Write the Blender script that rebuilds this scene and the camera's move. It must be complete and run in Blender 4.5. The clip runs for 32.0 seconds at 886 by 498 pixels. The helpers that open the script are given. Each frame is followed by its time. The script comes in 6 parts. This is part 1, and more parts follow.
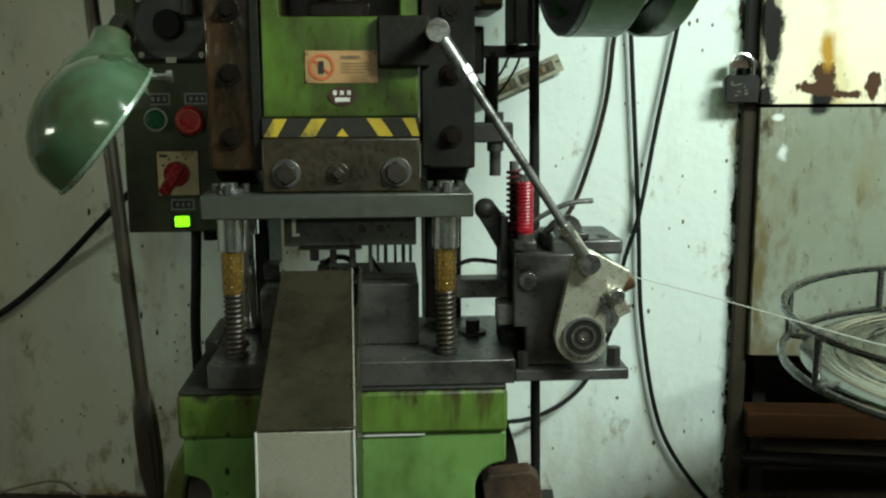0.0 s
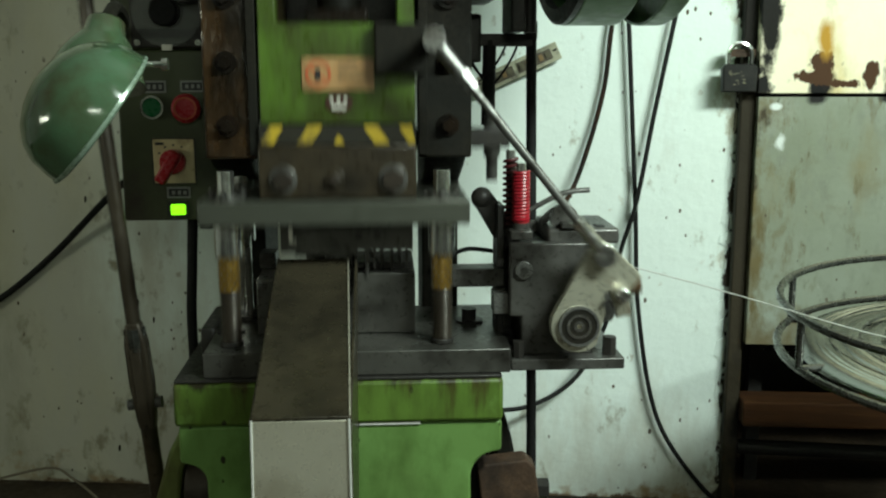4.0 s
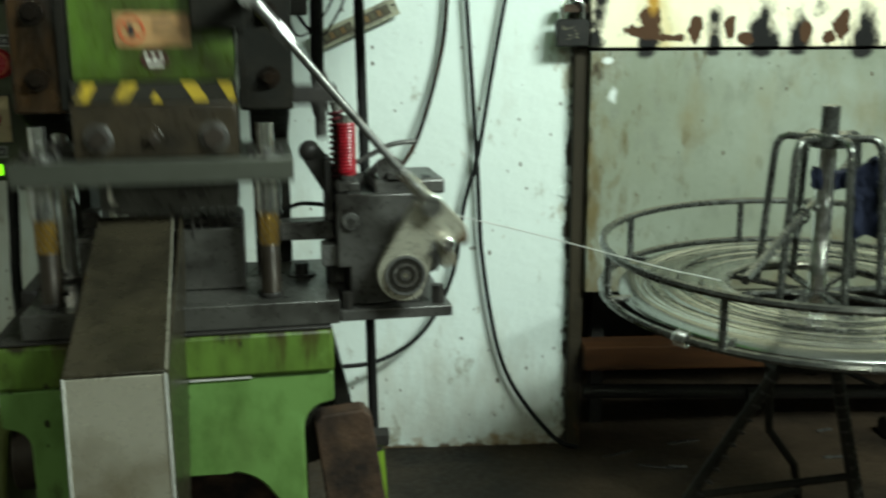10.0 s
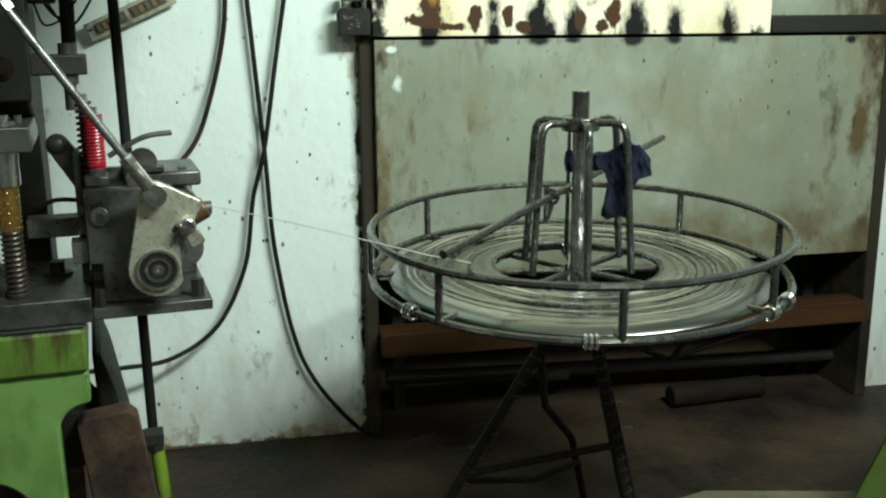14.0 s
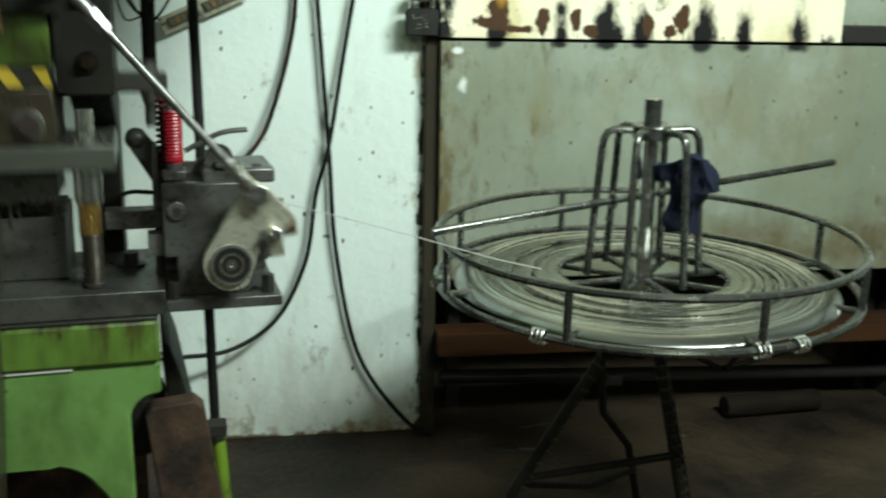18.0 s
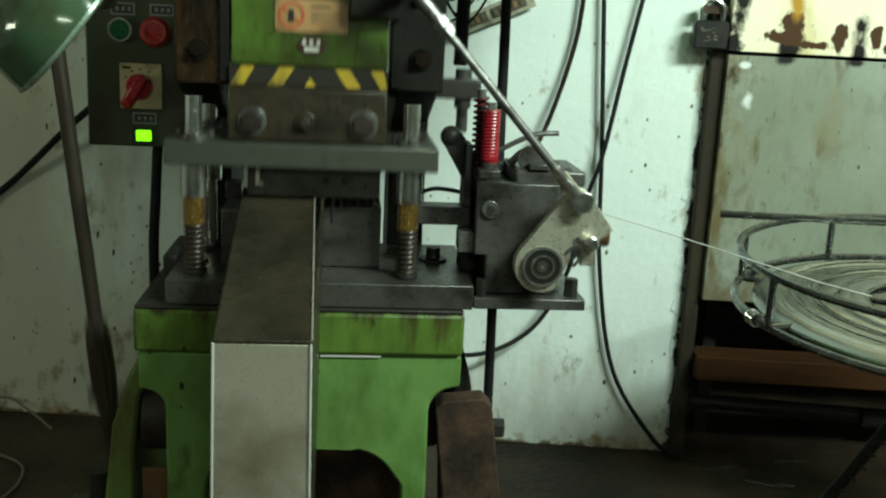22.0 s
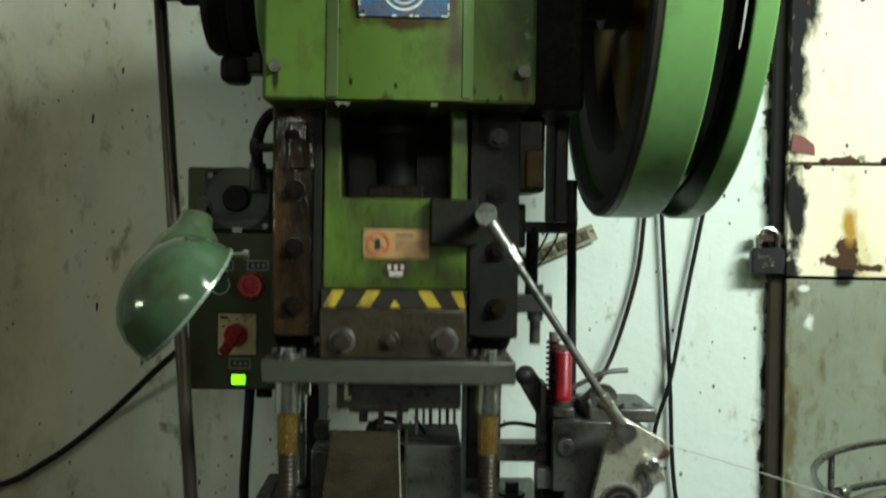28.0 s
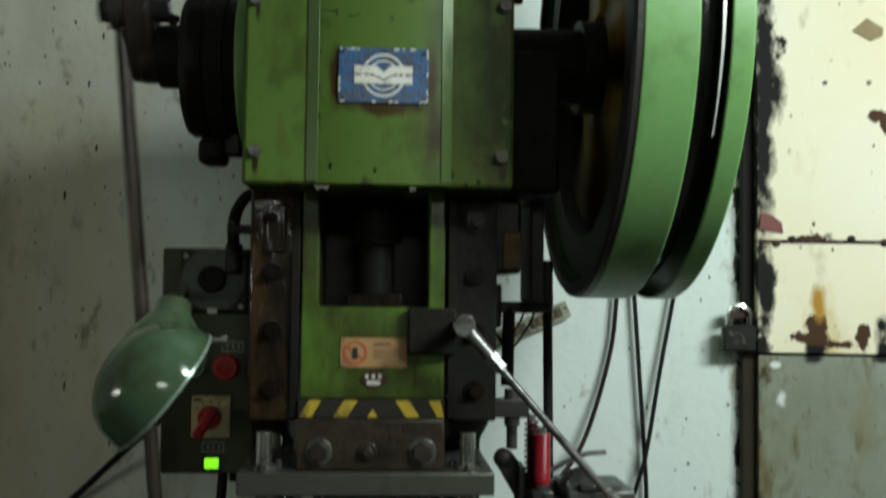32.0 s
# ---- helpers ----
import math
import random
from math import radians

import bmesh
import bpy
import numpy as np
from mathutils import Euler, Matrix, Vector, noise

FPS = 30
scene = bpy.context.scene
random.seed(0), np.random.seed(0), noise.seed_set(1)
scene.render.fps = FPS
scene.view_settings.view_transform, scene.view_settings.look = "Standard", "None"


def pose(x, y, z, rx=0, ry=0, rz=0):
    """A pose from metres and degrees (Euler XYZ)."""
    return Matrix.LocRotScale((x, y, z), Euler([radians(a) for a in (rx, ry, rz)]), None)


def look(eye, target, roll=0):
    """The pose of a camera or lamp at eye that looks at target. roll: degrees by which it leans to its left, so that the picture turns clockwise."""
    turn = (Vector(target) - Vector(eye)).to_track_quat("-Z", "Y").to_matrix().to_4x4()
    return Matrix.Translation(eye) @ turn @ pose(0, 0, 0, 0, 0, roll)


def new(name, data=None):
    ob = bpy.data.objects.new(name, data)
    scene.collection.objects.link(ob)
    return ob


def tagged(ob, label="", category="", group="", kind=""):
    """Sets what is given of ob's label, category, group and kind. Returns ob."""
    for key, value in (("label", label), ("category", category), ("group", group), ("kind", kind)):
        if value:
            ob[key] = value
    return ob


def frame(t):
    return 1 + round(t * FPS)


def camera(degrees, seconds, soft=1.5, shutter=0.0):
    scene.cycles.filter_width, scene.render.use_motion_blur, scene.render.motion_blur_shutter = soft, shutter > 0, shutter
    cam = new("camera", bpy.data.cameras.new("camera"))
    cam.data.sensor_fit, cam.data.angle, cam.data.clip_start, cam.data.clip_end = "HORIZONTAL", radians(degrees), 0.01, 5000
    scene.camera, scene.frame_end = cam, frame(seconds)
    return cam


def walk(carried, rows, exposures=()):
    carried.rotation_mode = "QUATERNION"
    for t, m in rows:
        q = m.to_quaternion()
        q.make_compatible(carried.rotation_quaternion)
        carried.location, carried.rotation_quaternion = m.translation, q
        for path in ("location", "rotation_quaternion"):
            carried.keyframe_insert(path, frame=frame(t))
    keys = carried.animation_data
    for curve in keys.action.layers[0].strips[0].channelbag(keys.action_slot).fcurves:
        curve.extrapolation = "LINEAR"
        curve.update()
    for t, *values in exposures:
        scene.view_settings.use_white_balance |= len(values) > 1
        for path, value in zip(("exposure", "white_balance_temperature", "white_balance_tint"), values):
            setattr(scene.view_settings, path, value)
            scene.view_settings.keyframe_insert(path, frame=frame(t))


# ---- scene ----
cam = camera(48.3, 32.0, soft=2.2, shutter=0.95)
PATH = [
    (0, (0.159, 0.039, 0.979), (0.014, 2.004, 0.638), -0.3),
    (0.5, (0.16, 0.039, 0.977), (0.018, 2.007, 0.652), -0.3),
    (1, (0.161, 0.04, 0.971), (0.016, 2.007, 0.64), -0.3),
    (1.5, (0.16, 0.039, 0.981), (0.014, 2.004, 0.639), -0.3),
    (2, (0.16, 0.038, 0.977), (0.012, 2.003, 0.634), -0.4),
    (2.5, (0.161, 0.037, 0.977), (0.019, 2.001, 0.627), -0.4),
    (3, (0.165, 0.039, 0.975), (0.019, 2.003, 0.624), -0.4),
    (3.5, (0.163, 0.04, 0.981), (0.018, 2.001, 0.615), -0.2),
    (5.5, (0.161, 0.043, 0.977), (0.027, 2.005, 0.613), -0.2),
    (6, (0.165, 0.039, 0.97), (0.029, 2.003, 0.618), -0.3),
    (6.5, (0.166, 0.042, 0.975), (0.029, 2.005, 0.613), -0.3),
    (7, (0.165, 0.042, 0.976), (0.031, 2.003, 0.608), -0.3),
    (7.5, (0.164, 0.042, 0.972), (0.036, 2.003, 0.599), -0.2),
    (8, (0.169, 0.043, 0.972), (0.054, 2.006, 0.604), -0.2),
    (8.5, (0.183, 0.042, 0.969), (0.114, 2.008, 0.606), 0.1),
    (9, (0.199, 0.043, 0.967), (0.188, 2.005, 0.582), 0.3),
    (9.5, (0.212, 0.039, 0.964), (0.254, 1.997, 0.558), -0.0),
    (10, (0.234, 0.027, 0.963), (0.338, 1.976, 0.528), -0.3),
    (10.5, (0.261, 0.022, 0.962), (0.461, 1.962, 0.517), -0.0),
    (11, (0.298, 0.011, 0.956), (0.593, 1.938, 0.506), -0.2),
    (11.5, (0.332, 0.008, 0.954), (0.699, 1.921, 0.502), -0.1),
    (12, (0.352, 0.004, 0.953), (0.77, 1.908, 0.504), -0.3),
    (12.5, (0.368, 0.004, 0.954), (0.795, 1.904, 0.499), -0.3),
    (13, (0.365, 0.008, 0.957), (0.795, 1.907, 0.497), -0.3),
    (13.5, (0.366, 0.005, 0.955), (0.783, 1.909, 0.505), -0.5),
    (14, (0.363, 0.008, 0.958), (0.763, 1.914, 0.505), -0.4),
    (14.5, (0.369, 0.006, 0.957), (0.799, 1.904, 0.499), -0.4),
    (16.5, (0.37, 0.012, 0.95), (0.784, 1.915, 0.498), -0.3),
    (17, (0.369, 0.006, 0.955), (0.78, 1.91, 0.499), -0.0),
    (18, (0.324, 0.012, 0.97), (0.641, 1.932, 0.508), 1.0),
    (18.5, (0.299, 0.02, 0.967), (0.556, 1.95, 0.507), 1.2),
    (19, (0.277, 0.028, 0.965), (0.462, 1.965, 0.504), 1.2),
    (19.5, (0.255, 0.03, 0.965), (0.391, 1.971, 0.503), 1.2),
    (20, (0.238, 0.037, 0.97), (0.32, 1.978, 0.491), 1.7),
    (20.5, (0.218, 0.042, 0.956), (0.24, 1.986, 0.488), 1.8),
    (21, (0.192, 0.04, 0.949), (0.171, 1.985, 0.487), 2.1),
    (21.5, (0.171, 0.032, 0.951), (0.126, 1.98, 0.497), 2.6),
    (22, (0.156, 0.031, 0.95), (0.096, 1.98, 0.505), 2.8),
    (22.5, (0.153, 0.026, 0.956), (0.089, 1.977, 0.517), 3.0),
    (23, (0.148, 0.027, 0.956), (0.078, 1.977, 0.516), 2.7),
    (23.5, (0.145, 0.024, 0.956), (0.031, 1.974, 0.525), 2.4),
    (24, (0.134, 0.022, 0.959), (0.005, 1.972, 0.532), 2.6),
    (24.5, (0.123, 0.018, 0.961), (-0.053, 1.965, 0.537), 2.5),
    (26.5, (0.138, -0.029, 0.993), (-0.019, 1.95, 0.749), 2.0),
    (27, (0.141, -0.039, 1.002), (-0.023, 1.946, 0.826), 1.5),
    (27.5, (0.142, -0.052, 1.013), (-0.035, 1.938, 0.911), 1.0),
    (28, (0.14, -0.057, 1.024), (-0.063, 1.932, 0.973), 0.8),
    (28.5, (0.139, -0.064, 1.033), (-0.046, 1.927, 1.04), 0.9),
    (29, (0.138, -0.075, 1.041), (-0.047, 1.915, 1.106), 0.9),
    (29.5, (0.141, -0.085, 1.045), (-0.039, 1.903, 1.173), 0.8),
    (30, (0.15, -0.097, 1.054), (-0.013, 1.886, 1.255), 0.8),
    (30.5, (0.143, -0.095, 1.063), (-0.006, 1.885, 1.302), 0.6),
    (31, (0.139, -0.089, 1.058), (-0.005, 1.891, 1.295), 0.5),
    (31.5, (0.129, -0.079, 1.054), (-0.011, 1.908, 1.235), 0.7),
    (32, (0.123, -0.062, 1.045), (-0.014, 1.932, 1.132), 0.7),
]
walk(cam, [(t, look(eye, target, roll)) for t, eye, target, roll in PATH],
     [(0, 0.0, 6580, 13), (8.5, 0.0, 6580, 13), (11, 0.0, 6500, 12), (13, 0.0, 6500, 17), (17, 0.0, 6500, 17), (19, 0.0, 6500, 11), (21, 0.0, 6500, 6), (22, 0.0, 6600, 6),
      (23, 0.0, 6600, 12), (24.5, 0.0, 6600, 8), (27.0, 0.05, 6750, 15), (28.0, -0.06, 6700, 16), (30.0, -0.68, 6400, 21), (31.0, -0.68, 6380, 23), (32, -0.60, 6400, 23)])

# ---- world, lights ----
world = bpy.data.worlds.new("world")
scene.world = world
world.use_nodes = True
world.node_tree.nodes["Background"].inputs[0].default_value = (0.75, 0.9, 0.85, 1)
world.node_tree.nodes["Background"].inputs[1].default_value = 0.025


def tube_lamp(name, at, target, watts, sx, sy, colour=(0.82, 1.0, 0.90)):
    d = bpy.data.lights.new(name, "AREA")
    d.shape, d.size, d.size_y, d.energy, d.color = "RECTANGLE", sx, sy, watts, colour
    ob = new(name, d)
    ob.matrix_world = look(at, target)
    return ob


tube_lamp("tube_light_right", (1.35, 0.35, 1.93), (0.5, 2.0, 0.8), 66, 0.9, 0.22)
tube_lamp("tube_light_left", (-1.75, 0.35, 1.05), (-0.3, 1.9, 0.0), 4.6, 0.5, 0.16, (0.90, 1.0, 0.78))
tube_lamp("tube_light_rear", (0.75, -2.2, 1.75), (0.0, 1.6, 0.7), 12.5, 0.9, 0.16, (0.88, 1.0, 0.82))


# ---- materials ----
def mat(name, base, rough=0.6, metal=0.0, second=None, scale=6.0, amount=0.5, grime=(0.03, 0.025, 0.02), grime_amount=0.0,
        grime_scale=3.0, bump=0.0, bump_scale=60.0, spec=0.5, coat=0.0, stretch=(1, 1, 1), vary=0.0, emit=0.0):
    """Base colour broken by a second tone and by grime, at two scales, with fine relief."""
    m = bpy.data.materials.new(name)
    m.use_nodes = True
    nt = m.node_tree
    n, l = nt.nodes, nt.links
    b = n["Principled BSDF"]
    b.inputs["Metallic"].default_value = metal
    b.inputs["Specular IOR Level"].default_value = spec
    b.inputs["Coat Weight"].default_value = coat
    co = n.new("ShaderNodeTexCoord")
    mp = n.new("ShaderNodeMapping")
    mp.inputs["Scale"].default_value = stretch
    l.new(co.outputs["Object"], mp.inputs["Vector"])

    def noise_ramp(sc, lo, hi, detail=6):
        t = n.new("ShaderNodeTexNoise")
        t.inputs["Scale"].default_value, t.inputs["Detail"].default_value, t.inputs["Roughness"].default_value = sc, detail, 0.62
        l.new(mp.outputs[0], t.inputs["Vector"])
        r = n.new("ShaderNodeMapRange")
        r.inputs["From Min"].default_value, r.inputs["From Max"].default_value = lo, hi
        l.new(t.outputs["Fac"], r.inputs["Value"])
        return r.outputs["Result"]

    def mix(fac, a, c):
        x = n.new("ShaderNodeMix")
        x.data_type = "RGBA"
        l.new(fac, x.inputs["Factor"])
        for s, v in ((x.inputs["A"], a), (x.inputs["B"], c)):
            if isinstance(v, tuple):
                s.default_value = (*v, 1)
            else:
                l.new(v, s)
        return x.outputs["Result"]

    second = second or tuple(0.72 * c for c in base)
    f1 = noise_ramp(scale, 0.5 - 0.22 / max(amount, 0.05) * 0.5, 0.5 + 0.22 / max(amount, 0.05) * 0.5)
    col = mix(f1, base, second)
    fine = noise_ramp(scale * 14, 0.35, 0.75)
    col = mix(fine, col, tuple(0.85 * c for c in base))
    if grime_amount > 0:
        g = noise_ramp(grime_scale, 0.62 - 0.3 * grime_amount, 0.85 - 0.3 * grime_amount, 9)
        col = mix(g, col, grime)
    if vary:
        oi = n.new("ShaderNodeObjectInfo")
        hsv = n.new("ShaderNodeHueSaturation")
        r = n.new("ShaderNodeMapRange")
        r.inputs["To Min"].default_value, r.inputs["To Max"].default_value = 1 - vary, 1 + vary
        l.new(oi.outputs["Random"], r.inputs["Value"])
        l.new(r.outputs["Result"], hsv.inputs["Value"])
        l.new(col, hsv.inputs["Color"])
        col = hsv.outputs["Color"]
    l.new(col, b.inputs["Base Color"])
    rr = n.new("ShaderNodeMapRange")
    rr.inputs["To Min"].default_value, rr.inputs["To Max"].default_value = max(0.05, rough - 0.12), min(1, rough + 0.15)
    l.new(fine, rr.inputs["Value"])
    l.new(rr.outputs["Result"], b.inputs["Roughness"])
    if bump > 0:
        t = n.new("ShaderNodeTexNoise")
        t.inputs["Scale"].default_value, t.inputs["Detail"].default_value = bump_scale, 5
        l.new(mp.outputs[0], t.inputs["Vector"])
        bp = n.new("ShaderNodeBump")
        bp.inputs["Strength"].default_value, bp.inputs["Distance"].default_value = bump, 0.004
        l.new(t.outputs["Fac"], bp.inputs["Height"])
        l.new(bp.outputs["Normal"], b.inputs["Normal"])
    if emit:
        b.inputs["Emission Color"].default_value = (*base, 1)
        b.inputs["Emission Strength"].default_value = emit
    return m


GREEN_COVER = mat("oil_streaked_green_paint", (0.092, 0.165, 0.028), 0.46, second=(0.060, 0.105, 0.016), scale=3.2, amount=0.8, grime=(0.040, 0.024, 0.007), grime_amount=0.62, grime_scale=4.5, bump=0.10, bump_scale=12, stretch=(1.4, 1, 0.6), spec=0.3)
# sheen of the cover's left fold, put into a paler green
FOLD_SHEEN = mat("painted_fold_sheen", (0.13, 0.20, 0.075), 0.4, 0.1, second=(0.085, 0.14, 0.038), scale=9, amount=0.8, stretch=(1, 1, 0.4))
GREEN_CLEAN = mat("green_guard_paint", (0.15, 0.33, 0.105), 0.40, second=(0.125, 0.28, 0.085), scale=4, grime=(0.04, 0.06, 0.02), grime_amount=0.3, grime_scale=5, bump=0.1, bump_scale=20)
GREEN_RAM = mat("oily_green_slide_paint", (0.074, 0.142, 0.018), 0.36, second=(0.040, 0.068, 0.009), scale=9, amount=0.8, grime=(0.020, 0.013, 0.005), grime_amount=0.75, grime_scale=9, stretch=(1, 1, 0.45), bump=0.15, bump_scale=40, spec=0.3)
GREEN_LAMP = mat("green_lamp_enamel", (0.066, 0.130, 0.072), 0.13, second=(0.050, 0.100, 0.052), scale=6, amount=0.7, grime=(0.045, 0.042, 0.018), grime_amount=0.6, grime_scale=9, coat=0.4)
GREEN_BOX = mat("dull_green_box_paint", (0.050, 0.066, 0.025), 0.5, second=(0.036, 0.047, 0.018), scale=5, grime=(0.02, 0.014, 0.007), grime_amount=0.5, grime_scale=6)
GREASE = mat("greasy_brown_iron", (0.009, 0.007, 0.005), 0.30, second=(0.024, 0.013, 0.007), scale=14, amount=0.8, grime=(0.005, 0.004, 0.003), grime_amount=0.85, grime_scale=8, bump=0.5, bump_scale=36, spec=0.10, stretch=(1, 1, 0.4))
GREASE_BROWN = mat("wet_brown_grease", (0.044, 0.023, 0.009), 0.17, second=(0.018, 0.011, 0.006), scale=16, amount=0.9, grime=(0.005, 0.004, 0.003), grime_amount=0.75, grime_scale=20, bump=1.0, bump_scale=40, spec=0.6, stretch=(1, 1, 0.4))
BOARD = mat("tan_board", (0.24, 0.15, 0.06), 0.7, second=(0.15, 0.09, 0.035), scale=16, grime_amount=0.3, grime_scale=20)
BLACK_IRON = mat("oily_black_iron", (0.020, 0.019, 0.018), 0.46, second=(0.036, 0.032, 0.026), scale=12, bump=0.3, bump_scale=70, spec=0.28)
DARK_STEEL = mat("dark_tool_steel", (0.105, 0.103, 0.095), 0.36, 0.4, second=(0.062, 0.060, 0.053), scale=11, amount=0.7, grime=(0.016, 0.014, 0.011), grime_amount=0.55, grime_scale=12, bump=0.15, bump_scale=90)
STEEL = mat("ground_steel", (0.22, 0.222, 0.21), 0.34, 0.7, second=(0.14, 0.138, 0.128), scale=14, amount=0.7, grime=(0.045, 0.038, 0.03), grime_amount=0.4, grime_scale=14, stretch=(1, 1, 3))
BRIGHT = mat("bright_plated_steel", (0.90, 0.90, 0.86), 0.16, 0.97, second=(0.78, 0.78, 0.73), scale=8, amount=0.3)
LEVER = mat("nickel_plated_lever", (0.52, 0.51, 0.41), 0.34, 0.65, second=(0.40, 0.39, 0.30), scale=12, grime=(0.14, 0.09, 0.05), grime_amount=0.3, grime_scale=18)
BRASS = mat("brass_ball_cage", (0.50, 0.30, 0.06), 0.32, 0.9, second=(0.32, 0.18, 0.04), scale=40, amount=0.8)
CLAMP = mat("brown_oiled_iron", (0.048, 0.036, 0.020), 0.38, 0.25, second=(0.024, 0.018, 0.011), scale=10, amount=0.8, grime=(0.010, 0.008, 0.005), grime_amount=0.6, grime_scale=12, bump=0.25)
SHEET = mat("worn_sheet_steel", (0.44, 0.42, 0.335), 0.34, 0.4, second=(0.35, 0.33, 0.255), scale=6, amount=0.6, grime=(0.17, 0.14, 0.085), grime_amount=0.35, grime_scale=5, stretch=(1, 1, 0.9))
SHEET_OILY = mat("oil_stained_sheet_steel", (0.070, 0.058, 0.036), 0.34, 0.4, second=(0.045, 0.040, 0.027), scale=7, grime=(0.02, 0.017, 0.012), grime_amount=0.55, grime_scale=7)
STILE = mat("grimy_olive_iron", (0.042, 0.036, 0.022), 0.75, 0.1, second=(0.014, 0.012, 0.009), scale=14, amount=0.9, grime=(0.11, 0.09, 0.04), grime_amount=0.2, grime_scale=16, stretch=(1, 1, 0.4), bump=0.4, spec=0.25)
RUST = mat("rusty_brown_steel", (0.058, 0.033, 0.020), 0.75, 0.1, second=(0.10, 0.058, 0.034), scale=26, amount=0.9, grime=(0.014, 0.010, 0.008), grime_amount=0.65, grime_scale=14, bump=0.6, spec=0.3)
RUST_PLATE = mat("orange_brown_rust", (0.13, 0.060, 0.020), 0.7, second=(0.060, 0.034, 0.016), scale=12, amount=0.9, stretch=(2, 2, 0.5), grime=(0.02, 0.012, 0.007), grime_amount=0.5, grime_scale=18)
WOOD = mat("reddish_brown_timber", (0.075, 0.030, 0.011), 0.82, second=(0.042, 0.018, 0.008), scale=10, amount=0.7, grime=(0.014, 0.009, 0.006), grime_amount=0.55, stretch=(0.4, 4, 4), bump=0.4, spec=0.15)
LOG = mat("dark_log_bark", (0.014, 0.010, 0.006), 0.9, second=(0.007, 0.005, 0.004), scale=30, amount=0.9, bump=1.0, bump_scale=40, spec=0.15, stretch=(0.3, 1, 1))
CARD = mat("pale_cardboard", (0.15, 0.14, 0.085), 0.9, second=(0.075, 0.065, 0.04), scale=12, amount=0.8, grime_amount=0.4, grime_scale=14)
OIL_BLACK = mat("oil_soaked_black_iron", (0.009, 0.009, 0.007), 0.6, second=(0.020, 0.017, 0.012), scale=10, amount=0.8, spec=0.12, bump=0.2)
DIE_GREY = mat("oily_grey_die_steel", (0.088, 0.087, 0.077), 0.36, 0.35, second=(0.050, 0.047, 0.040), scale=7, amount=0.7, grime=(0.012, 0.010, 0.008), grime_amount=0.55, grime_scale=9)
PLATE_STEEL = mat("smooth_grey_steel", (0.092, 0.097, 0.078), 0.40, 0.5, second=(0.070, 0.074, 0.058), scale=4, amount=0.4)
BLACK = mat("black_rubber", (0.009, 0.0095, 0.009), 0.6, second=(0.018, 0.017, 0.016), scale=8, spec=0.15)
BELT = mat("shiny_black_belt", (0.010, 0.010, 0.010), 0.16, second=(0.016, 0.016, 0.015), scale=10, coat=0.5)
YELLOW_GREEN = mat("yellow_green_paint", (0.20, 0.34, 0.03), 0.4, second=(0.13, 0.22, 0.02), scale=10, grime_amount=0.35, grime_scale=12)
BROWN_CABLE = mat("brown_stained_cable", (0.010, 0.009, 0.008), 0.55, second=(0.050, 0.022, 0.010), scale=9, amount=0.9, spec=0.12)
RED = mat("red_plastic", (0.42, 0.02, 0.03), 0.3, second=(0.30, 0.015, 0.02), scale=12)
RED_SPRING = mat("red_spring_paint", (0.36, 0.012, 0.022), 0.35, second=(0.20, 0.008, 0.014), scale=20, grime=(0.03, 0.01, 0.01), grime_amount=0.3, grime_scale=30)
MAROON = mat("grimy_maroon_paint", (0.07, 0.010, 0.012), 0.4, second=(0.025, 0.010, 0.010), scale=25)
GREEN_BUTTON = mat("green_plastic", (0.01, 0.12, 0.04), 0.3)
PLATE = mat("cream_dial_plate", (0.62, 0.53, 0.30), 0.5, second=(0.48, 0.39, 0.20), scale=14, grime=(0.2, 0.13, 0.06), grime_amount=0.25, grime_scale=30)
NAMEPLATE = mat("grey_label_plate", (0.27, 0.28, 0.26), 0.4, 0.5, grime_amount=0.3)
INK = mat("black_ink", (0.012, 0.012, 0.012), 0.5)
WHITE_INK = mat("white_print", (0.68, 0.68, 0.60), 0.5, second=(0.5, 0.48, 0.4), scale=30, grime_amount=0.25, grime_scale=40)
BLUE_PLATE = mat("blue_enamel_plate", (0.012, 0.095, 0.235), 0.32, second=(0.010, 0.06, 0.15), scale=18, amount=0.8, grime=(0.05, 0.03, 0.015), grime_amount=0.55, grime_scale=45)
YELLOW = mat("worn_yellow_tape", (0.50, 0.36, 0.02), 0.5, second=(0.38, 0.25, 0.02), scale=25, grime=(0.05, 0.04, 0.02), grime_amount=0.4, grime_scale=30)
TAPE_BLACK = mat("black_tape", (0.014, 0.014, 0.012), 0.5, second=(0.028, 0.025, 0.015), scale=25, spec=0.3)
STICKER = mat("oily_orange_sticker", (0.42, 0.26, 0.11), 0.45, second=(0.32, 0.15, 0.05), scale=10, grime=(0.13, 0.07, 0.02), grime_amount=0.55, grime_scale=14)
STICKER_RED = mat("red_print", (0.50, 0.10, 0.03), 0.5, second=(0.35, 0.08, 0.03), scale=30)
ORANGE_SPOKE = mat("dirty_yellow_spoke", (0.62, 0.40, 0.03), 0.45, second=(0.24, 0.14, 0.015), scale=8, amount=0.8, grime=(0.05, 0.03, 0.01), grime_amount=0.4, grime_scale=7)
LED = mat("green_lit_lens", (0.22, 1.0, 0.01), 0.3, emit=1.6)
ROLLER = mat("oily_brown_bronze", (0.15, 0.085, 0.040), 0.4, 0.4, second=(0.07, 0.038, 0.018), scale=30, amount=0.8)
WORN_GOLD = mat("worn_gold_print", (0.20, 0.18, 0.10), 0.5, second=(0.09, 0.08, 0.05), scale=60)
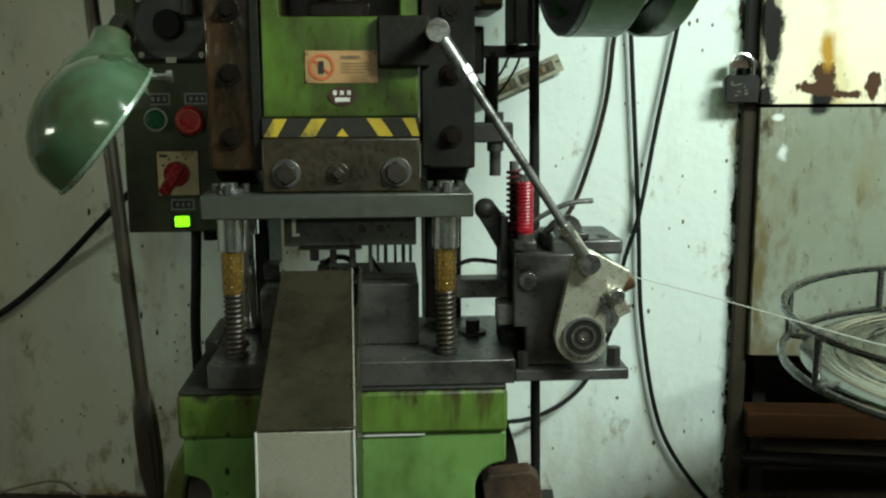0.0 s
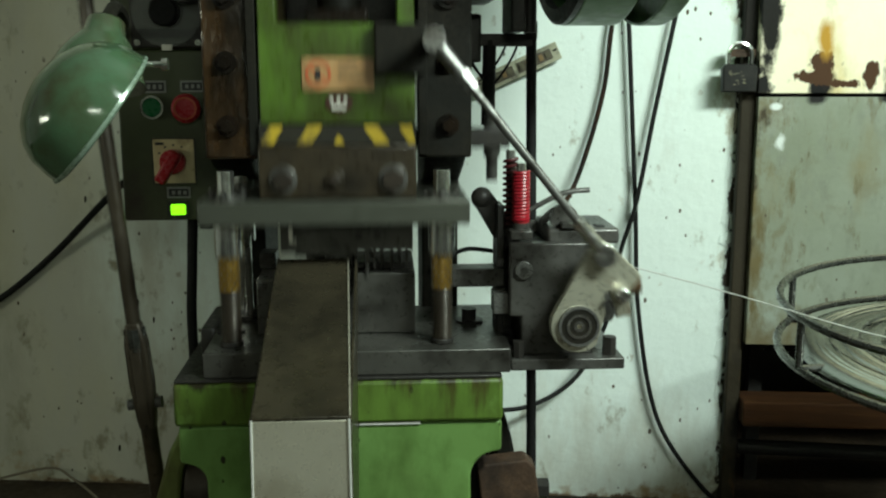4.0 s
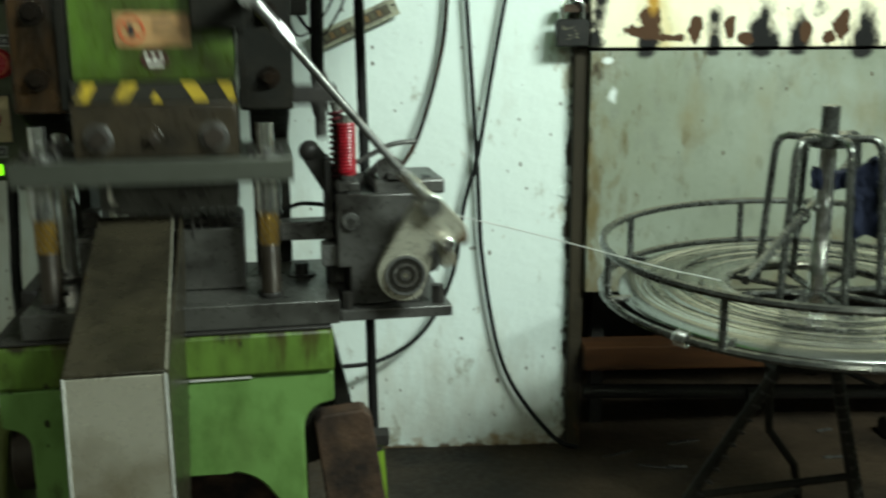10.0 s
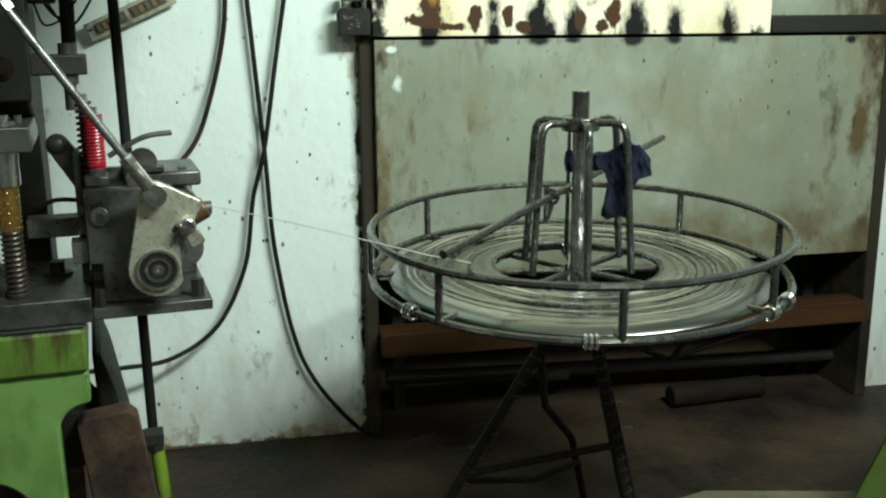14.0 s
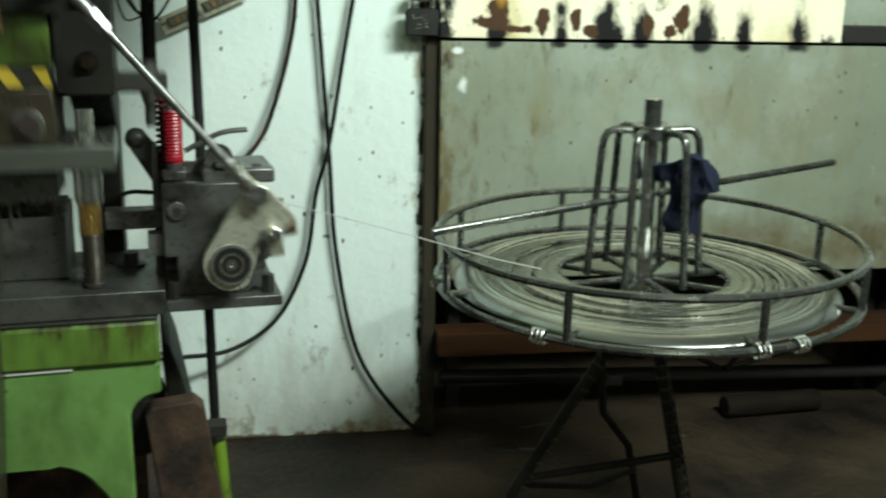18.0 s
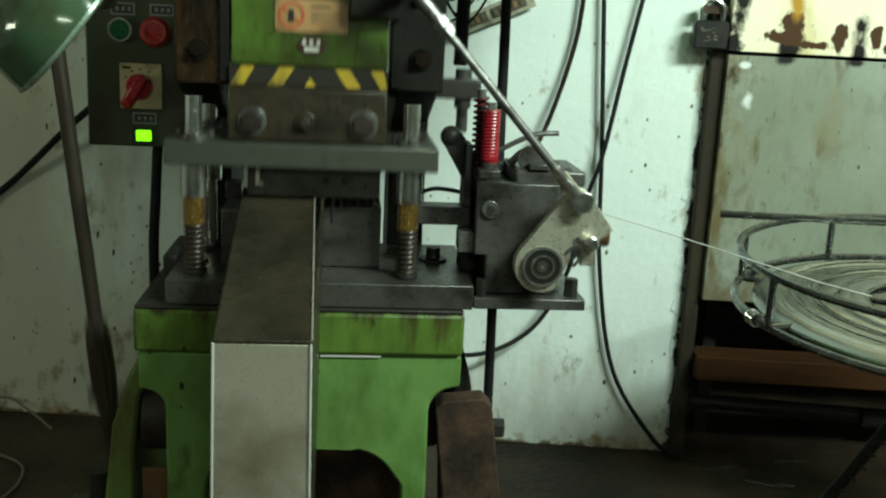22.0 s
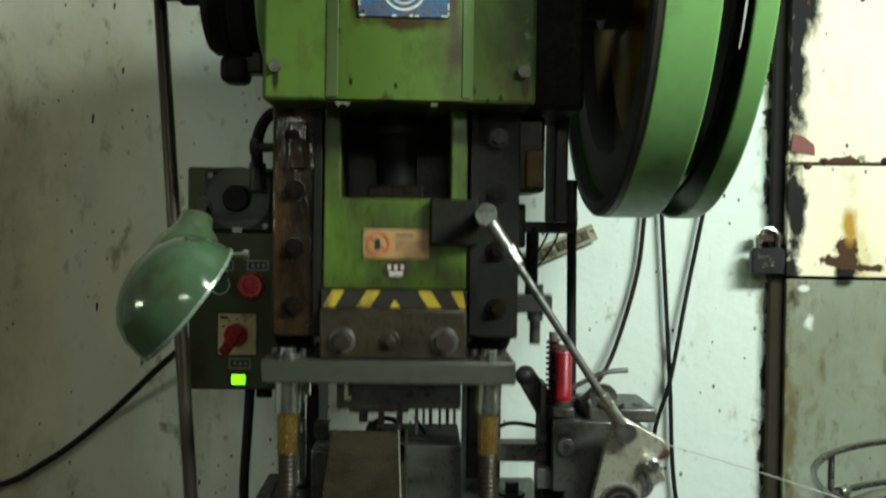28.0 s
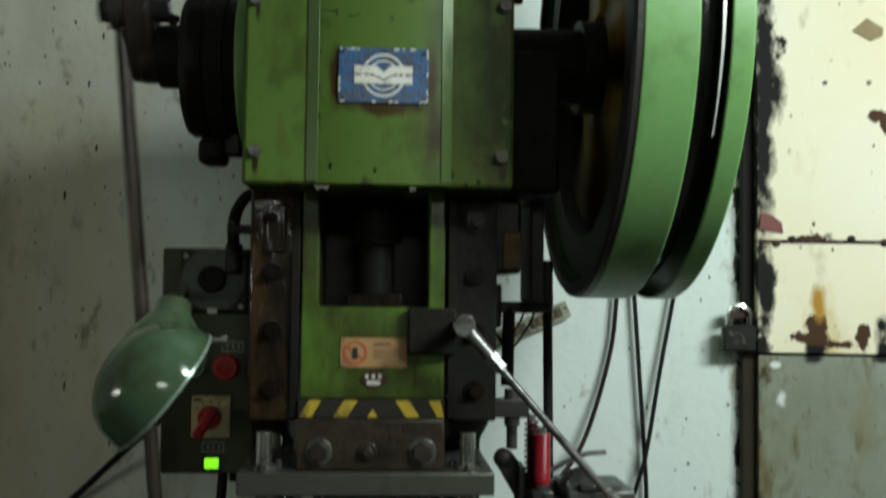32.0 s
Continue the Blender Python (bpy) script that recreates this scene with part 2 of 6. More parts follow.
RUBBED = mat("oil_black_rubbed_green_paint", (0.012, 0.012, 0.009), 0.5, second=(0.060, 0.090, 0.030), scale=4.5, amount=0.9, grime=(0.008, 0.007, 0.005), grime_amount=0.6, grime_scale=7, spec=0.25)
BROWN_IRON = mat("grimy_brown_iron", (0.040, 0.030, 0.022), 0.5, 0.2, second=(0.016, 0.013, 0.010), scale=14, amount=0.8, grime=(0.008, 0.007, 0.005), grime_amount=0.5, grime_scale=12, bump=0.2, spec=0.3)
FEED_WIRE = mat("pale_feed_wire", (0.78, 0.79, 0.74), 0.45, 0.3, second=(0.6, 0.6, 0.55), scale=10)
ROD_GREY = mat("grimy_grey_rod", (0.060, 0.048, 0.032), 0.42, 0.35, second=(0.028, 0.022, 0.015), scale=12, amount=0.8, grime=(0.015, 0.012, 0.009), grime_amount=0.45, grime_scale=9, stretch=(1, 1, 0.3))
TUBE = mat("grey_steel_tube", (0.14, 0.145, 0.132), 0.26, 0.85, second=(0.11, 0.11, 0.098), scale=4, amount=0.4, grime=(0.06, 0.045, 0.03), grime_amount=0.15, grime_scale=9)
CLOTH = mat("dark_blue_cloth", (0.007, 0.009, 0.020), 0.9, second=(0.012, 0.015, 0.030), scale=20, bump=0.6, bump_scale=80, spec=0.15)
PALE_CABLE = mat("dusty_pale_cable", (0.20, 0.17, 0.12), 0.7, second=(0.12, 0.10, 0.07), scale=14)
LOCK = mat("black_lock_body", (0.014, 0.014, 0.013), 0.45, 0.2, second=(0.03, 0.028, 0.024), scale=40, amount=0.8, spec=0.2)
FLOOR = mat("oily_concrete_floor", (0.062, 0.043, 0.027), 0.6, second=(0.028, 0.019, 0.012), scale=4.5, amount=0.9, grime=(0.010, 0.008, 0.006), grime_amount=0.62, grime_scale=2.6, bump=0.5, bump_scale=35, spec=0.25)
# pale, so that the unseen ceiling and walls throw light back
CEIL = mat("unseen_bounce_ceiling", (0.72, 0.73, 0.70), 0.9, scale=2)
ROOM = mat("unseen_bounce_wall", (0.72, 0.73, 0.69), 0.9, scale=2, grime_amount=0.3)
# near-black: the recess's shade is put into the colour
DARK_VOID = mat("shade_dark_masonry", (0.03, 0.028, 0.026), 0.9, second=(0.018, 0.017, 0.016), scale=5, bump=0.4, bump_scale=20)
CLEAR = mat("cloudy_clear_plastic", (0.80, 0.85, 0.80), 0.08, coat=0.6)
CLEAR.node_tree.nodes["Principled BSDF"].inputs["Transmission Weight"].default_value = 0.85
BLUE_PLASTIC = mat("blue_plastic", (0.01, 0.10, 0.55), 0.35)
OFFWHITE = mat("yellowed_terminal_strip", (0.42, 0.42, 0.30), 0.6, second=(0.28, 0.27, 0.18), scale=20, grime_amount=0.4, grime_scale=30)


def stained(name, base, second, rough, layers, bump=0.3, bump_scale=30, speck=0.0, speck_col=(0.10, 0.075, 0.05), blobs=(), gloss=0.22):
    """A painted surface with stains and, in places, painted-in shading. Each layer: colour, noise scale, stretch,
    threshold, softness and a box (axis, from, to) within which it is strongest, in the object's own metres."""
    m = bpy.data.materials.new(name)
    m.use_nodes = True
    n, l = m.node_tree.nodes, m.node_tree.links
    b = n["Principled BSDF"]
    b.inputs["Roughness"].default_value = rough
    b.inputs["Specular IOR Level"].default_value = gloss
    co = n.new("ShaderNodeTexCoord")
    sep = n.new("ShaderNodeSeparateXYZ")
    l.new(co.outputs["Object"], sep.inputs[0])

    def noise_at(sc, stretch, seed, detail=8):
        mp = n.new("ShaderNodeMapping")
        mp.inputs["Scale"].default_value = stretch
        mp.inputs["Location"].default_value = (seed * 3.1, seed * 1.7, seed * 2.3)
        l.new(co.outputs["Object"], mp.inputs["Vector"])
        t = n.new("ShaderNodeTexNoise")
        t.inputs["Scale"].default_value, t.inputs["Detail"].default_value, t.inputs["Roughness"].default_value = sc, detail, 0.62
        l.new(mp.outputs[0], t.inputs["Vector"])
        return t.outputs["Fac"]

    def ranged(v, a, c, lo=0.0, hi=1.0):
        r = n.new("ShaderNodeMapRange")
        for k, x in (("From Min", a), ("From Max", c), ("To Min", lo), ("To Max", hi)):
            r.inputs[k].default_value = x
        l.new(v, r.inputs["Value"])
        return r.outputs["Result"]

    def op(kind, a, c):
        x = n.new("ShaderNodeMath")
        x.operation = kind
        for s, v in zip(x.inputs, (a, c)):
            if isinstance(v, (int, float)):
                s.default_value = v
            else:
                l.new(v, s)
        return x.outputs[0]

    def mix(fac, a, c):
        x = n.new("ShaderNodeMix")
        x.data_type = "RGBA"
        l.new(fac, x.inputs["Factor"])
        for s, v in ((x.inputs["A"], a), (x.inputs["B"], c)):
            if isinstance(v, tuple):
                s.default_value = (*v, 1)
            else:
                l.new(v, s)
        return x.outputs["Result"]

    col = mix(ranged(noise_at(1.6, (1, 1, 1), 1), 0.35, 0.68), base, second)
    for k, (c, sc, stretch, thr, soft, where) in enumerate(layers):
        v = noise_at(sc, stretch, 3 + k)
        for axis, a, c2, gain in where:
            v = op("ADD", v, ranged(sep.outputs[axis], a, c2, gain, 0.0))
        col = mix(ranged(v, thr, thr + soft), col, c)
    for k, (bx, bz, rx, rz, c, ragged) in enumerate(blobs):
        dx = op("DIVIDE", op("SUBTRACT", sep.outputs[0], bx), rx)
        dz = op("DIVIDE", op("SUBTRACT", sep.outputs[2], bz), rz)
        d = op("POWER", op("ADD", op("MULTIPLY", dx, dx), op("MULTIPLY", dz, dz)), 0.5)
        d = op("ADD", d, op("MULTIPLY", op("SUBTRACT", noise_at(34, (1, 1, 0.6), 41 + k), 0.5), ragged))
        col = mix(ranged(d, 1.0, 0.8 if ragged > 2.5 else 0.45), col, c)
    if speck:
        v = n.new("ShaderNodeTexVoronoi")
        v.inputs["Scale"].default_value = 34
        mp = n.new("ShaderNodeMapping")
        mp.inputs["Scale"].default_value = (1.2, 1, 0.7)
        l.new(co.outputs["Object"], mp.inputs["Vector"])
        l.new(mp.outputs[0], v.inputs["Vector"])
        size = ranged(noise_at(11, (1, 1, 1), 51), 0.35, 0.70, 0.03, 0.17)
        d = op("ADD", v.outputs["Distance"], op("MULTIPLY", op("SUBTRACT", noise_at(160, (1, 1, 0.6), 53), 0.5), 0.14))
        f = op("MULTIPLY", ranged(op("SUBTRACT", d, size), 0.03, -0.01), ranged(noise_at(7, (1, 1, 1), 17), 0.60 - speck, 0.64 - speck))
        col = mix(f, col, speck_col)
    l.new(col, b.inputs["Base Color"])
    bp = n.new("ShaderNodeBump")
    bp.inputs["Strength"].default_value, bp.inputs["Distance"].default_value = bump, 0.005
    l.new(noise_at(bump_scale, (1, 1, 1), 29), bp.inputs["Height"])
    l.new(bp.outputs["Normal"], b.inputs["Normal"])
    return m


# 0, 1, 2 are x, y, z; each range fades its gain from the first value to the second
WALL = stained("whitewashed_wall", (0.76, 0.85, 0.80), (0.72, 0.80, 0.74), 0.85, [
    # tan staining on the left, with the press's shadow painted in below z 1.5
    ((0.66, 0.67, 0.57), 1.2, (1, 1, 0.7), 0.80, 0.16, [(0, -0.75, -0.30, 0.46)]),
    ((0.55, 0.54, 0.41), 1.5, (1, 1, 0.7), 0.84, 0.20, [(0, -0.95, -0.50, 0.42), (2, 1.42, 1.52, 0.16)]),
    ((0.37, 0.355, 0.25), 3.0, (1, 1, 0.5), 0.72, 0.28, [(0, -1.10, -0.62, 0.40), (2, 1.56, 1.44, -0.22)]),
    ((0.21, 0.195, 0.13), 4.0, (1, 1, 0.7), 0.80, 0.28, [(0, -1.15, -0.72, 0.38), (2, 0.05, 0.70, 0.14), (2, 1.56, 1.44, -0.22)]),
    ((0.46, 0.46, 0.38), 9, (1.3, 1, 0.6), 0.66, 0.16, [(0, -0.9, -0.4, 0.02)]),
    ((0.36, 0.34, 0.26), 28, (1, 1, 0.7), 0.66, 0.10, [(0, -0.9, -0.4, 0.03)]),
    # duller towards the floor and the left
    ((0.52, 0.52, 0.44), 3.5, (1.5, 1, 0.5), 0.60, 0.22, [(2, 0.15, 0.75, 0.15), (0, -0.3, 0.1, 0.10)]),
    ((0.30, 0.28, 0.20), 18, (1, 1, 0.6), 0.64, 0.12, [(2, 0.15, 0.60, 0.06), (0, -0.3, 0.1, 0.06)]),
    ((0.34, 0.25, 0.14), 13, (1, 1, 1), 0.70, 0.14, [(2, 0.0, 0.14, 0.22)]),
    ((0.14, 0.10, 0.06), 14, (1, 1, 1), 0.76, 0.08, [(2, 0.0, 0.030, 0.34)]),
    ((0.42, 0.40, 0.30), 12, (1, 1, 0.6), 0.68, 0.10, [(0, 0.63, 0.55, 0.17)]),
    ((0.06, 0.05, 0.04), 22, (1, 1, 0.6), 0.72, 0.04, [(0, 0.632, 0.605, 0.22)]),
], 0.6, 22, speck=0.11)
PIER = stained("whitewashed_pier", (0.76, 0.86, 0.83), (0.74, 0.76, 0.70), 0.85, [
    ((0.45, 0.43, 0.34), 4, (1.4, 1, 0.4), 0.50, 0.25, []),
    ((0.30, 0.27, 0.19), 12, (1.2, 1, 0.5), 0.64, 0.14, []),
    ((0.30, 0.22, 0.12), 10, (1, 1, 1), 0.66, 0.14, [(2, 0.0, 0.16, 0.16)]),
    ((0.10, 0.08, 0.05), 16, (1, 1, 0.6), 0.72, 0.06, [(0, 1.925, 1.955, 0.16)]),
], 0.45, 26, speck=0.12)
DOOR_YELLOW = stained("scorched_cream_paint", (0.88, 0.83, 0.67), (0.84, 0.76, 0.53), 0.7, [
    ((0.60, 0.47, 0.18), 7, (1, 1, 0.6), 0.58, 0.24, [(2, 0.92, 1.14, 0.10)]),
    ((0.30, 0.27, 0.16), 10, (1, 1, 0.5), 0.62, 0.20, [(0, 0.66, 0.80, 0.16)]),
    ((0.010, 0.009, 0.008), 17, (1, 1, 0.7), 0.64, 0.08, [(0, 0.668, 0.715, 0.20)]),
    ((0.05, 0.04, 0.025), 24, (1, 1, 0.5), 0.74, 0.10, [(2, 0.922, 0.975, 0.20)]),
], 0.3, 30, speck=0.05, speck_col=(0.10, 0.04, 0.02), blobs=[
    (0.785, 0.93, 0.0319, 0.0575, (0.006, 0.0055, 0.005), 1.9),
    (0.925, 0.93, 0.0232, 0.0805, (0.006, 0.0055, 0.005), 1.9),
    (1.03, 0.93, 0.0435, 0.1035, (0.006, 0.0055, 0.005), 1.9),
    (1.11, 0.93, 0.029, 0.0805, (0.006, 0.0055, 0.005), 1.9),
    (1.25, 0.93, 0.0348, 0.1035, (0.006, 0.0055, 0.005), 1.9),
    (1.35, 0.93, 0.0261, 0.0805, (0.006, 0.0055, 0.005), 1.9),
    (1.48, 0.93, 0.0261, 0.092, (0.006, 0.0055, 0.005), 1.9),
    (0.680, 1.05, 0.022, 0.095, (0.008, 0.007, 0.005), 2.2),
    (0.675, 1.5, 0.029, 0.4025, (0.006, 0.0055, 0.005), 1.9),
    (0.7, 1.5, 0.029, 0.069, (0.006, 0.0055, 0.005), 1.9),
    (0.755, 0.955, 0.035, 0.018, (0.064, 0.028, 0.011), 3.2),
    (0.79, 0.975, 0.022, 0.035, (0.064, 0.028, 0.011), 3.2),
    (0.83, 0.942, 0.03, 0.01, (0.064, 0.028, 0.011), 3.2),
    (0.885, 0.955, 0.018, 0.025, (0.064, 0.028, 0.011), 3.2),
    (0.955, 0.965, 0.016, 0.03, (0.064, 0.028, 0.011), 3.2),
    (0.99, 0.94, 0.02, 0.014, (0.064, 0.028, 0.011), 3.2),
    (1.12, 0.955, 0.016, 0.03, (0.064, 0.028, 0.011), 3.2),
    (1.2, 0.965, 0.018, 0.035, (0.064, 0.028, 0.011), 3.2),
    (1.17, 0.94, 0.02, 0.012, (0.064, 0.028, 0.011), 3.2),
    (0.78, 1.17, 0.05, 0.008, (0.064, 0.028, 0.011), 3.2),
    (0.92, 1.44, 0.02, 0.014, (0.064, 0.028, 0.011), 3.2),
    (0.935, 1.42, 0.015, 0.02, (0.064, 0.028, 0.011), 3.2),
    (0.79, 1.03, 0.020, 0.05, (0.45, 0.24, 0.03), 1.2)])
DOOR_GREY = stained("grimy_grey_green_paint", (0.285, 0.315, 0.255), (0.205, 0.225, 0.16), 0.58, [
    ((0.21, 0.19, 0.11), 6, (1.4, 1, 0.6), 0.55, 0.2, []),
    ((0.25, 0.235, 0.14), 5, (1, 1, 0.5), 0.60, 0.40, [(0, 1.45, 1.0, 0.10)]),
    ((0.20, 0.215, 0.165), 22, (1.2, 1, 0.6), 0.52, 0.20, []),
    ((0.36, 0.385, 0.33), 40, (1.2, 1, 0.7), 0.64, 0.20, []),
    ((0.34, 0.38, 0.325), 4, (1.0, 1, 0.8), 0.56, 0.24, [(2, 0.92, 0.60, 0.10)]),
    ((0.10, 0.08, 0.045), 26, (1.4, 1, 0.5), 0.66, 0.10, []),
    ((0.13, 0.105, 0.05), 16, (1.5, 1, 0.5), 0.63, 0.14, [(0, 0.66, 1.0, 0.12)]),
    ((0.045, 0.035, 0.02), 48, (1.2, 1, 0.5), 0.68, 0.07, [(0, 0.66, 1.2, 0.05)]),
    ((0.15, 0.12, 0.055), 13, (1, 1, 0.6), 0.62, 0.16, [(0, 0.66, 0.80, 0.20)]),
    ((0.055, 0.042, 0.022), 22, (1, 1, 0.5), 0.66, 0.12, [(0, 0.66, 0.72, 0.17)]),
    # brown grime, with shade painted in towards the right and bottom
    ((0.06, 0.04, 0.02), 9, (1, 1, 0.5), 0.68, 0.12, [(0, 1.90, 1.50, 0.22)]),
    ((0.15, 0.125, 0.070), 7, (1, 1, 1), 0.62, 0.24, [(2, 0.39, 0.62, 0.26)]),
], 0.3, 30, speck=0.10, blobs=[
    (0.785, 0.912, 0.026, 0.016, (0.012, 0.011, 0.01), 1.2),
    (0.925, 0.912, 0.024, 0.012, (0.012, 0.011, 0.01), 1.2),
    (1.03, 0.912, 0.036, 0.016, (0.012, 0.011, 0.01), 1.2),
    (1.11, 0.912, 0.024, 0.012, (0.012, 0.011, 0.01), 1.2),
    (1.25, 0.912, 0.032, 0.02, (0.012, 0.011, 0.01), 1.2),
    (1.35, 0.912, 0.026, 0.016, (0.012, 0.011, 0.01), 1.2),
    (1.48, 0.912, 0.04, 0.018, (0.012, 0.011, 0.01), 1.2),
    (1.8, 0.905, 0.02, 0.012, (0.012, 0.011, 0.01), 1.2),
    (0.712, 0.822, 0.014, 0.024, (0.66, 0.70, 0.66), 2.2),
    (0.702, 0.895, 0.014, 0.009, (0.70, 0.74, 0.70), 1.0),
    (1.835, 0.70, 0.018, 0.05, (0.05, 0.03, 0.015), 2.0),
    (1.845, 0.69, 0.03, 0.10, (0.11, 0.075, 0.035), 1.6)])


STILE_IRON = stained("rust_streaked_stile", (0.040, 0.032, 0.019), (0.024, 0.019, 0.012), 0.75, [
    ((0.12, 0.10, 0.055), 20, (1, 1, 0.35), 0.64, 0.14, []),
    ((0.10, 0.05, 0.02), 26, (1, 1, 0.4), 0.62, 0.12, []),
    ((0.012, 0.010, 0.008), 15, (1, 1, 0.35), 0.62, 0.12, [(2, 1.06, 0.86, 0.34)]),
    ((0.012, 0.010, 0.008), 9, (1, 1, 0.6), 0.66, 0.12, [(2, 0.20, 0.45, 0.16)]),
], 0.5, 40, speck=0.10, speck_col=(0.012, 0.010, 0.008))


COVER = stained("oil_streaked_cover_paint", (0.076, 0.134, 0.026), (0.060, 0.104, 0.019), 0.42, [
    ((0.053, 0.088, 0.015), 5, (1.6, 1, 0.5), 0.56, 0.22, []),
    # darker towards the right edge
    ((0.017, 0.025, 0.007), 4, (1.3, 1, 0.7), 0.68, 0.30, [(0, 0.17, 0.02, 0.50)]),
    ((0.055, 0.040, 0.011), 10, (1.4, 1, 0.6), 0.64, 0.22, [(2, 1.19, 1.33, 0.14), (0, 0.16, -0.04, 0.10)]),
    ((0.022, 0.016, 0.007), 14, (1.6, 1, 0.4), 0.74, 0.14, [(2, 1.19, 1.215, 0.26)]),
    ((0.018, 0.022, 0.008), 26, (1, 1, 0.8), 0.68, 0.08, [(2, 1.56, 1.50, 0.08)]),
    ((0.036, 0.066, 0.016), 7, (1, 1, 0.6), 0.60, 0.14, [(2, 1.52, 1.485, 0.16)]),
    ((0.14, 0.22, 0.05), 20, (1, 1, 0.6), 0.70, 0.12, []),
    ((0.044, 0.070, 0.013), 11, (1, 1, 0.7), 0.56, 0.12, []),
    ((0.020, 0.026, 0.008), 45, (1, 1, 0.8), 0.66, 0.06, []),
], 0.2, 14, speck=0.16, speck_col=(0.014, 0.016, 0.007), blobs=[
    (0.017, 1.300, 0.070, 0.016, (0.040, 0.024, 0.008), 1.6),
    (-0.050, 1.34, 0.012, 0.050, (0.040, 0.026, 0.008), 1.6),
    (0.084, 1.33, 0.014, 0.055, (0.040, 0.026, 0.008), 1.6),
    (0.09, 1.26, 0.02, 0.05, (0.034, 0.026, 0.009), 2.4),
    (-0.158, 1.222, 0.006, 0.022, (0.020, 0.016, 0.007), 1.4),
    (-0.158, 1.432, 0.006, 0.020, (0.024, 0.022, 0.008), 1.4),
    (0.185, 1.216, 0.007, 0.022, (0.018, 0.014, 0.006), 1.4)], gloss=0.10)

# highlight of the right fold painted pale, fading downwards
FOLD_HIGHLIGHT = stained("painted_fold_highlight", (0.30, 0.37, 0.25), (0.20, 0.28, 0.14), 0.28, [
    ((0.050, 0.085, 0.020), 8, (1, 1, 0.5), 0.56, 0.26, [(2, 1.22, 1.44, 0.42)]),
    ((0.020, 0.022, 0.008), 24, (1, 1, 0.4), 0.66, 0.08, []),
], 0.1, 16, gloss=0.4)
APRON = stained("oily_green_apron_paint", (0.135, 0.255, 0.072), (0.108, 0.205, 0.052), 0.44, [
    ((0.066, 0.130, 0.028), 9, (1.2, 1, 0.7), 0.47, 0.20, []),
    ((0.060, 0.095, 0.024), 5, (1.3, 1, 0.6), 0.58, 0.25, []),
    ((0.040, 0.050, 0.016), 15, (1.4, 1, 0.5), 0.66, 0.14, [(2, 0.34, 0.40, 0.08)]),
    ((0.026, 0.030, 0.011), 30, (1, 1, 0.6), 0.66, 0.07, []),
    ((0.15, 0.29, 0.085), 16, (1, 1, 0.7), 0.62, 0.14, []),
], 0.18, 16, speck=0.12, speck_col=(0.020, 0.022, 0.010))
LEG = stained("brown_streaked_leg_paint", (0.155, 0.240, 0.060), (0.120, 0.185, 0.045), 0.46, [
    ((0.085, 0.085, 0.030), 6, (1, 1, 0.5), 0.50, 0.22, [(2, 0.36, 0.10, 0.10)]),
    ((0.052, 0.036, 0.018), 8, (1, 1, 0.6), 0.58, 0.20, [(2, 0.30, 0.42, 0.06)]),
    # near-black towards the top of the leg
    ((0.026, 0.022, 0.012), 12, (1, 1, 0.5), 0.72, 0.14, [(2, 0.47, 0.38, 0.30)]),
], 0.18, 16, speck=0.12, speck_col=(0.020, 0.020, 0.010))
LIP = stained("oil_run_green_lip_paint", (0.100, 0.178, 0.030), (0.078, 0.138, 0.024), 0.44, [
    # darker towards the lip's left end
    ((0.050, 0.076, 0.014), 10, (1.8, 1, 0.5), 0.48, 0.20, [(0, -0.24, -0.06, 0.14)]),
    ((0.046, 0.034, 0.011), 16, (2.4, 1, 0.4), 0.58, 0.16, [(2, 0.56, 0.50, 0.14)]),
    ((0.020, 0.018, 0.008), 18, (1.6, 1, 0.5), 0.66, 0.12, [(2, 0.555, 0.536, 0.26)]),
    ((0.14, 0.25, 0.06), 14, (1, 1, 0.7), 0.64, 0.14, []),
], 0.18, 16, speck=0.12, speck_col=(0.020, 0.020, 0.010))


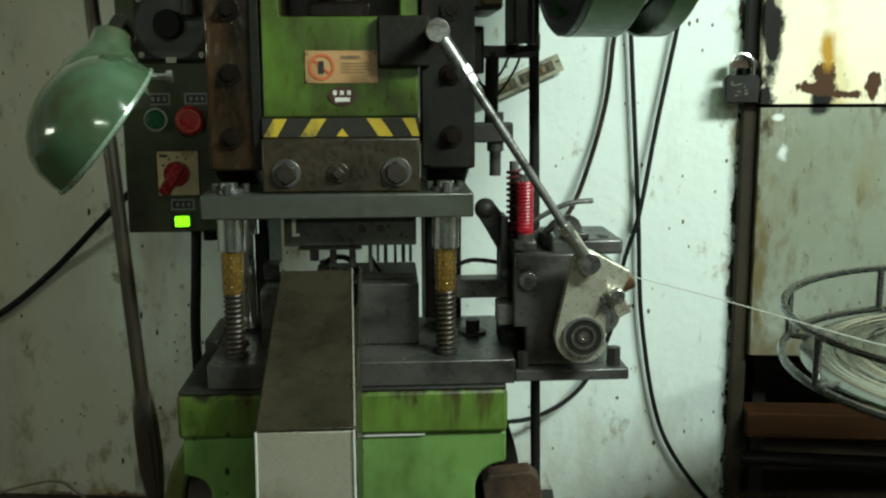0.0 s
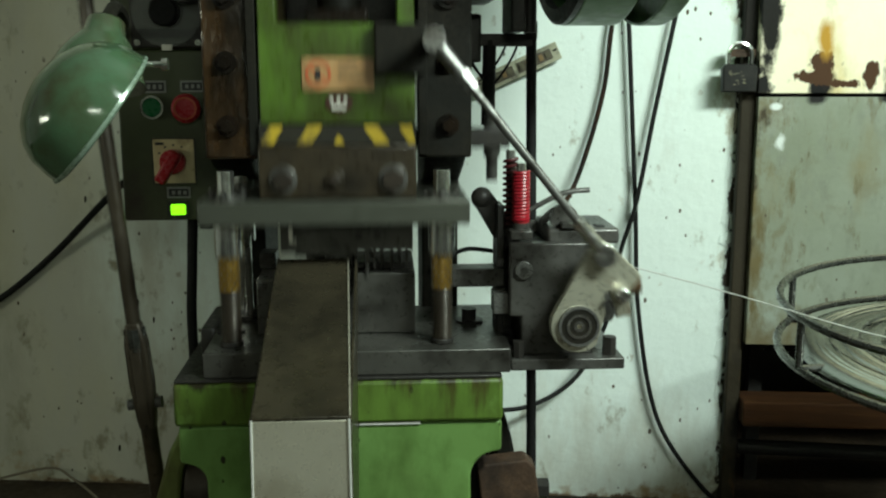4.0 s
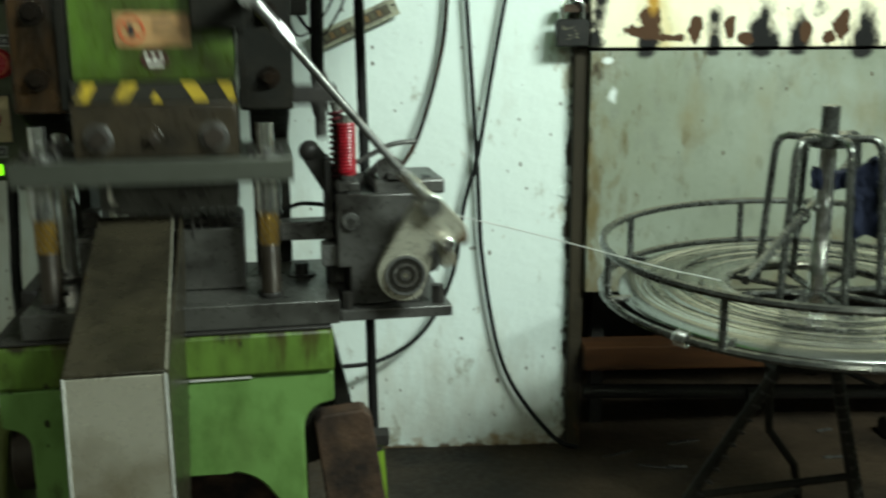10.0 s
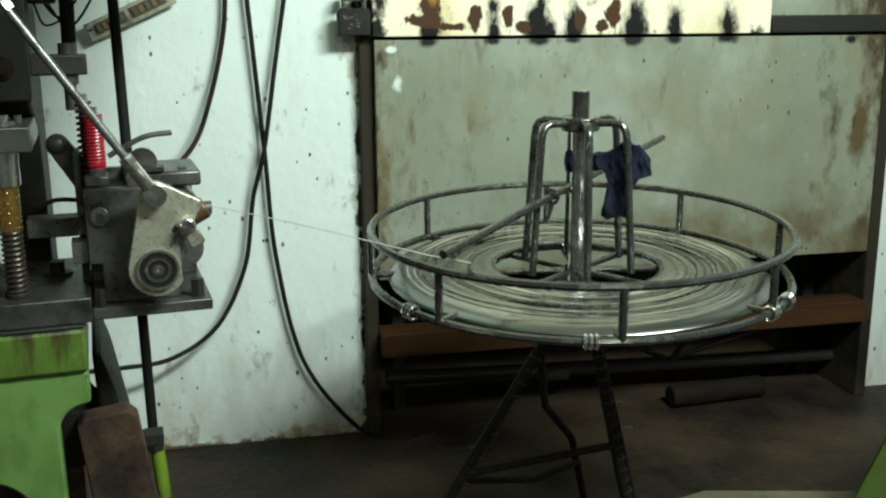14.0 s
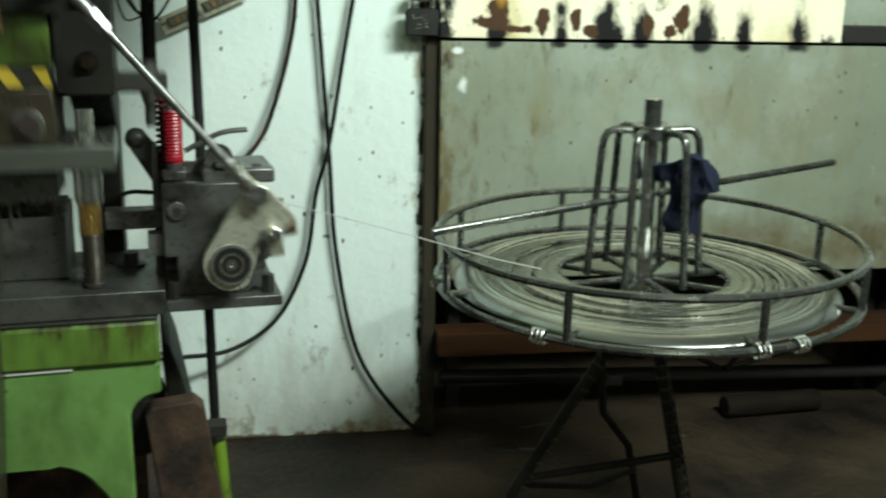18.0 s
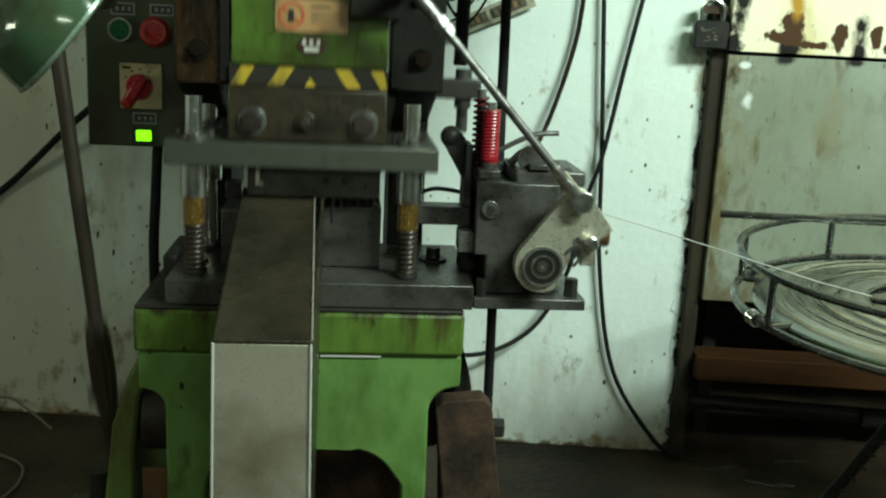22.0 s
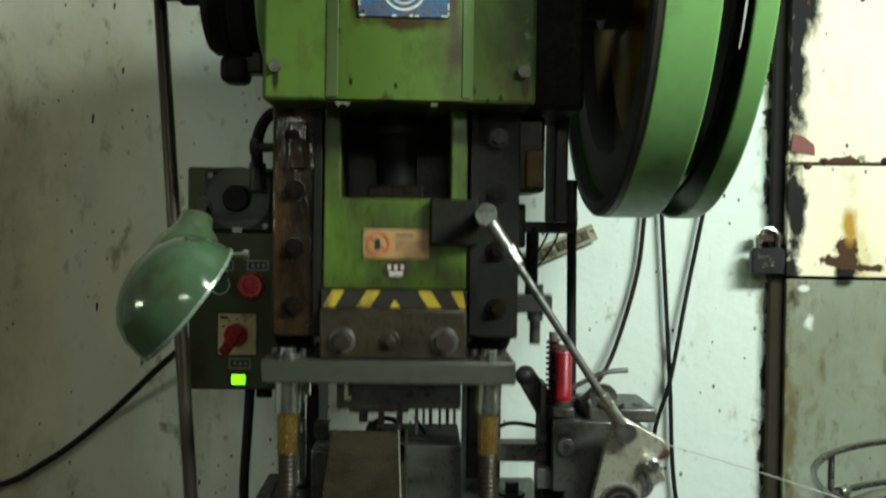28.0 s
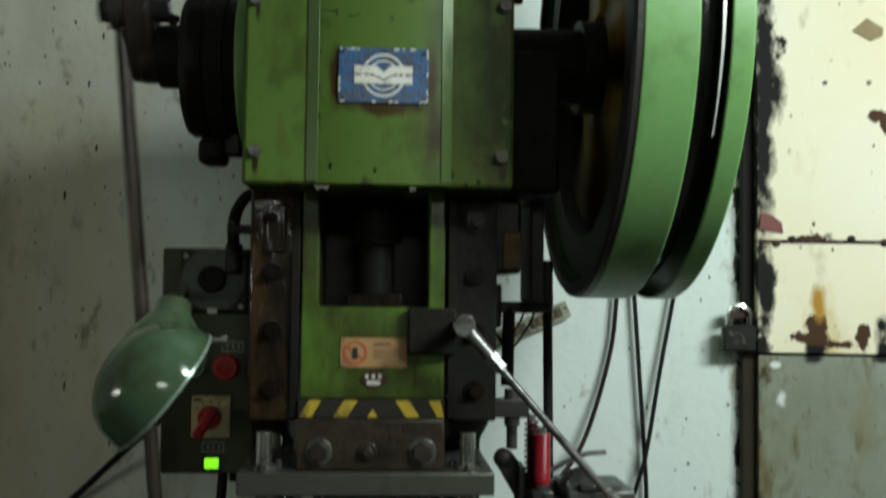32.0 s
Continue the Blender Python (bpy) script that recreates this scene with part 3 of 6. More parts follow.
def coil_wire():
    """Bright wire wound in rings: tone and relief follow the distance from the shaft."""
    m = bpy.data.materials.new("close_wound_bright_wire")
    m.use_nodes = True
    n, l = m.node_tree.nodes, m.node_tree.links
    b = n["Principled BSDF"]
    b.inputs["Metallic"].default_value, b.inputs["Roughness"].default_value = 1.0, 0.24
    co, sep = n.new("ShaderNodeTexCoord"), n.new("ShaderNodeSeparateXYZ")
    flat, ln = n.new("ShaderNodeCombineXYZ"), n.new("ShaderNodeVectorMath")
    l.new(co.outputs["Object"], sep.inputs[0])
    l.new(sep.outputs[0], flat.inputs[0])
    l.new(sep.outputs[1], flat.inputs[1])
    ln.operation = "LENGTH"
    l.new(flat.outputs[0], ln.inputs[0])
    # a slow wander, so that the turns are not perfect circles
    wander, add = n.new("ShaderNodeTexNoise"), n.new("ShaderNodeMath")
    wander.inputs["Scale"].default_value, wander.inputs["Detail"].default_value = 5, 1
    l.new(co.outputs["Object"], wander.inputs["Vector"])
    add.operation = "MULTIPLY_ADD"
    add.inputs[1].default_value = 0.012
    l.new(wander.outputs["Fac"], add.inputs[0])
    l.new(ln.outputs["Value"], add.inputs[2])
    ring = n.new("ShaderNodeCombineXYZ")
    l.new(add.outputs[0], ring.inputs[0])
    l.new(sep.outputs[2], ring.inputs[1])

    def turns(scale, detail):
        t = n.new("ShaderNodeTexNoise")
        t.inputs["Scale"].default_value, t.inputs["Detail"].default_value = scale, detail
        l.new(ring.outputs[0], t.inputs["Vector"])
        return t.outputs["Fac"]

    def ramp(v, lo, hi):
        r = n.new("ShaderNodeMapRange")
        r.inputs["From Min"].default_value, r.inputs["From Max"].default_value = lo, hi
        l.new(v, r.inputs["Value"])
        return r.outputs["Result"]

    def mix(f, a, c):
        x = n.new("ShaderNodeMix")
        x.data_type = "RGBA"
        l.new(f, x.inputs["Factor"])
        for sck, v in ((x.inputs["A"], a), (x.inputs["B"], c)):
            if isinstance(v, tuple):
                sck.default_value = (*v, 1)
            else:
                l.new(v, sck)
        return x.outputs["Result"]

    col = mix(ramp(turns(34, 1), 0.40, 0.60), (0.41, 0.42, 0.395), (0.25, 0.255, 0.238))
    col = mix(ramp(turns(40, 1), 0.54, 0.66), col, (0.09, 0.09, 0.083))
    col = mix(ramp(turns(600, 1), 0.66, 1.4), col, (0.36, 0.365, 0.34))
    l.new(col, b.inputs["Base Color"])
    bp = n.new("ShaderNodeBump")
    bp.inputs["Strength"].default_value, bp.inputs["Distance"].default_value = 0.006, 0.0015
    l.new(turns(320, 2), bp.inputs["Height"])
    l.new(bp.outputs["Normal"], b.inputs["Normal"])
    return m


COIL = coil_wire()


# ---- mesh helpers ----
def box(bm, c, s, m=None):
    r = bmesh.ops.create_cube(bm, size=1.0, matrix=(m or Matrix()) @ Matrix.Translation(c) @ Matrix.Diagonal((*s, 1)))
    return r["verts"]


def span(bm, a, c, m=None):
    return box(bm, [(p + q) / 2 for p, q in zip(a, c)], [abs(q - p) for p, q in zip(a, c)], m)


def rod(bm, a, c, r, r2=None, seg=16):
    a, c = Vector(a), Vector(c)
    m = Matrix.Translation((a + c) / 2) @ (c - a).to_track_quat("Z", "Y").to_matrix().to_4x4()
    bmesh.ops.create_cone(bm, cap_ends=True, segments=seg, radius1=r, radius2=r if r2 is None else r2, depth=(c - a).length, matrix=m)


def ball(bm, c, r, seg=14):
    bmesh.ops.create_uvsphere(bm, u_segments=seg, v_segments=seg // 2 + 1, radius=r, matrix=Matrix.Translation(c))


def hexnut(bm, a, c, r):
    rod(bm, a, c, r, seg=6)


def prism(bm, outline, d0, d1, axis="y"):
    """An outline extruded from d0 to d1: in x and z along y, in x and y along z, in y and z along x."""
    def place(p, d):
        return {"y": (p[0], d, p[1]), "z": (p[0], p[1], d), "x": (d, p[0], p[1])}[axis]
    a = [bm.verts.new(place(p, d0)) for p in outline]
    c = [bm.verts.new(place(p, d1)) for p in outline]
    faces = [bm.faces.new(a), bm.faces.new(c[::-1])]
    for i in range(len(a)):
        faces.append(bm.faces.new((a[i - 1], a[i], c[i], c[i - 1])[::-1]))
    bmesh.ops.recalc_face_normals(bm, faces=faces)


def arc(cx, cz, r, a0, a1, n=8):
    return [(cx + r * math.cos(radians(a0 + (a1 - a0) * i / n)), cz + r * math.sin(radians(a0 + (a1 - a0) * i / n))) for i in range(n + 1)]


def smooth_path(pts, n=6):
    pts = [Vector(p) for p in pts]
    out = []
    for i in range(len(pts) - 1):
        p0, p1, p2, p3 = pts[max(i - 1, 0)], pts[i], pts[i + 1], pts[min(i + 2, len(pts) - 1)]
        for k in range(n):
            t = k / n
            out.append(0.5 * ((2 * p1) + (p2 - p0) * t + (2 * p0 - 5 * p1 + 4 * p2 - p3) * t * t + (3 * p1 - p0 - 3 * p2 + p3) * t ** 3))
    return out + [pts[-1]]


def tube(bm, pts, r, seg=8, closed=False):
    pts = [Vector(p) for p in pts]
    rings, n = [], len(pts)
    up = None
    for i, p in enumerate(pts):
        a = pts[i - 1] if (i > 0 or closed) else p
        c = pts[(i + 1) % n] if (i < n - 1 or closed) else p
        d = (c - a).normalized()
        if up is None:
            up = d.orthogonal().normalized()
        up = (up - d * up.dot(d)).normalized()
        side = d.cross(up)
        rings.append([bm.verts.new(p + r * (math.cos(2 * math.pi * k / seg) * up + math.sin(2 * math.pi * k / seg) * side)) for k in range(seg)])
    for i in range(n if closed else n - 1):
        a, c = rings[i], rings[(i + 1) % n]
        shift = 0
        if closed and i == n - 1:
            shift = min(range(seg), key=lambda s: (c[s].co - a[0].co).length)
        for k in range(seg):
            bm.faces.new((a[k], a[(k + 1) % seg], c[(k + 1 + shift) % seg], c[(k + shift) % seg]))
    if not closed:
        bm.faces.new(rings[0][::-1])
        bm.faces.new(rings[-1])


def lathe(bm, profile, m=None, seg=40, closed=False):
    """Radius and height pairs turned about z, then placed by m."""
    m = m or Matrix()
    rings = [[bm.verts.new(m @ Vector((r * math.cos(2 * math.pi * k / seg), r * math.sin(2 * math.pi * k / seg), z))) for k in range(seg)] for r, z in profile]
    for i in range(len(rings) if closed else len(rings) - 1):
        a, c = rings[i], rings[(i + 1) % len(rings)]
        for k in range(seg):
            bm.faces.new((a[k], a[(k + 1) % seg], c[(k + 1) % seg], c[k]))
    if not closed:
        bm.faces.new(rings[0][::-1])
        bm.faces.new(rings[-1])
    bmesh.ops.recalc_face_normals(bm, faces=bm.faces[:])


def helix(c, r, z0, z1, turns, n=14):
    k = int(turns * n)
    return [(c[0] + r * math.cos(2 * math.pi * i / n), c[1] + r * math.sin(2 * math.pi * i / n), z0 + (z1 - z0) * i / k) for i in range(k + 1)]


def part(name, bm, material, parent=None, label="", bevel=0.0, at=None, thick=0.0):
    me = bpy.data.meshes.new(name)
    for f in bm.faces:
        f.smooth = True
    bm.to_mesh(me)
    bm.free()
    me.set_sharp_from_angle(angle=radians(38))
    me.materials.append(material)
    ob = new(name, me)
    if parent:
        ob.parent = parent
    if at is not None:
        ob.matrix_basis = at
    if thick:
        s = ob.modifiers.new("solid", "SOLIDIFY")
        s.thickness, s.offset = thick, -1
    if bevel:
        b = ob.modifiers.new("bevel", "BEVEL")
        b.width, b.segments, b.limit_method, b.angle_limit = bevel, 2, "ANGLE", radians(40)
    if label:
        ob["label"] = label
    return ob


def thing(name, label, category, at=None, group="", kind=""):
    ob = new(name)
    ob.empty_display_size = 0.05
    if at is not None:
        ob.matrix_basis = at
    return tagged(ob, label, category, group, kind)


def boxes(*pairs):
    bm = bmesh.new()
    for a, c in pairs:
        span(bm, a, c)
    return bm


def rods(*runs, seg=16):
    bm = bmesh.new()
    for a, c, r in runs:
        rod(bm, a, c, r, seg=seg)
    return bm


def tubes(*runs, seg=8):
    bm = bmesh.new()
    for pts, r in runs:
        tube(bm, pts, r, seg)
    return bm


# ---- setting ----
WALL_Y, DOOR_Y = 2.20, 2.145
tagged(part("floor", boxes(((-4, -4, -0.1), (5, 5, 0.0))), FLOOR), "dark oil-stained concrete workshop floor", "floor", kind="structure")
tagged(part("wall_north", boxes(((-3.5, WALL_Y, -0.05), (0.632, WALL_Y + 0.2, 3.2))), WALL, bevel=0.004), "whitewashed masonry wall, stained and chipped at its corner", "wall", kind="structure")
tagged(part("wall_pier", boxes(((1.925, WALL_Y, -0.05), (3.5, WALL_Y + 0.2, 3.2))), PIER, bevel=0.004), "whitewashed masonry pier with a stained foot", "wall", kind="structure")
# niche walls coloured with the shade of the cavity
tagged(part("wall_niche_back", boxes(((0.4, 2.95, -0.05), (2.2, 3.05, 3.2))), DARK_VOID), "near-black masonry behind the cupboard, shade put into its colour", "wall", kind="structure")
tagged(part("wall_niche_side", boxes(((0.45, WALL_Y + 0.2, -0.05), (0.632, 2.95, 3.2)), ((1.925, WALL_Y + 0.2, -0.05), (2.1, 2.95, 3.2))), DARK_VOID), "near-black sides of the niche, shade put into their colour", "wall", kind="structure")
# unseen walls and ceiling, added to close the room and bounce light
tagged(part("wall_south", boxes(((-3.5, -3.2, -0.05), (3.5, -3.0, 3.2))), ROOM), "unseen pale workshop wall, added to bounce light", "wall", kind="structure")
tagged(part("wall_west", boxes(((-3.7, -3.2, -0.05), (-3.5, 3.2, 3.2))), ROOM), "unseen pale workshop wall, added to bounce light", "wall", kind="structure")
tagged(part("wall_east", boxes(((3.5, -3.2, -0.05), (3.7, 3.2, 3.2))), ROOM), "unseen pale workshop wall, added to bounce light", "wall", kind="structure")
tagged(part("ceiling", boxes(((-3.7, -3.2, 3.0), (3.7, 3.2, 3.1))), CEIL), "unseen pale workshop ceiling, added to bounce light", "ceiling", kind="structure")

# ---- steel cupboard in the niche ----
def steel_cupboard():
    t = thing("steel_cupboard", "tall steel cupboard front, scorched cream above, grimy grey-green below", "cupboard")
    y = DOOR_Y
    part("lower_panel", boxes(((0.665, y, 0.385), (1.90, y + 0.03, 0.915))), DOOR_GREY, t, "grimy grey-green sheet panel", 0.002)
    part("upper_panel", boxes(((0.660, y - 0.010, 0.922), (1.585, y + 0.02, 1.162))), DOOR_YELLOW, t, "scorched cream sheet with rust stains", 0.002)
    part("top_panel", boxes(((0.660, y - 0.008, 1.166), (1.585, y + 0.02, 2.6))), DOOR_YELLOW, t, "scorched cream sheet with rust stains", 0.002)
    part("side_panel", boxes(((1.59, y + 0.005, 0.945), (1.90, y + 0.03, 2.6))), DOOR_GREY, t, "grimy grey sheet", 0.002)
    part("rail", boxes(((1.59, y - 0.008, 0.922), (1.90, y + 0.02, 0.962))), BLACK_IRON, t, "sooty rail", 0.003)
    part("left_stile", boxes(((0.634, y + 0.022, 0.0), (0.6645, y + 0.05, 2.6))), STILE_IRON, t, "grimy olive angle-iron stile", 0.003)
    # added depth covers the pier's pale inner side, darkening the niche
    part("right_stile", boxes(((1.895, y - 0.004, 0.0), (1.9248, y + 0.80, 2.6))), STILE_IRON, t, "grimy olive angle-iron stile", 0.003)
    part("seam", rods(((0.665, y - 0.011, 1.164), (1.585, y - 0.011, 1.164), 0.004), seg=8), RUST, t, "rusty welded seam")
    part("hasp", boxes(((0.600, y + 0.004, 0.996), (0.655, y + 0.016, 1.012))), RUST, t)
    for x, z in ((0.735, 1.168), (0.86, 1.17), (0.70, 1.16), (0.93, 1.163)):
        bm = bmesh.new()
        ball(bm, (x, y - 0.010, z), 0.009, 10)
        part("weld_blob", bm, RUST, t)
    bm = bmesh.new()
    prism(bm, [(0.664, 1.19), (0.715, 1.182), (0.712, 1.205), (0.69, 1.222), (0.668, 1.228)], y - 0.012, y - 0.0085)
    part("primer_patch", bm, mat("brown_red_primer", (0.20, 0.035, 0.025), 0.6, second=(0.14, 0.03, 0.02), scale=20), t, "brownish red paint patch")
    bm = bmesh.new()
    prism(bm, [(0.865, 1.628), (0.895, 1.655), (0.93, 1.632), (0.928, 1.615), (0.905, 1.605)], y - 0.013, y - 0.0095)
    part("paper_scrap", bm, mat("brown_paper_scrap", (0.36, 0.27, 0.14), 0.8, second=(0.24, 0.17, 0.08), scale=30), t, "torn scrap of brown paper")
    for x, z in ((0.806, 1.513), (0.90, 1.513), (0.905, 1.75), (0.922, 1.75), (0.938, 1.75), (0.952, 1.75), (0.80, 1.80)):
        part("hole", rods(((x, y - 0.0095, z), (x, y + 0.01, z), 0.0055), seg=10), INK, t)
    return t


steel_cupboard()


def padlock():
    y = DOOR_Y - 0.026
    t = thing("padlock", "large black padlock with a bright shackle on the cupboard hasp", "padlock", pose(0.622, y + 0.024, 0.955))
    bm = bmesh.new()
    prism(bm, [(-0.034, -0.03), (0.034, -0.03), (0.036, 0.018), (0.03, 0.027), (-0.03, 0.027), (-0.036, 0.018)], -0.014, 0.014)
    part("body", bm, LOCK, t, bevel=0.003)
    part("shackle", tubes(([(-0.023, 0, 0.02), (-0.023, 0, 0.046)] + [(0.023 * math.cos(radians(a)), 0, 0.046 + 0.023 * math.sin(radians(a))) for a in range(170, -1, -17)] + [(0.023, 0, 0.02)], 0.0052)), BRIGHT, t, "bright steel shackle")
    random.seed(17)
    for k in range(14):
        x, z = random.uniform(-0.026, 0.006), random.uniform(-0.016, 0.014)
        w = random.uniform(0.002, 0.007)
        part("lettering_bar", boxes(((x, -0.0148, z - 0.0007), (x + w, -0.0138, z + 0.0007))), WORN_GOLD, t)
    return t


padlock()


def niche_clutter():
    t = thing("timber_beam", "reddish-brown timber beam across the foot of the niche", "beam")
    part("plank", boxes(((0.664, DOOR_Y - 0.02, 0.205), (1.893, DOOR_Y + 0.06, 0.262))), WOOD, t, bevel=0.004)
    t = thing("iron_pipe", "long dark iron pipe lying under the cupboard", "pipe")
    part("pipe", rods(((0.70, 2.32, 0.085), (1.90, 2.26, 0.075), 0.018)), BLACK_IRON, t)
    part("coupling", rods(((1.10, 2.281, 0.082), (1.16, 2.278, 0.081), 0.023)), BLACK_IRON, t)
    t = thing("iron_rack", "dark angle-iron rack standing in the niche", "rack")
    for x in (0.72, 1.84):
        part("rack_leg", boxes(((x, 2.32, 0), (x + 0.03, 2.36, 0.40))), BLACK_IRON, t)
    part("rack_bar", boxes(((0.72, 2.33, 0.29), (1.87, 2.35, 0.32))), BLACK_IRON, t)
    for a, c in (((1.25, 2.22, 0.19), (1.42, 2.26, 0.10)), ((1.72, 2.22, 0.19), (1.44, 2.26, 0.10)), ((1.48, 2.22, 0.19), (1.44, 2.26, 0.10))):
        part("rack_strut", rods((a, c, 0.007), seg=8), BLACK_IRON, t)
    t = thing("log", "short brown log lying on the floor", "log")
    part("bark", rods(((1.40, 2.18, 0.028), (1.66, 2.20, 0.028), 0.028), seg=14), LOG, t, bevel=0.004)
    bm = bmesh.new()
    prism(bm, [(1.12, 1.42), (1.62, 1.40), (1.62, 1.655), (1.275, 1.735), (1.15, 1.70)], 0.0005, 0.004, "z")
    tagged(part("cardboard_sheet", bm, CARD), "pale dirty cardboard sheet lying on the floor", "cardboard")
    random.seed(4)
    for k in range(6):
        x, y = random.uniform(0.7, 1.4), random.uniform(2.02, 2.28)
        a = random.uniform(-0.5, 0.5)
        dx, dy = 0.05 * math.cos(a), 0.05 * math.sin(a)
        bm = bmesh.new()
        s = random.uniform(0.5, 1.5)
        span(bm, (-0.03 * s, -0.004, 0), (0.03 * s, 0.004, 0.0025))
        tagged(part("metal_offcut", bm, BRIGHT if k % 2 else STEEL, None, at=pose(x, y, 0.002 if k % 3 else 0.004, 0, 0, math.degrees(a))), "thin grey metal offcut lying on the floor", "offcut", "metal offcuts")


niche_clutter()


def plaster_edge():
    """Chipped plaster along the wall's corner, with the dark gap beside it."""
    random.seed(21)
    t = tagged(new("trim"), "chipped plaster edge at the wall corner", "trim", kind="structure")
    z, k = 0.0, 0
    while z < 2.6:
        h = random.uniform(0.03, 0.11)
        w0, w1 = random.uniform(0.000, 0.007), random.uniform(0.000, 0.007)
        bm = bmesh.new()
        xl = random.uniform(0.603, 0.624)
        prism(bm, [(xl, z + h * 0.3), (0.6325 + w0, z + 0.002), (0.6325 + random.uniform(0.0, 0.006), z + h * 0.5), (0.6325 + w1, z + h - 0.002), (xl + 0.006, z + h * 0.75)], WALL_Y - 0.0012 - random.uniform(0, 0.002), WALL_Y + 0.001)
        part("plaster_chip", bm, WALL, t)
        if k % 4 == 1:
            bm = bmesh.new()
            prism(bm, [(0.6275, z + 0.004), (0.629, z), (0.6305, z + h), (0.629, z + h * 0.7), (0.6285, z + h * 0.4)], WALL_Y - 0.0045, WALL_Y - 0.003)
            part("flaked_patch", bm, STILE, t)
        z += h
        k += 1


plaster_edge()


def wall_marks():
    """Old nails, plugs and scratches left in the plaster."""
    t = tagged(new("wall_fixings"), "old nails and dark scratches left in the whitewashed wall", "wall", kind="structure")
    for x, z in ((-0.703, 1.925), (-0.695, 1.729)):
        bm = bmesh.new()
        lathe(bm, [(0.0, -0.003), (0.009, -0.003), (0.011, 0.0), (0.008, 0.007), (0.0, 0.010)], pose(x, WALL_Y, z, 90), 14)
        part("wall_plug", bm, STILE, t, "dark lump of filler")
    for x, z, h in ((-0.845, 1.767, 0.010), (-0.846, 1.642, 0.008), (-0.93, 1.263, 0.012), (-0.878, 1.528, 0.008), (-0.856, 1.375, 0.009),
                    (-0.845, 1.925, 0.008), (-0.918, 0.814, 0.011), (-0.698, 0.444, 0.009), (-0.663, 0.404, 0.007), (-0.806, 0.684, 0.008),
                    (-0.787, 0.818, 0.009), (-0.597, 1.104, 0.010), (-0.764, 0.089, 0.008)):
        bm = bmesh.new()
        prism(bm, [(x - 0.002, z - h), (x + 0.001, z - h * 0.8), (x + 0.0025, z + h * 0.6), (x, z + h), (x - 0.002, z + h * 0.3)], WALL_Y - 0.002, WALL_Y + 0.002)
        part("scratch", bm, STILE, t)


wall_marks()

# ---- the press ----
PRESS = pose(-0.078, 1.33, 0, 0, 0, 7.5)
AXIS_V, AXIS_Z, GUARD_Z = 0.17, 1.412, 1.429
press = thing("power_press", "green open-back power press with a greasy slide", "press", PRESS)


def press_frame():
    # table with its thick green lip
    part("table", boxes(((-0.224, 0.0, 0.491), (0.231, 0.36, 0.553))), LIP, press, "green cast table, oily dark top", 0.006)
    part("table_top_plate", boxes(((-0.222, 0.002, 0.5535), (0.229, 0.355, 0.5575))), BLACK_IRON, press, "oil-black table top", 0.001)
    # front apron with rounded shoulders and an arch
    out = [(-0.220, 0.489), (-0.220, 0.436)] + arc(-0.212, 0.405, 0.028, 75, 0, 6) + [(-0.183, 0.30), (-0.183, 0.10), (-0.135, 0.10), (-0.130, 0.26)]
    out += arc(-0.060, 0.275, 0.07, 180, 90, 6) + [(0.075, 0.345)] + arc(0.075, 0.275, 0.07, 90, 40, 5) + [(0.150, 0.29), (0.155, 0.10), (0.187, 0.10), (0.187, 0.30)]
    out += arc(0.222, 0.405, 0.036, 180, 95, 6) + [(0.230, 0.444), (0.230, 0.489)]
    bm = bmesh.new()
    prism(bm, out, 0.008, 0.05)
    part("apron", bm, APRON, press, "green cast front apron", 0.004)
    part("parting_line", boxes(((0.03, 0.004, 0.4875), (0.115, 0.012, 0.4905))), FEED_WIRE, press, "bright worn edge below the table lip")
    # side legs
    bm = bmesh.new()
    prism(bm, [(-0.228, 0.47), (-0.262, 0.405), (-0.285, 0.33), (-0.300, 0.20), (-0.305, 0.0), (-0.256, 0.0), (-0.252, 0.30), (-0.242, 0.38), (-0.228, 0.405)], 0.12, 0.42)
    part("left_leg", bm, LEG, press, "green cast leg", 0.006)
    bm = bmesh.new()
    prism(bm, [(0.233, 0.47), (0.245, 0.47), (0.262, 0.41), (0.30, 0.20), (0.315, 0.0), (0.25, 0.0), (0.24, 0.30)], 0.14, 0.42)
    part("right_leg", bm, OIL_BLACK, press, "oil-black cast leg", 0.006)
    bm = bmesh.new()
    prism(bm, [(0.204, 0.376), (0.215, 0.388), (0.278, 0.394), (0.292, 0.38), (0.345, 0.0), (0.247, 0.0)], 0.09, 0.13)
    part("leg_bracket", bm, RUST, press, "rusty brown steel bracket on the leg", 0.003)
    part("pivot_pin", rods(((-0.26, 0.2, 0.325), (0.308, 0.2, 0.300), 0.014)), RUST, press)
    part("pivot_boss", rods(((0.192, 0.13, 0.34), (0.192, 0.30, 0.34), 0.045)), OIL_BLACK, press)
    part("pivot_nut", rods(((0.302, 0.2, 0.300), (0.330, 0.2, 0.299), 0.017), seg=6), BLACK_IRON, press)
    part("inner_hub", rods(((-0.240, 0.165, 0.335), (-0.150, 0.165, 0.335), 0.056), seg=32), BROWN_IRON, press, "grimy dark hub behind the leg", 0.004)
    part("inner_plate", boxes(((-0.236, 0.098, 0.0), (-0.176, 0.106, 0.272))), RUST_PLATE, press, "rusty orange-brown plate between the legs", 0.002)
    part("under_frame", boxes(((-0.2, 0.30, 0.02), (0.2, 0.34, 0.30))), RUST, press, "rusty inner frame plate")
    # open-back side cheeks
    for name, a, c in (("left_cheek", -0.178, -0.122), ("right_cheek", 0.128, 0.186)):
        bm = bmesh.new()
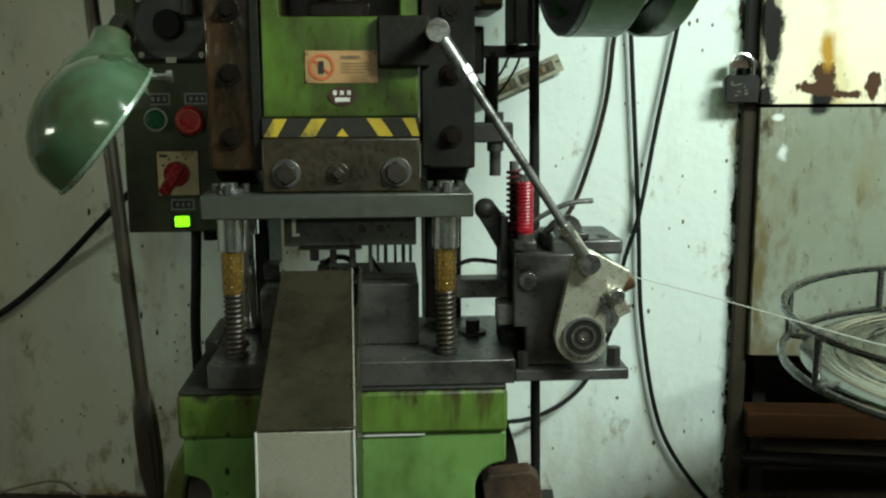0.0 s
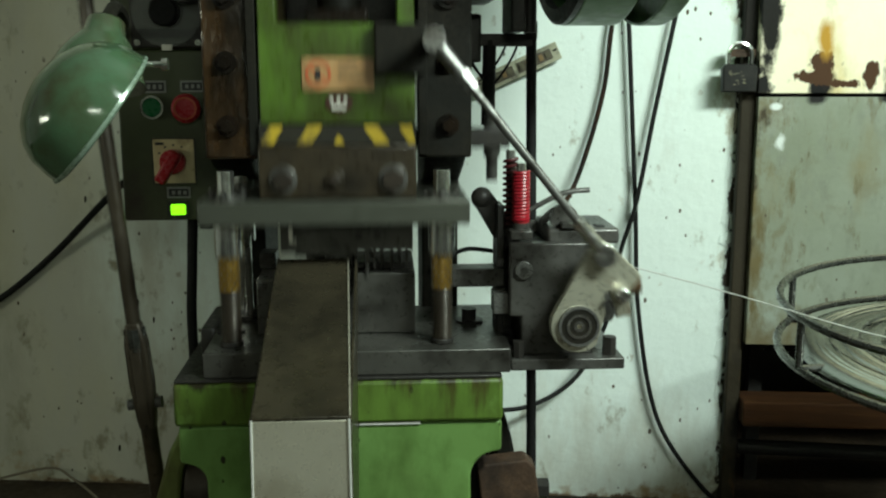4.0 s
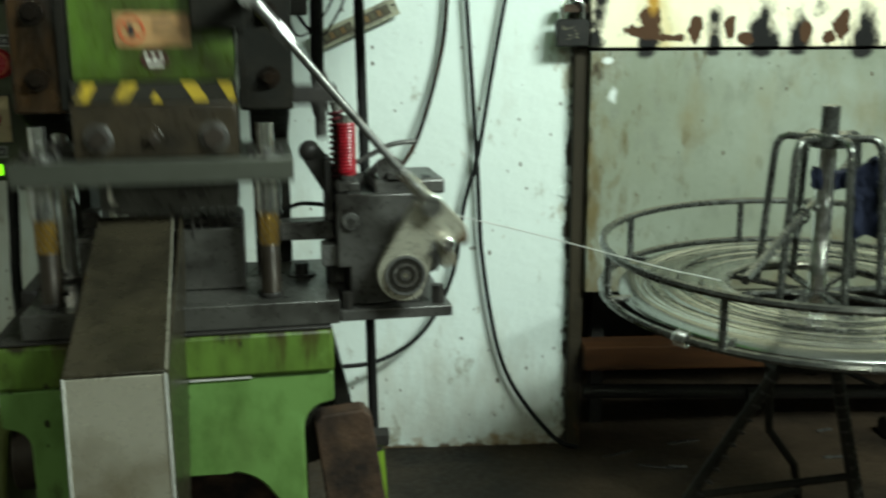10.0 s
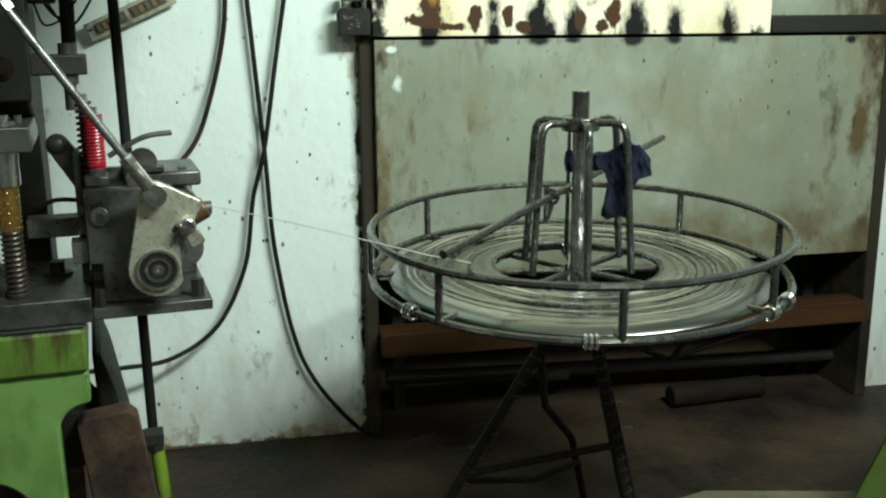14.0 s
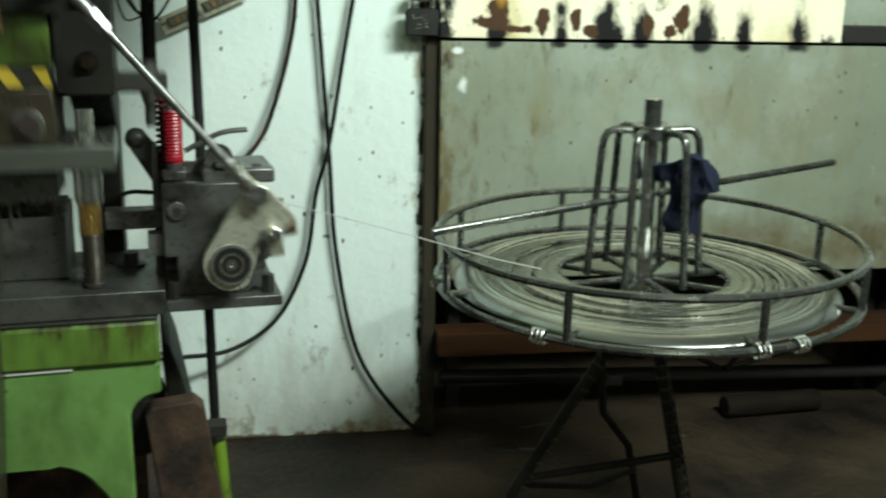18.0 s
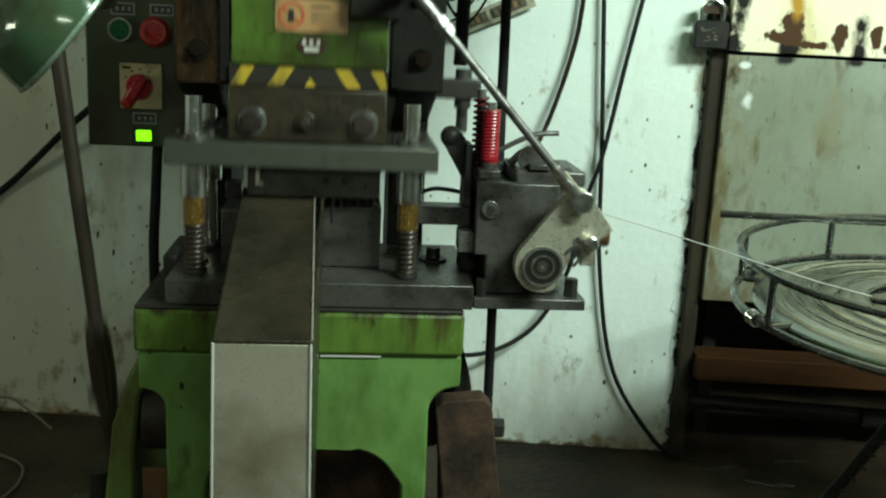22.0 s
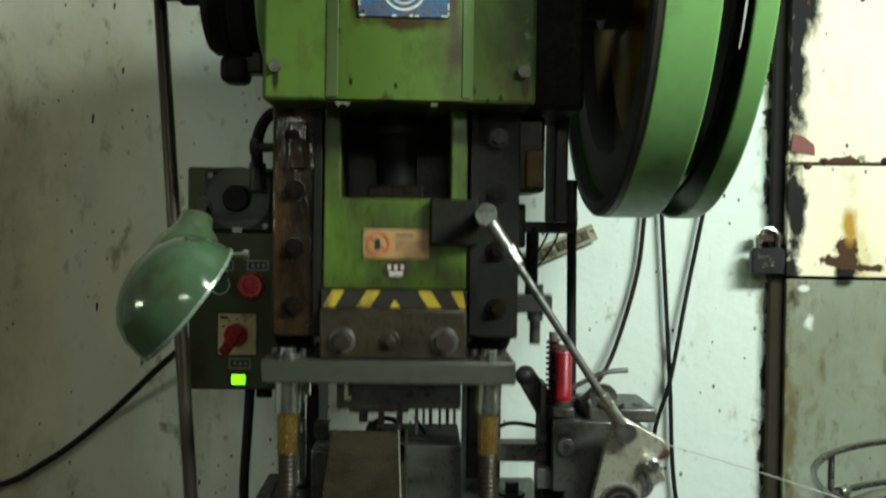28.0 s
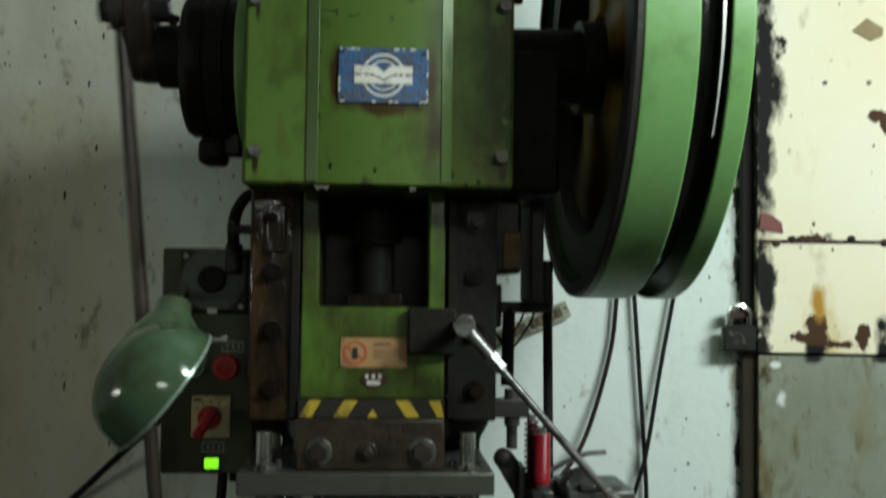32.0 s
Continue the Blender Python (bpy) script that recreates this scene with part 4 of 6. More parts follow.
        prism(bm, [(0.26, 0.30), (0.45, 0.30), (0.45, 1.30), (0.08, 1.30), (0.08, 0.86), (0.12, 0.84), (0.24, 0.80), (0.26, 0.72)], a, c, "x")
        part(name, bm, OIL_BLACK, press, "greasy dark cast cheek", 0.004)
    # guide gibs at the front of the cheeks
    for s, a, c in ((-1, -0.174, -0.101), (1, 0.117, 0.190)):
        part("guide_gib", boxes(((a, 0.055, 0.855), (c, 0.085, 1.195))), GREASE_BROWN if s < 0 else OIL_BLACK, press, "greasy brown guide gib", 0.004)
        part("gib_strip", boxes(((c - 0.012 if s < 0 else a, 0.049, 0.86), (c if s < 0 else a + 0.012, 0.056, 1.19))), OIL_BLACK, press, "", 0.001)
        for z in (0.90, 0.985, 1.07, 1.15):
            u = (a + c) / 2 + 0.004 * s
            part("gib_bolt", rods(((u, 0.040, z), (u, 0.056, z), 0.009), seg=6), GREASE, press)
            part("washer", rods(((u, 0.051, z), (u, 0.0555, z), 0.015)), GREASE, press)
    part("wiper_felt", boxes(((-0.150, 0.045, 1.10), (-0.122, 0.052, 1.17))), GREASE_BROWN, press, "brown oily felt pad", 0.003)
    part("back_web", boxes(((-0.122, 0.30, 1.0), (0.128, 0.34, 1.30))), BLACK_IRON, press, "oil-black web between the cheeks")


press_frame()


def press_head():
    f = -0.04
    bm = bmesh.new()
    prism(bm, [(-0.176, 1.190), (0.200, 1.190), (0.200, 1.522)] + arc(0.172, 1.524, 0.028, 0, 90, 6) + arc(-0.148, 1.524, 0.028, 90, 180, 6) + [(-0.176, 1.522)], f, 0.30)
    part("cover", bm, COVER, press, "green sheet cover, oil-streaked, with rounded top corners", 0.006)
    bm = bmesh.new()
    prism(bm, [(-0.088, f + 0.001), (-0.088, f - 0.0005), (-0.071, f - 0.010), (0.097, f - 0.010), (0.113, f - 0.0005), (0.113, f + 0.001)], 1.192, 1.490, "z")
    part("raised_panel", bm, COVER, press, "raised middle of the cover between two folds", 0.002)
    # thin strips carry the painted highlight of each fold
    for u0, v0, u1, v1 in ((-0.0875, f - 0.0012, -0.0715, f - 0.0106), (0.0975, f - 0.0106, 0.1125, f - 0.0012)):
        d = Vector((u1 - u0, v1 - v0, 0))
        nrm = Vector((d.y, -d.x, 0)).normalized() * 0.0012
        bm = bmesh.new()
        prism(bm, [(u0, v0), (u1, v1), (u1 + nrm.x, v1 + nrm.y), (u0 + nrm.x, v0 + nrm.y)], 1.196, 1.488, "z")
        part("fold_strip", bm, FOLD_HIGHLIGHT if u0 > 0 else FOLD_SHEEN, press, "folded rib with its highlight painted pale", 0.0005)
    # faded pencil marks along the top of the cover
    random.seed(9)
    for row, (z, fv, marks) in enumerate(((1.516, f - 0.0006, ((-0.082, 0.012, 0.016), (-0.046, 0.008, 0.012), (-0.036, 0.010, 0.014), (-0.022, 0.012, 0.014), (0.004, 0.014, 0.012), (0.016, 0.012, 0.016), (0.030, 0.012, 0.014), (0.040, 0.008, 0.016), (0.066, 0.012, 0.018), (0.078, 0.014, 0.016), (0.090, 0.010, 0.018), (0.082, 0.012, 0.012))),
                               (1.452, f - 0.0104, ((0.055, 0.006, 0.012), (0.066, 0.006, 0.012), (0.060, 0.005, 0.010))),
                               (1.428, f - 0.0104, ((-0.058, 0.020, 0.010), (-0.048, 0.006, 0.016), (-0.020, 0.022, 0.008), (0.028, 0.010, 0.006))))):
        for u, w, h in marks:
            zz = z + random.uniform(-0.004, 0.004)
            pts = [(u + w * q / 4 - w / 2 + random.uniform(-0.002, 0.002), fv, zz + h * (random.random() - 0.5)) for q in range(6 if row == 0 else 4)]
            part("scribble", tubes((pts, 0.0008), seg=4), BROWN_IRON, press)
    for u in (-0.137, 0.147):
        part("oil_cap", rods(((u, 0.06, 1.552), (u, 0.06, 1.596), 0.016)), BRIGHT, press, "bright capped oil filler")
        part("cap_rim", rods(((u, 0.06, 1.592), (u, 0.06, 1.601), 0.019)), BRIGHT, press)
    for u, z in ((-0.158, 1.236), (-0.160, 1.447), (0.187, 1.447), (0.183, 1.234)):
        part("cover_bolt", rods(((u, f - 0.009, z), (u, f + 0.002, z), 0.0085), seg=12), STEEL if u < 0 else CLAMP, press)
    for u, w in ((-0.066, 0.011), (0.060, 0.005)):
        bm = bmesh.new()
        prism(bm, [(u - w, 1.1905), (u + w, 1.1905), (u + w * 0.7, 1.184), (u, 1.187), (u - w * 0.6, 1.1835)], f + 0.003, f + 0.004)
        part("tape_scrap", bm, WHITE_INK, press, "torn white tape scrap")
    # blue plate with a white device
    pu, pz, y = 0.017, 1.342, f - 0.0105
    plate = part("badge", boxes(((pu - 0.062, y - 0.0035, pz - 0.038), (pu + 0.062, y, pz + 0.038))), BLUE_PLATE, press, "blue enamel badge with a white device", 0.001)
    bm = bmesh.new()
    lathe(bm, [(0.027, -0.0006), (0.030, -0.0006), (0.030, 0.0006), (0.027, 0.0006)], pose(pu, y - 0.0045, pz, 90), 32, True)
    part("badge_ring", bm, WHITE_INK, plate)
    bm = bmesh.new()
    lathe(bm, [(0.019, -0.0006), (0.021, -0.0006), (0.021, 0.0006), (0.019, 0.0006)], pose(pu, y - 0.0045, pz, 90), 32, True)
    part("badge_ring", bm, WHITE_INK, plate)
    bm = bmesh.new()
    prism(bm, [(pu - 0.040, pz + 0.013), (pu - 0.010, pz + 0.013), (pu, pz + 0.004), (pu + 0.010, pz + 0.013), (pu + 0.040, pz + 0.013), (pu + 0.040, pz + 0.002), (pu + 0.014, pz + 0.002), (pu, pz - 0.006), (pu - 0.014, pz + 0.002), (pu - 0.040, pz + 0.002)], y - 0.0062, y - 0.0052)
    part("badge_band", bm, WHITE_INK, plate)
    bm = bmesh.new()
    prism(bm, [(pu - 0.040, pz - 0.001), (pu - 0.012, pz - 0.001), (pu, pz - 0.009), (pu + 0.012, pz - 0.001), (pu + 0.040, pz - 0.001), (pu + 0.040, pz - 0.012), (pu - 0.040, pz - 0.012)], y - 0.0062, y - 0.0052)
    part("badge_band", bm, WHITE_INK, plate)
    for du in (-0.056, 0.056):
        for dz in (-0.032, 0.032):
            part("badge_rivet", rods(((pu + du, y - 0.006, pz + dz), (pu + du, y - 0.003, pz + dz), 0.003), seg=8), CLAMP, plate)
    random.seed(31)
    for k in range(26):
        e = k % 4
        s = random.uniform(-1, 1)
        cu, cz = (pu + 0.060 * s, pz + (0.0365 if e == 0 else -0.0365)) if e < 2 else (pu + (0.0605 if e == 2 else -0.0605), pz + 0.036 * s)
        w, h = (random.uniform(0.001, 0.004), 0.0012) if e < 2 else (0.0012, random.uniform(0.001, 0.004))
        part("enamel_chip", boxes(((cu - w, y - 0.0042, cz - h), (cu + w, y - 0.0033, cz + h))), WHITE_INK, plate)
    # brake drum at the crank's free end
    ax = lambda u, r, n: ((u, AXIS_V, AXIS_Z), (u + n, AXIS_V, AXIS_Z), r)  # noqa: E731
    bx = lambda u, r, n: ((u, AXIS_V, AXIS_Z - 0.015), (u + n, AXIS_V, AXIS_Z - 0.015), r)  # noqa: E731
    part("bearing_flange", rods(bx(-0.203, 0.128, 0.026), seg=48), GREEN_CLEAN, press, "glossy green bearing flange", 0.004)
    part("brake_drum", rods(bx(-0.256, 0.108, 0.053), seg=48), OIL_BLACK, press, "oil-black brake drum", 0.003)
    part("brake_band", rods(bx(-0.247, 0.119, 0.026), seg=48), OIL_BLACK, press, "oil-black brake band", 0.002)
    bm = bmesh.new()
    lathe(bm, [(0.04, -0.002), (0.106, -0.002), (0.112, 0.006), (0.112, 0.030), (0.04, 0.030)], pose(-0.286, AXIS_V, AXIS_Z - 0.015, 0, 90), 48)
    part("brake_disc", bm, OIL_BLACK, press, "oil-black brake disc")
    part("brake_hub_ring", rods(bx(-0.282, 0.112, 0.030), seg=48), RUBBED, press, "oil-black brake ring with rubbed green paint", 0.006)
    part("shaft_collar", rods(ax(-0.335, 0.050, 0.05), seg=32), OIL_BLACK, press, "", 0.002)
    part("brake_lug", boxes(((-0.270, AXIS_V - 0.03, 1.240), (-0.228, AXIS_V + 0.03, 1.282))), OIL_BLACK, press, "oil-black brake lug", 0.010)
    part("brake_lug", boxes(((-0.235, AXIS_V - 0.02, 1.255), (-0.205, AXIS_V + 0.02, 1.29))), BLACK_IRON, press, "", 0.004)
    part("grease_cup", rods(((-0.318, AXIS_V, 1.44), (-0.318, AXIS_V, 1.475), 0.006), ((-0.318, AXIS_V, 1.468), (-0.318, AXIS_V, 1.478), 0.010)), BLACK_IRON, press)
    part("shaft_boss", rods(((0.2, AXIS_V, AXIS_Z), (0.33, AXIS_V, AXIS_Z), 0.06), seg=32), OIL_BLACK, press, "oil-black bearing boss")
    part("clutch_box", boxes(((0.2005, 0.06, 1.195), (0.285, 0.30, 1.410))), OIL_BLACK, press, "oil-black clutch housing", 0.008)
    part("hose", tubes((smooth_path([(-0.17, 0.2, 1.20), (-0.20, 0.2, 1.195), (-0.222, 0.22, 1.16), (-0.225, 0.24, 1.10)]), 0.010)), BLACK, press, "short black hose")
    part("hose_end", rods(((-0.225, 0.24, 1.075), (-0.225, 0.24, 1.12), 0.014), seg=12), BLACK_IRON, press)
    part("side_knob", rods(((-0.205, 0.09, 1.135), (-0.175, 0.09, 1.135), 0.007), ((-0.212, 0.09, 1.135), (-0.203, 0.09, 1.135), 0.012)), BLACK_IRON, press)


press_head()


def flywheel_guard():
    u0, u1, r = 0.338, 0.479, 0.391
    s0, s1 = 0.409, 0.449
    n = 120
    bm = bmesh.new()
    us = [u0, u0 + 0.003, s0 - 0.003, s0, s1, s1 + 0.003, u1 - 0.003, u1]
    rings = []
    for k in range(n):
        a = 2 * math.pi * k / n
        rings.append([bm.verts.new((u, AXIS_V - r * math.cos(a), GUARD_Z + r * math.sin(a))) for u in us])
    for k in range(n):
        deg = (360.0 * (k + 0.5) / n + 180) % 360 - 180
        p, q = rings[k], rings[(k + 1) % n]
        for j in range(7):
            if j == 3 and -125 < deg < 3:
                continue
            bm.faces.new((p[j], p[j + 1], q[j + 1], q[j]))
    bmesh.ops.recalc_face_normals(bm, faces=bm.faces[:])
    part("guard_shell", bm, GREEN_CLEAN, press, "glossy green flywheel guard with a long slot", thick=0.004)
    bm = bmesh.new()
    lathe(bm, [(0.05, 0), (r - 0.004, 0), (r - 0.004, 0.004), (0.05, 0.004)], pose(u1 - 0.008, AXIS_V, GUARD_Z, 0, 90), 60)
    part("guard_back", bm, GREEN_CLEAN, press, "green guard end plate")
    bm = bmesh.new()
    lathe(bm, [(r - 0.024, 0), (r - 0.006, 0), (r - 0.001, 0.004), (r - 0.001, 0.013), (r - 0.024, 0.013)], pose(u0 - 0.0125, AXIS_V, GUARD_Z, 0, 90), 90, True)
    part("guard_lip", bm, BLACK_IRON, press, "dark rolled guard lip")
    bm = bmesh.new()
    lathe(bm, [(0.345, 0.0), (0.360, 0.0), (0.363, 0.003), (0.363, 0.016), (0.3625, 0.020), (0.361, 0.024), (0.3585, 0.0275), (0.355, 0.030), (0.350, 0.0315), (0.345, 0.0315)], pose(0.413, AXIS_V, GUARD_Z, 0, 90), 90, True)
    part("drive_belt", bm, BELT, press, "shiny black drive belt seen through the slot")
    # added tapering pale strip, standing in for the belt's highlight
    bm = bmesh.new()
    last = None
    for k in range(17):
        a = math.radians(3 - 31 * k / 16)
        w = 0.0046 - 0.0028 * k / 16
        run = [bm.verts.new((u, AXIS_V - q * math.cos(a), GUARD_Z + q * math.sin(a))) for u, q in ((0.4385, 0.385), (0.4385 + w, 0.385), (0.4385 + w, 0.382), (0.4385, 0.382))]
        if last:
            for j in range(4):
                bm.faces.new((last[j], last[(j + 1) % 4], run[(j + 1) % 4], run[j]))
        else:
            bm.faces.new(run)
        last = run
    bm.faces.new(last[::-1])
    bmesh.ops.recalc_face_normals(bm, faces=bm.faces[:])
    part("liner_strip", bm, FEED_WIRE, press, "pale added strip for the highlight on the belt's edge")
    part("guard_stay", rods(((0.222, 0.11, 1.567), (0.345, 0.11, 1.567), 0.007), ((0.254, 0.11, 1.567), (0.30, 0.11, 1.567), 0.011), ((0.266, 0.11, 1.567), (0.266, 0.11, 1.602), 0.005), ((0.266, 0.11, 1.596), (0.266, 0.11, 1.606), 0.011)), BLACK_IRON, press)
    part("clutch_housing", boxes(((0.1905, 0.14, 1.075), (0.238, 0.32, 1.194))), BLACK_IRON, press, "oil-black lower clutch housing", 0.006)
    part("brown_plate", boxes(((0.208, 0.128, 1.083), (0.236, 0.136, 1.140))), BOARD, press, "tan board on the clutch", 0.002)
    part("housing_rib", boxes(((0.262, 0.20, 1.03), (0.284, 0.32, 1.20))), BLACK_IRON, press, "", 0.003)
    part("spring_tube", rods(((0.296, 0.24, 1.03), (0.296, 0.24, 1.10), 0.010), seg=12), BLACK_IRON, press)
    part("conduit", tubes((smooth_path([(0.225, 0.12, 1.50), (0.223, 0.12, 1.62), (0.222, 0.13, 1.9), (0.222, 0.14, 2.3)]), 0.009)), BROWN_CABLE, press, "brown-stained conduit")


flywheel_guard()

# flywheel, turning inside the guard
flywheel = part("flywheel", bmesh.new(), BLACK_IRON, press, "dark iron flywheel with dirty yellow spokes", at=pose(0.35, AXIS_V, AXIS_Z, 0, 90))


def fill_flywheel():
    bm = bmesh.new()
    lathe(bm, [(0.275, -0.008), (0.336, -0.008), (0.340, 0.0), (0.340, 0.055), (0.270, 0.055)], None, 60, True)
    bm.to_mesh(flywheel.data)
    for f in flywheel.data.polygons:
        f.use_smooth = True
    flywheel.data.set_sharp_from_angle(angle=radians(38))
    part("hub", rods(((0, 0, -0.02), (0, 0, 0.09), 0.075), seg=32), BLACK_IRON, flywheel)
    bm = bmesh.new()
    lathe(bm, [(0.07, 0.045), (0.265, 0.045), (0.265, 0.06), (0.07, 0.06)], None, 48, True)
    part("web_plate", bm, ORANGE_SPOKE, flywheel, "dirty yellow web plate")
    for k in range(5):
        a = 72 * k + 10
        bm = bmesh.new()
        span(bm, (0.08, -0.028, 0.012), (0.262, 0.028, 0.044))
        part("spoke", bm, ORANGE_SPOKE, flywheel, "dirty yellow spoke", 0.006, at=pose(0, 0, 0, 0, 0, a))


fill_flywheel()

# crank arm and its long connecting rod at the free end of the shaft
PIN_R, ARM_U = 0.075, -0.352
crank = part("crank_arm", rods(((0, 0, -0.010), (0, 0, 0.030), 0.043), seg=28), BROWN_IRON, press, "oil-black crank arm on the shaft end", 0.003, at=pose(ARM_U, AXIS_V, AXIS_Z, 0, 90))


def fill_crank():
    bm = bmesh.new()
    prism(bm, arc(0, 0, 0.041, 180, 0, 10) + arc(0, -PIN_R, 0.036, 0, -180, 10), -0.026, 0.012, "z")
    part("web", bm, BROWN_IRON, crank, "grimy brown crank web", bevel=0.004)
    part("shaft_stub", rods(((0, 0, 0.0), (0, 0, 0.058), 0.040), seg=28), OIL_BLACK, crank)
    part("crank_pin", rods(((0, -PIN_R, -0.066), (0, -PIN_R, 0.036), 0.013), ((0, -PIN_R, -0.068), (0, -PIN_R, -0.05), 0.021), ((0, -PIN_R, 0.012), (0, -PIN_R, 0.034), 0.019)), BLACK_IRON, crank)


fill_crank()
CONROD = 1.02
conrod = part("connecting_rod", rods(((0, 0, -0.03), (0, 0, -0.91), 0.0108), seg=14), ROD_GREY, press, "long grimy steel connecting rod", at=pose(-0.390, AXIS_V, AXIS_Z))


def fill_conrod():
    bm = bmesh.new()
    rod(bm, (-0.016, 0, 0), (0.016, 0, 0), 0.032, seg=24)
    part("big_end", bm, BLACK_IRON, conrod, bevel=0.002)
    part("lock_nut", rods(((0, 0, -0.935), (0, 0, -0.90), 0.017), seg=6), TUBE, conrod)
    bm = bmesh.new()
    prism(bm, [(-0.011, -0.890), (0.011, -0.890), (0.017, -0.925), (0.018, -0.985), (0.014, -1.045), (0.011, -1.06), (-0.011, -1.06), (-0.014, -1.045), (-0.018, -0.985), (-0.017, -0.925)], -0.012, 0.012)
    part("fork", bm, ROD_GREY, conrod, "grimy forged fork end", 0.004)
    part("fork_pin", rods(((-0.026, 0, -CONROD), (0.026, 0, -CONROD), 0.009), seg=12), DARK_STEEL, conrod)
    part("knuckle", boxes(((-0.009, -0.0145, -1.050), (0.007, -0.0125, -0.930))), ROD_GREY, conrod, "grimy key plate on the fork", 0.001)
    part("plunger", rods(((0, 0, -1.03), (0, 0, -1.20), 0.0125), seg=14), CLAMP, conrod)


fill_conrod()

# slide with its stickers, clamp block and striker bar, at bottom dead centre
slide = part("slide", bmesh.new(), GREEN_RAM, press, "oily green press slide", 0.003, at=pose(0, 0, 0))


def fill_slide():
    bm = bmesh.new()
    out = [(-0.098, 0.878), (0.112, 0.878), (0.112, 1.26), (0.088, 1.26), (0.088, 1.012), (-0.073, 1.012), (-0.073, 1.26), (-0.098, 1.26)]
    prism(bm, out, 0.05, 0.22)
    bm.to_mesh(slide.data)
    v = 0.0495
    part("pitman_cap", boxes(((-0.035, 0.06, 1.01), (0.05, 0.16, 1.032))), GREASE, slide, "oily brown cap", 0.004)
    part("pitman_screw", rods(((0.008, 0.13, 1.02), (0.008, 0.13, 1.30), 0.030)), OIL_BLACK, slide, "oil-black adjusting screw")
    part("lock_ring", rods(((0.008, 0.13, 1.11), (0.008, 0.13, 1.14), 0.042), seg=24), OIL_BLACK, slide)
    st = part("warning_sticker", boxes(((-0.040, v - 0.0012, 0.924), (0.057, v, 0.967))), STICKER, slide, "oil-soaked orange warning sticker")
    bm = bmesh.new()
    lathe(bm, [(0.014, -0.0004), (0.0175, -0.0004), (0.0175, 0.0004), (0.014, 0.0004)], pose(-0.018, v - 0.002, 0.9455, 90), 28, True)
    part("prohibition_ring", bm, STICKER_RED, st)
    bm = bmesh.new()
    box(bm, (0, 0, 0), (0.030, 0.0008, 0.003), pose(-0.018, v - 0.002, 0.9455, 0, 40))
    part("prohibition_bar", bm, STICKER_RED, st)
    bm = bmesh.new()
    span(bm, (-0.022, v - 0.0028, 0.937), (-0.015, v - 0.002, 0.953))
    part("pictogram", bm, INK, st)
    for z, h, u1 in ((0.958, 0.0022, 0.034), (0.950, 0.0010, 0.048), (0.946, 0.0010, 0.046), (0.942, 0.0010, 0.050), (0.938, 0.0010, 0.040)):
        part("print_bar", boxes(((0.008, v - 0.002, z - h), (u1, v - 0.0014, z + h))), BOARD, st)
    for u, z in ((-0.037, 0.927), (-0.037, 0.964), (0.054, 0.927), (0.054, 0.964)):
        part("sticker_rivet", rods(((u, v - 0.003, z), (u, v - 0.001, z), 0.0022), seg=8), BOARD, st)
    bm = bmesh.new()
    lathe(bm, [(0.0, -0.0006), (0.0165, -0.0006), (0.0165, 0.0006), (0.0, 0.0006)], pose(0.009, v - 0.0008, 0.907, 90) @ Matrix.Diagonal((1.15, 0.78, 1, 1)), 28)
    oval = part("oval_badge", bm, mat("dark_red_badge", (0.05, 0.015, 0.01), 0.4), slide, "dark oval badge with pale marks")
    part("badge_mark", boxes(((-0.001, v - 0.0028, 0.899), (0.019, v - 0.0016, 0.9045))), WHITE_INK, oval)
    for u in (-0.001, 0.0085, 0.018):
        part("badge_mark", boxes(((u - 0.0025, v - 0.0028, 0.908), (u + 0.0025, v - 0.0016, 0.914))), WHITE_INK, oval)
    # striped band
    band = part("hazard_band", boxes(((-0.100, v - 0.006, 0.851), (0.113, v + 0.02, 0.8775))), TAPE_BLACK, slide, "black and yellow hazard band", 0.001)
    z0, z1, y = 0.8525, 0.8765, v - 0.0068
    for k, u in enumerate((-0.098, -0.049, 0.041, 0.089)):
        s = 1 if u < 0 else -1
        w, d = (0.020, 0.016) if k in (1, 2) else (0.018, 0.014)
        bm = bmesh.new()
        lo = u if s > 0 else u + d
        hi = u + d if s > 0 else u
        prism(bm, [(max(lo, -0.0995), z0), (min(lo + w, 0.1125), z0), (min(hi + w, 0.1125), z1), (max(hi, -0.0995), z1)], y, y + 0.0009)
        part("yellow_stripe", bm, YELLOW, band)
    bm = bmesh.new()
    prism(bm, [(0.0, z0), (0.016, z0), (0.008, z0 + 0.011)], y, y + 0.0009)
    part("yellow_stripe", bm, YELLOW, band)
    clamp = part("clamp_block", boxes(((-0.101, 0.035, 0.777), (0.113, 0.20, 0.8505))), CLAMP, slide, "brown oiled clamp block with three bolts", 0.003)
    for u, r in ((-0.068, 0.015), (0.002, 0.010), (0.081, 0.016)):
        bm = bmesh.new()
        rod(bm, (u, 0.022, 0.804), (u, 0.036, 0.804), r, seg=6 if r > 0.012 else 4)
        part("clamp_bolt", bm, BROWN_IRON, clamp, "oily black bolt head", bevel=0.002)
        part("washer", rods(((u, 0.031, 0.804), (u, 0.0355, 0.804), r + 0.0045), seg=24), DARK_STEEL if r > 0.012 else CLAMP, clamp, "", 0.0015)
    arm = part("feed_bracket", boxes(((0.058, 0.028, 0.945), (0.128, 0.052, 1.012))), OIL_BLACK, slide, "oil-black bracket for the feed rod", 0.003)
    part("bracket_stud", rods(((0.134, -0.035, 0.989), (0.134, 0.04, 0.989), 0.012), ((0.134, -0.042, 0.989), (0.134, -0.03, 0.989), 0.0145)), STEEL, arm, "steel stud")
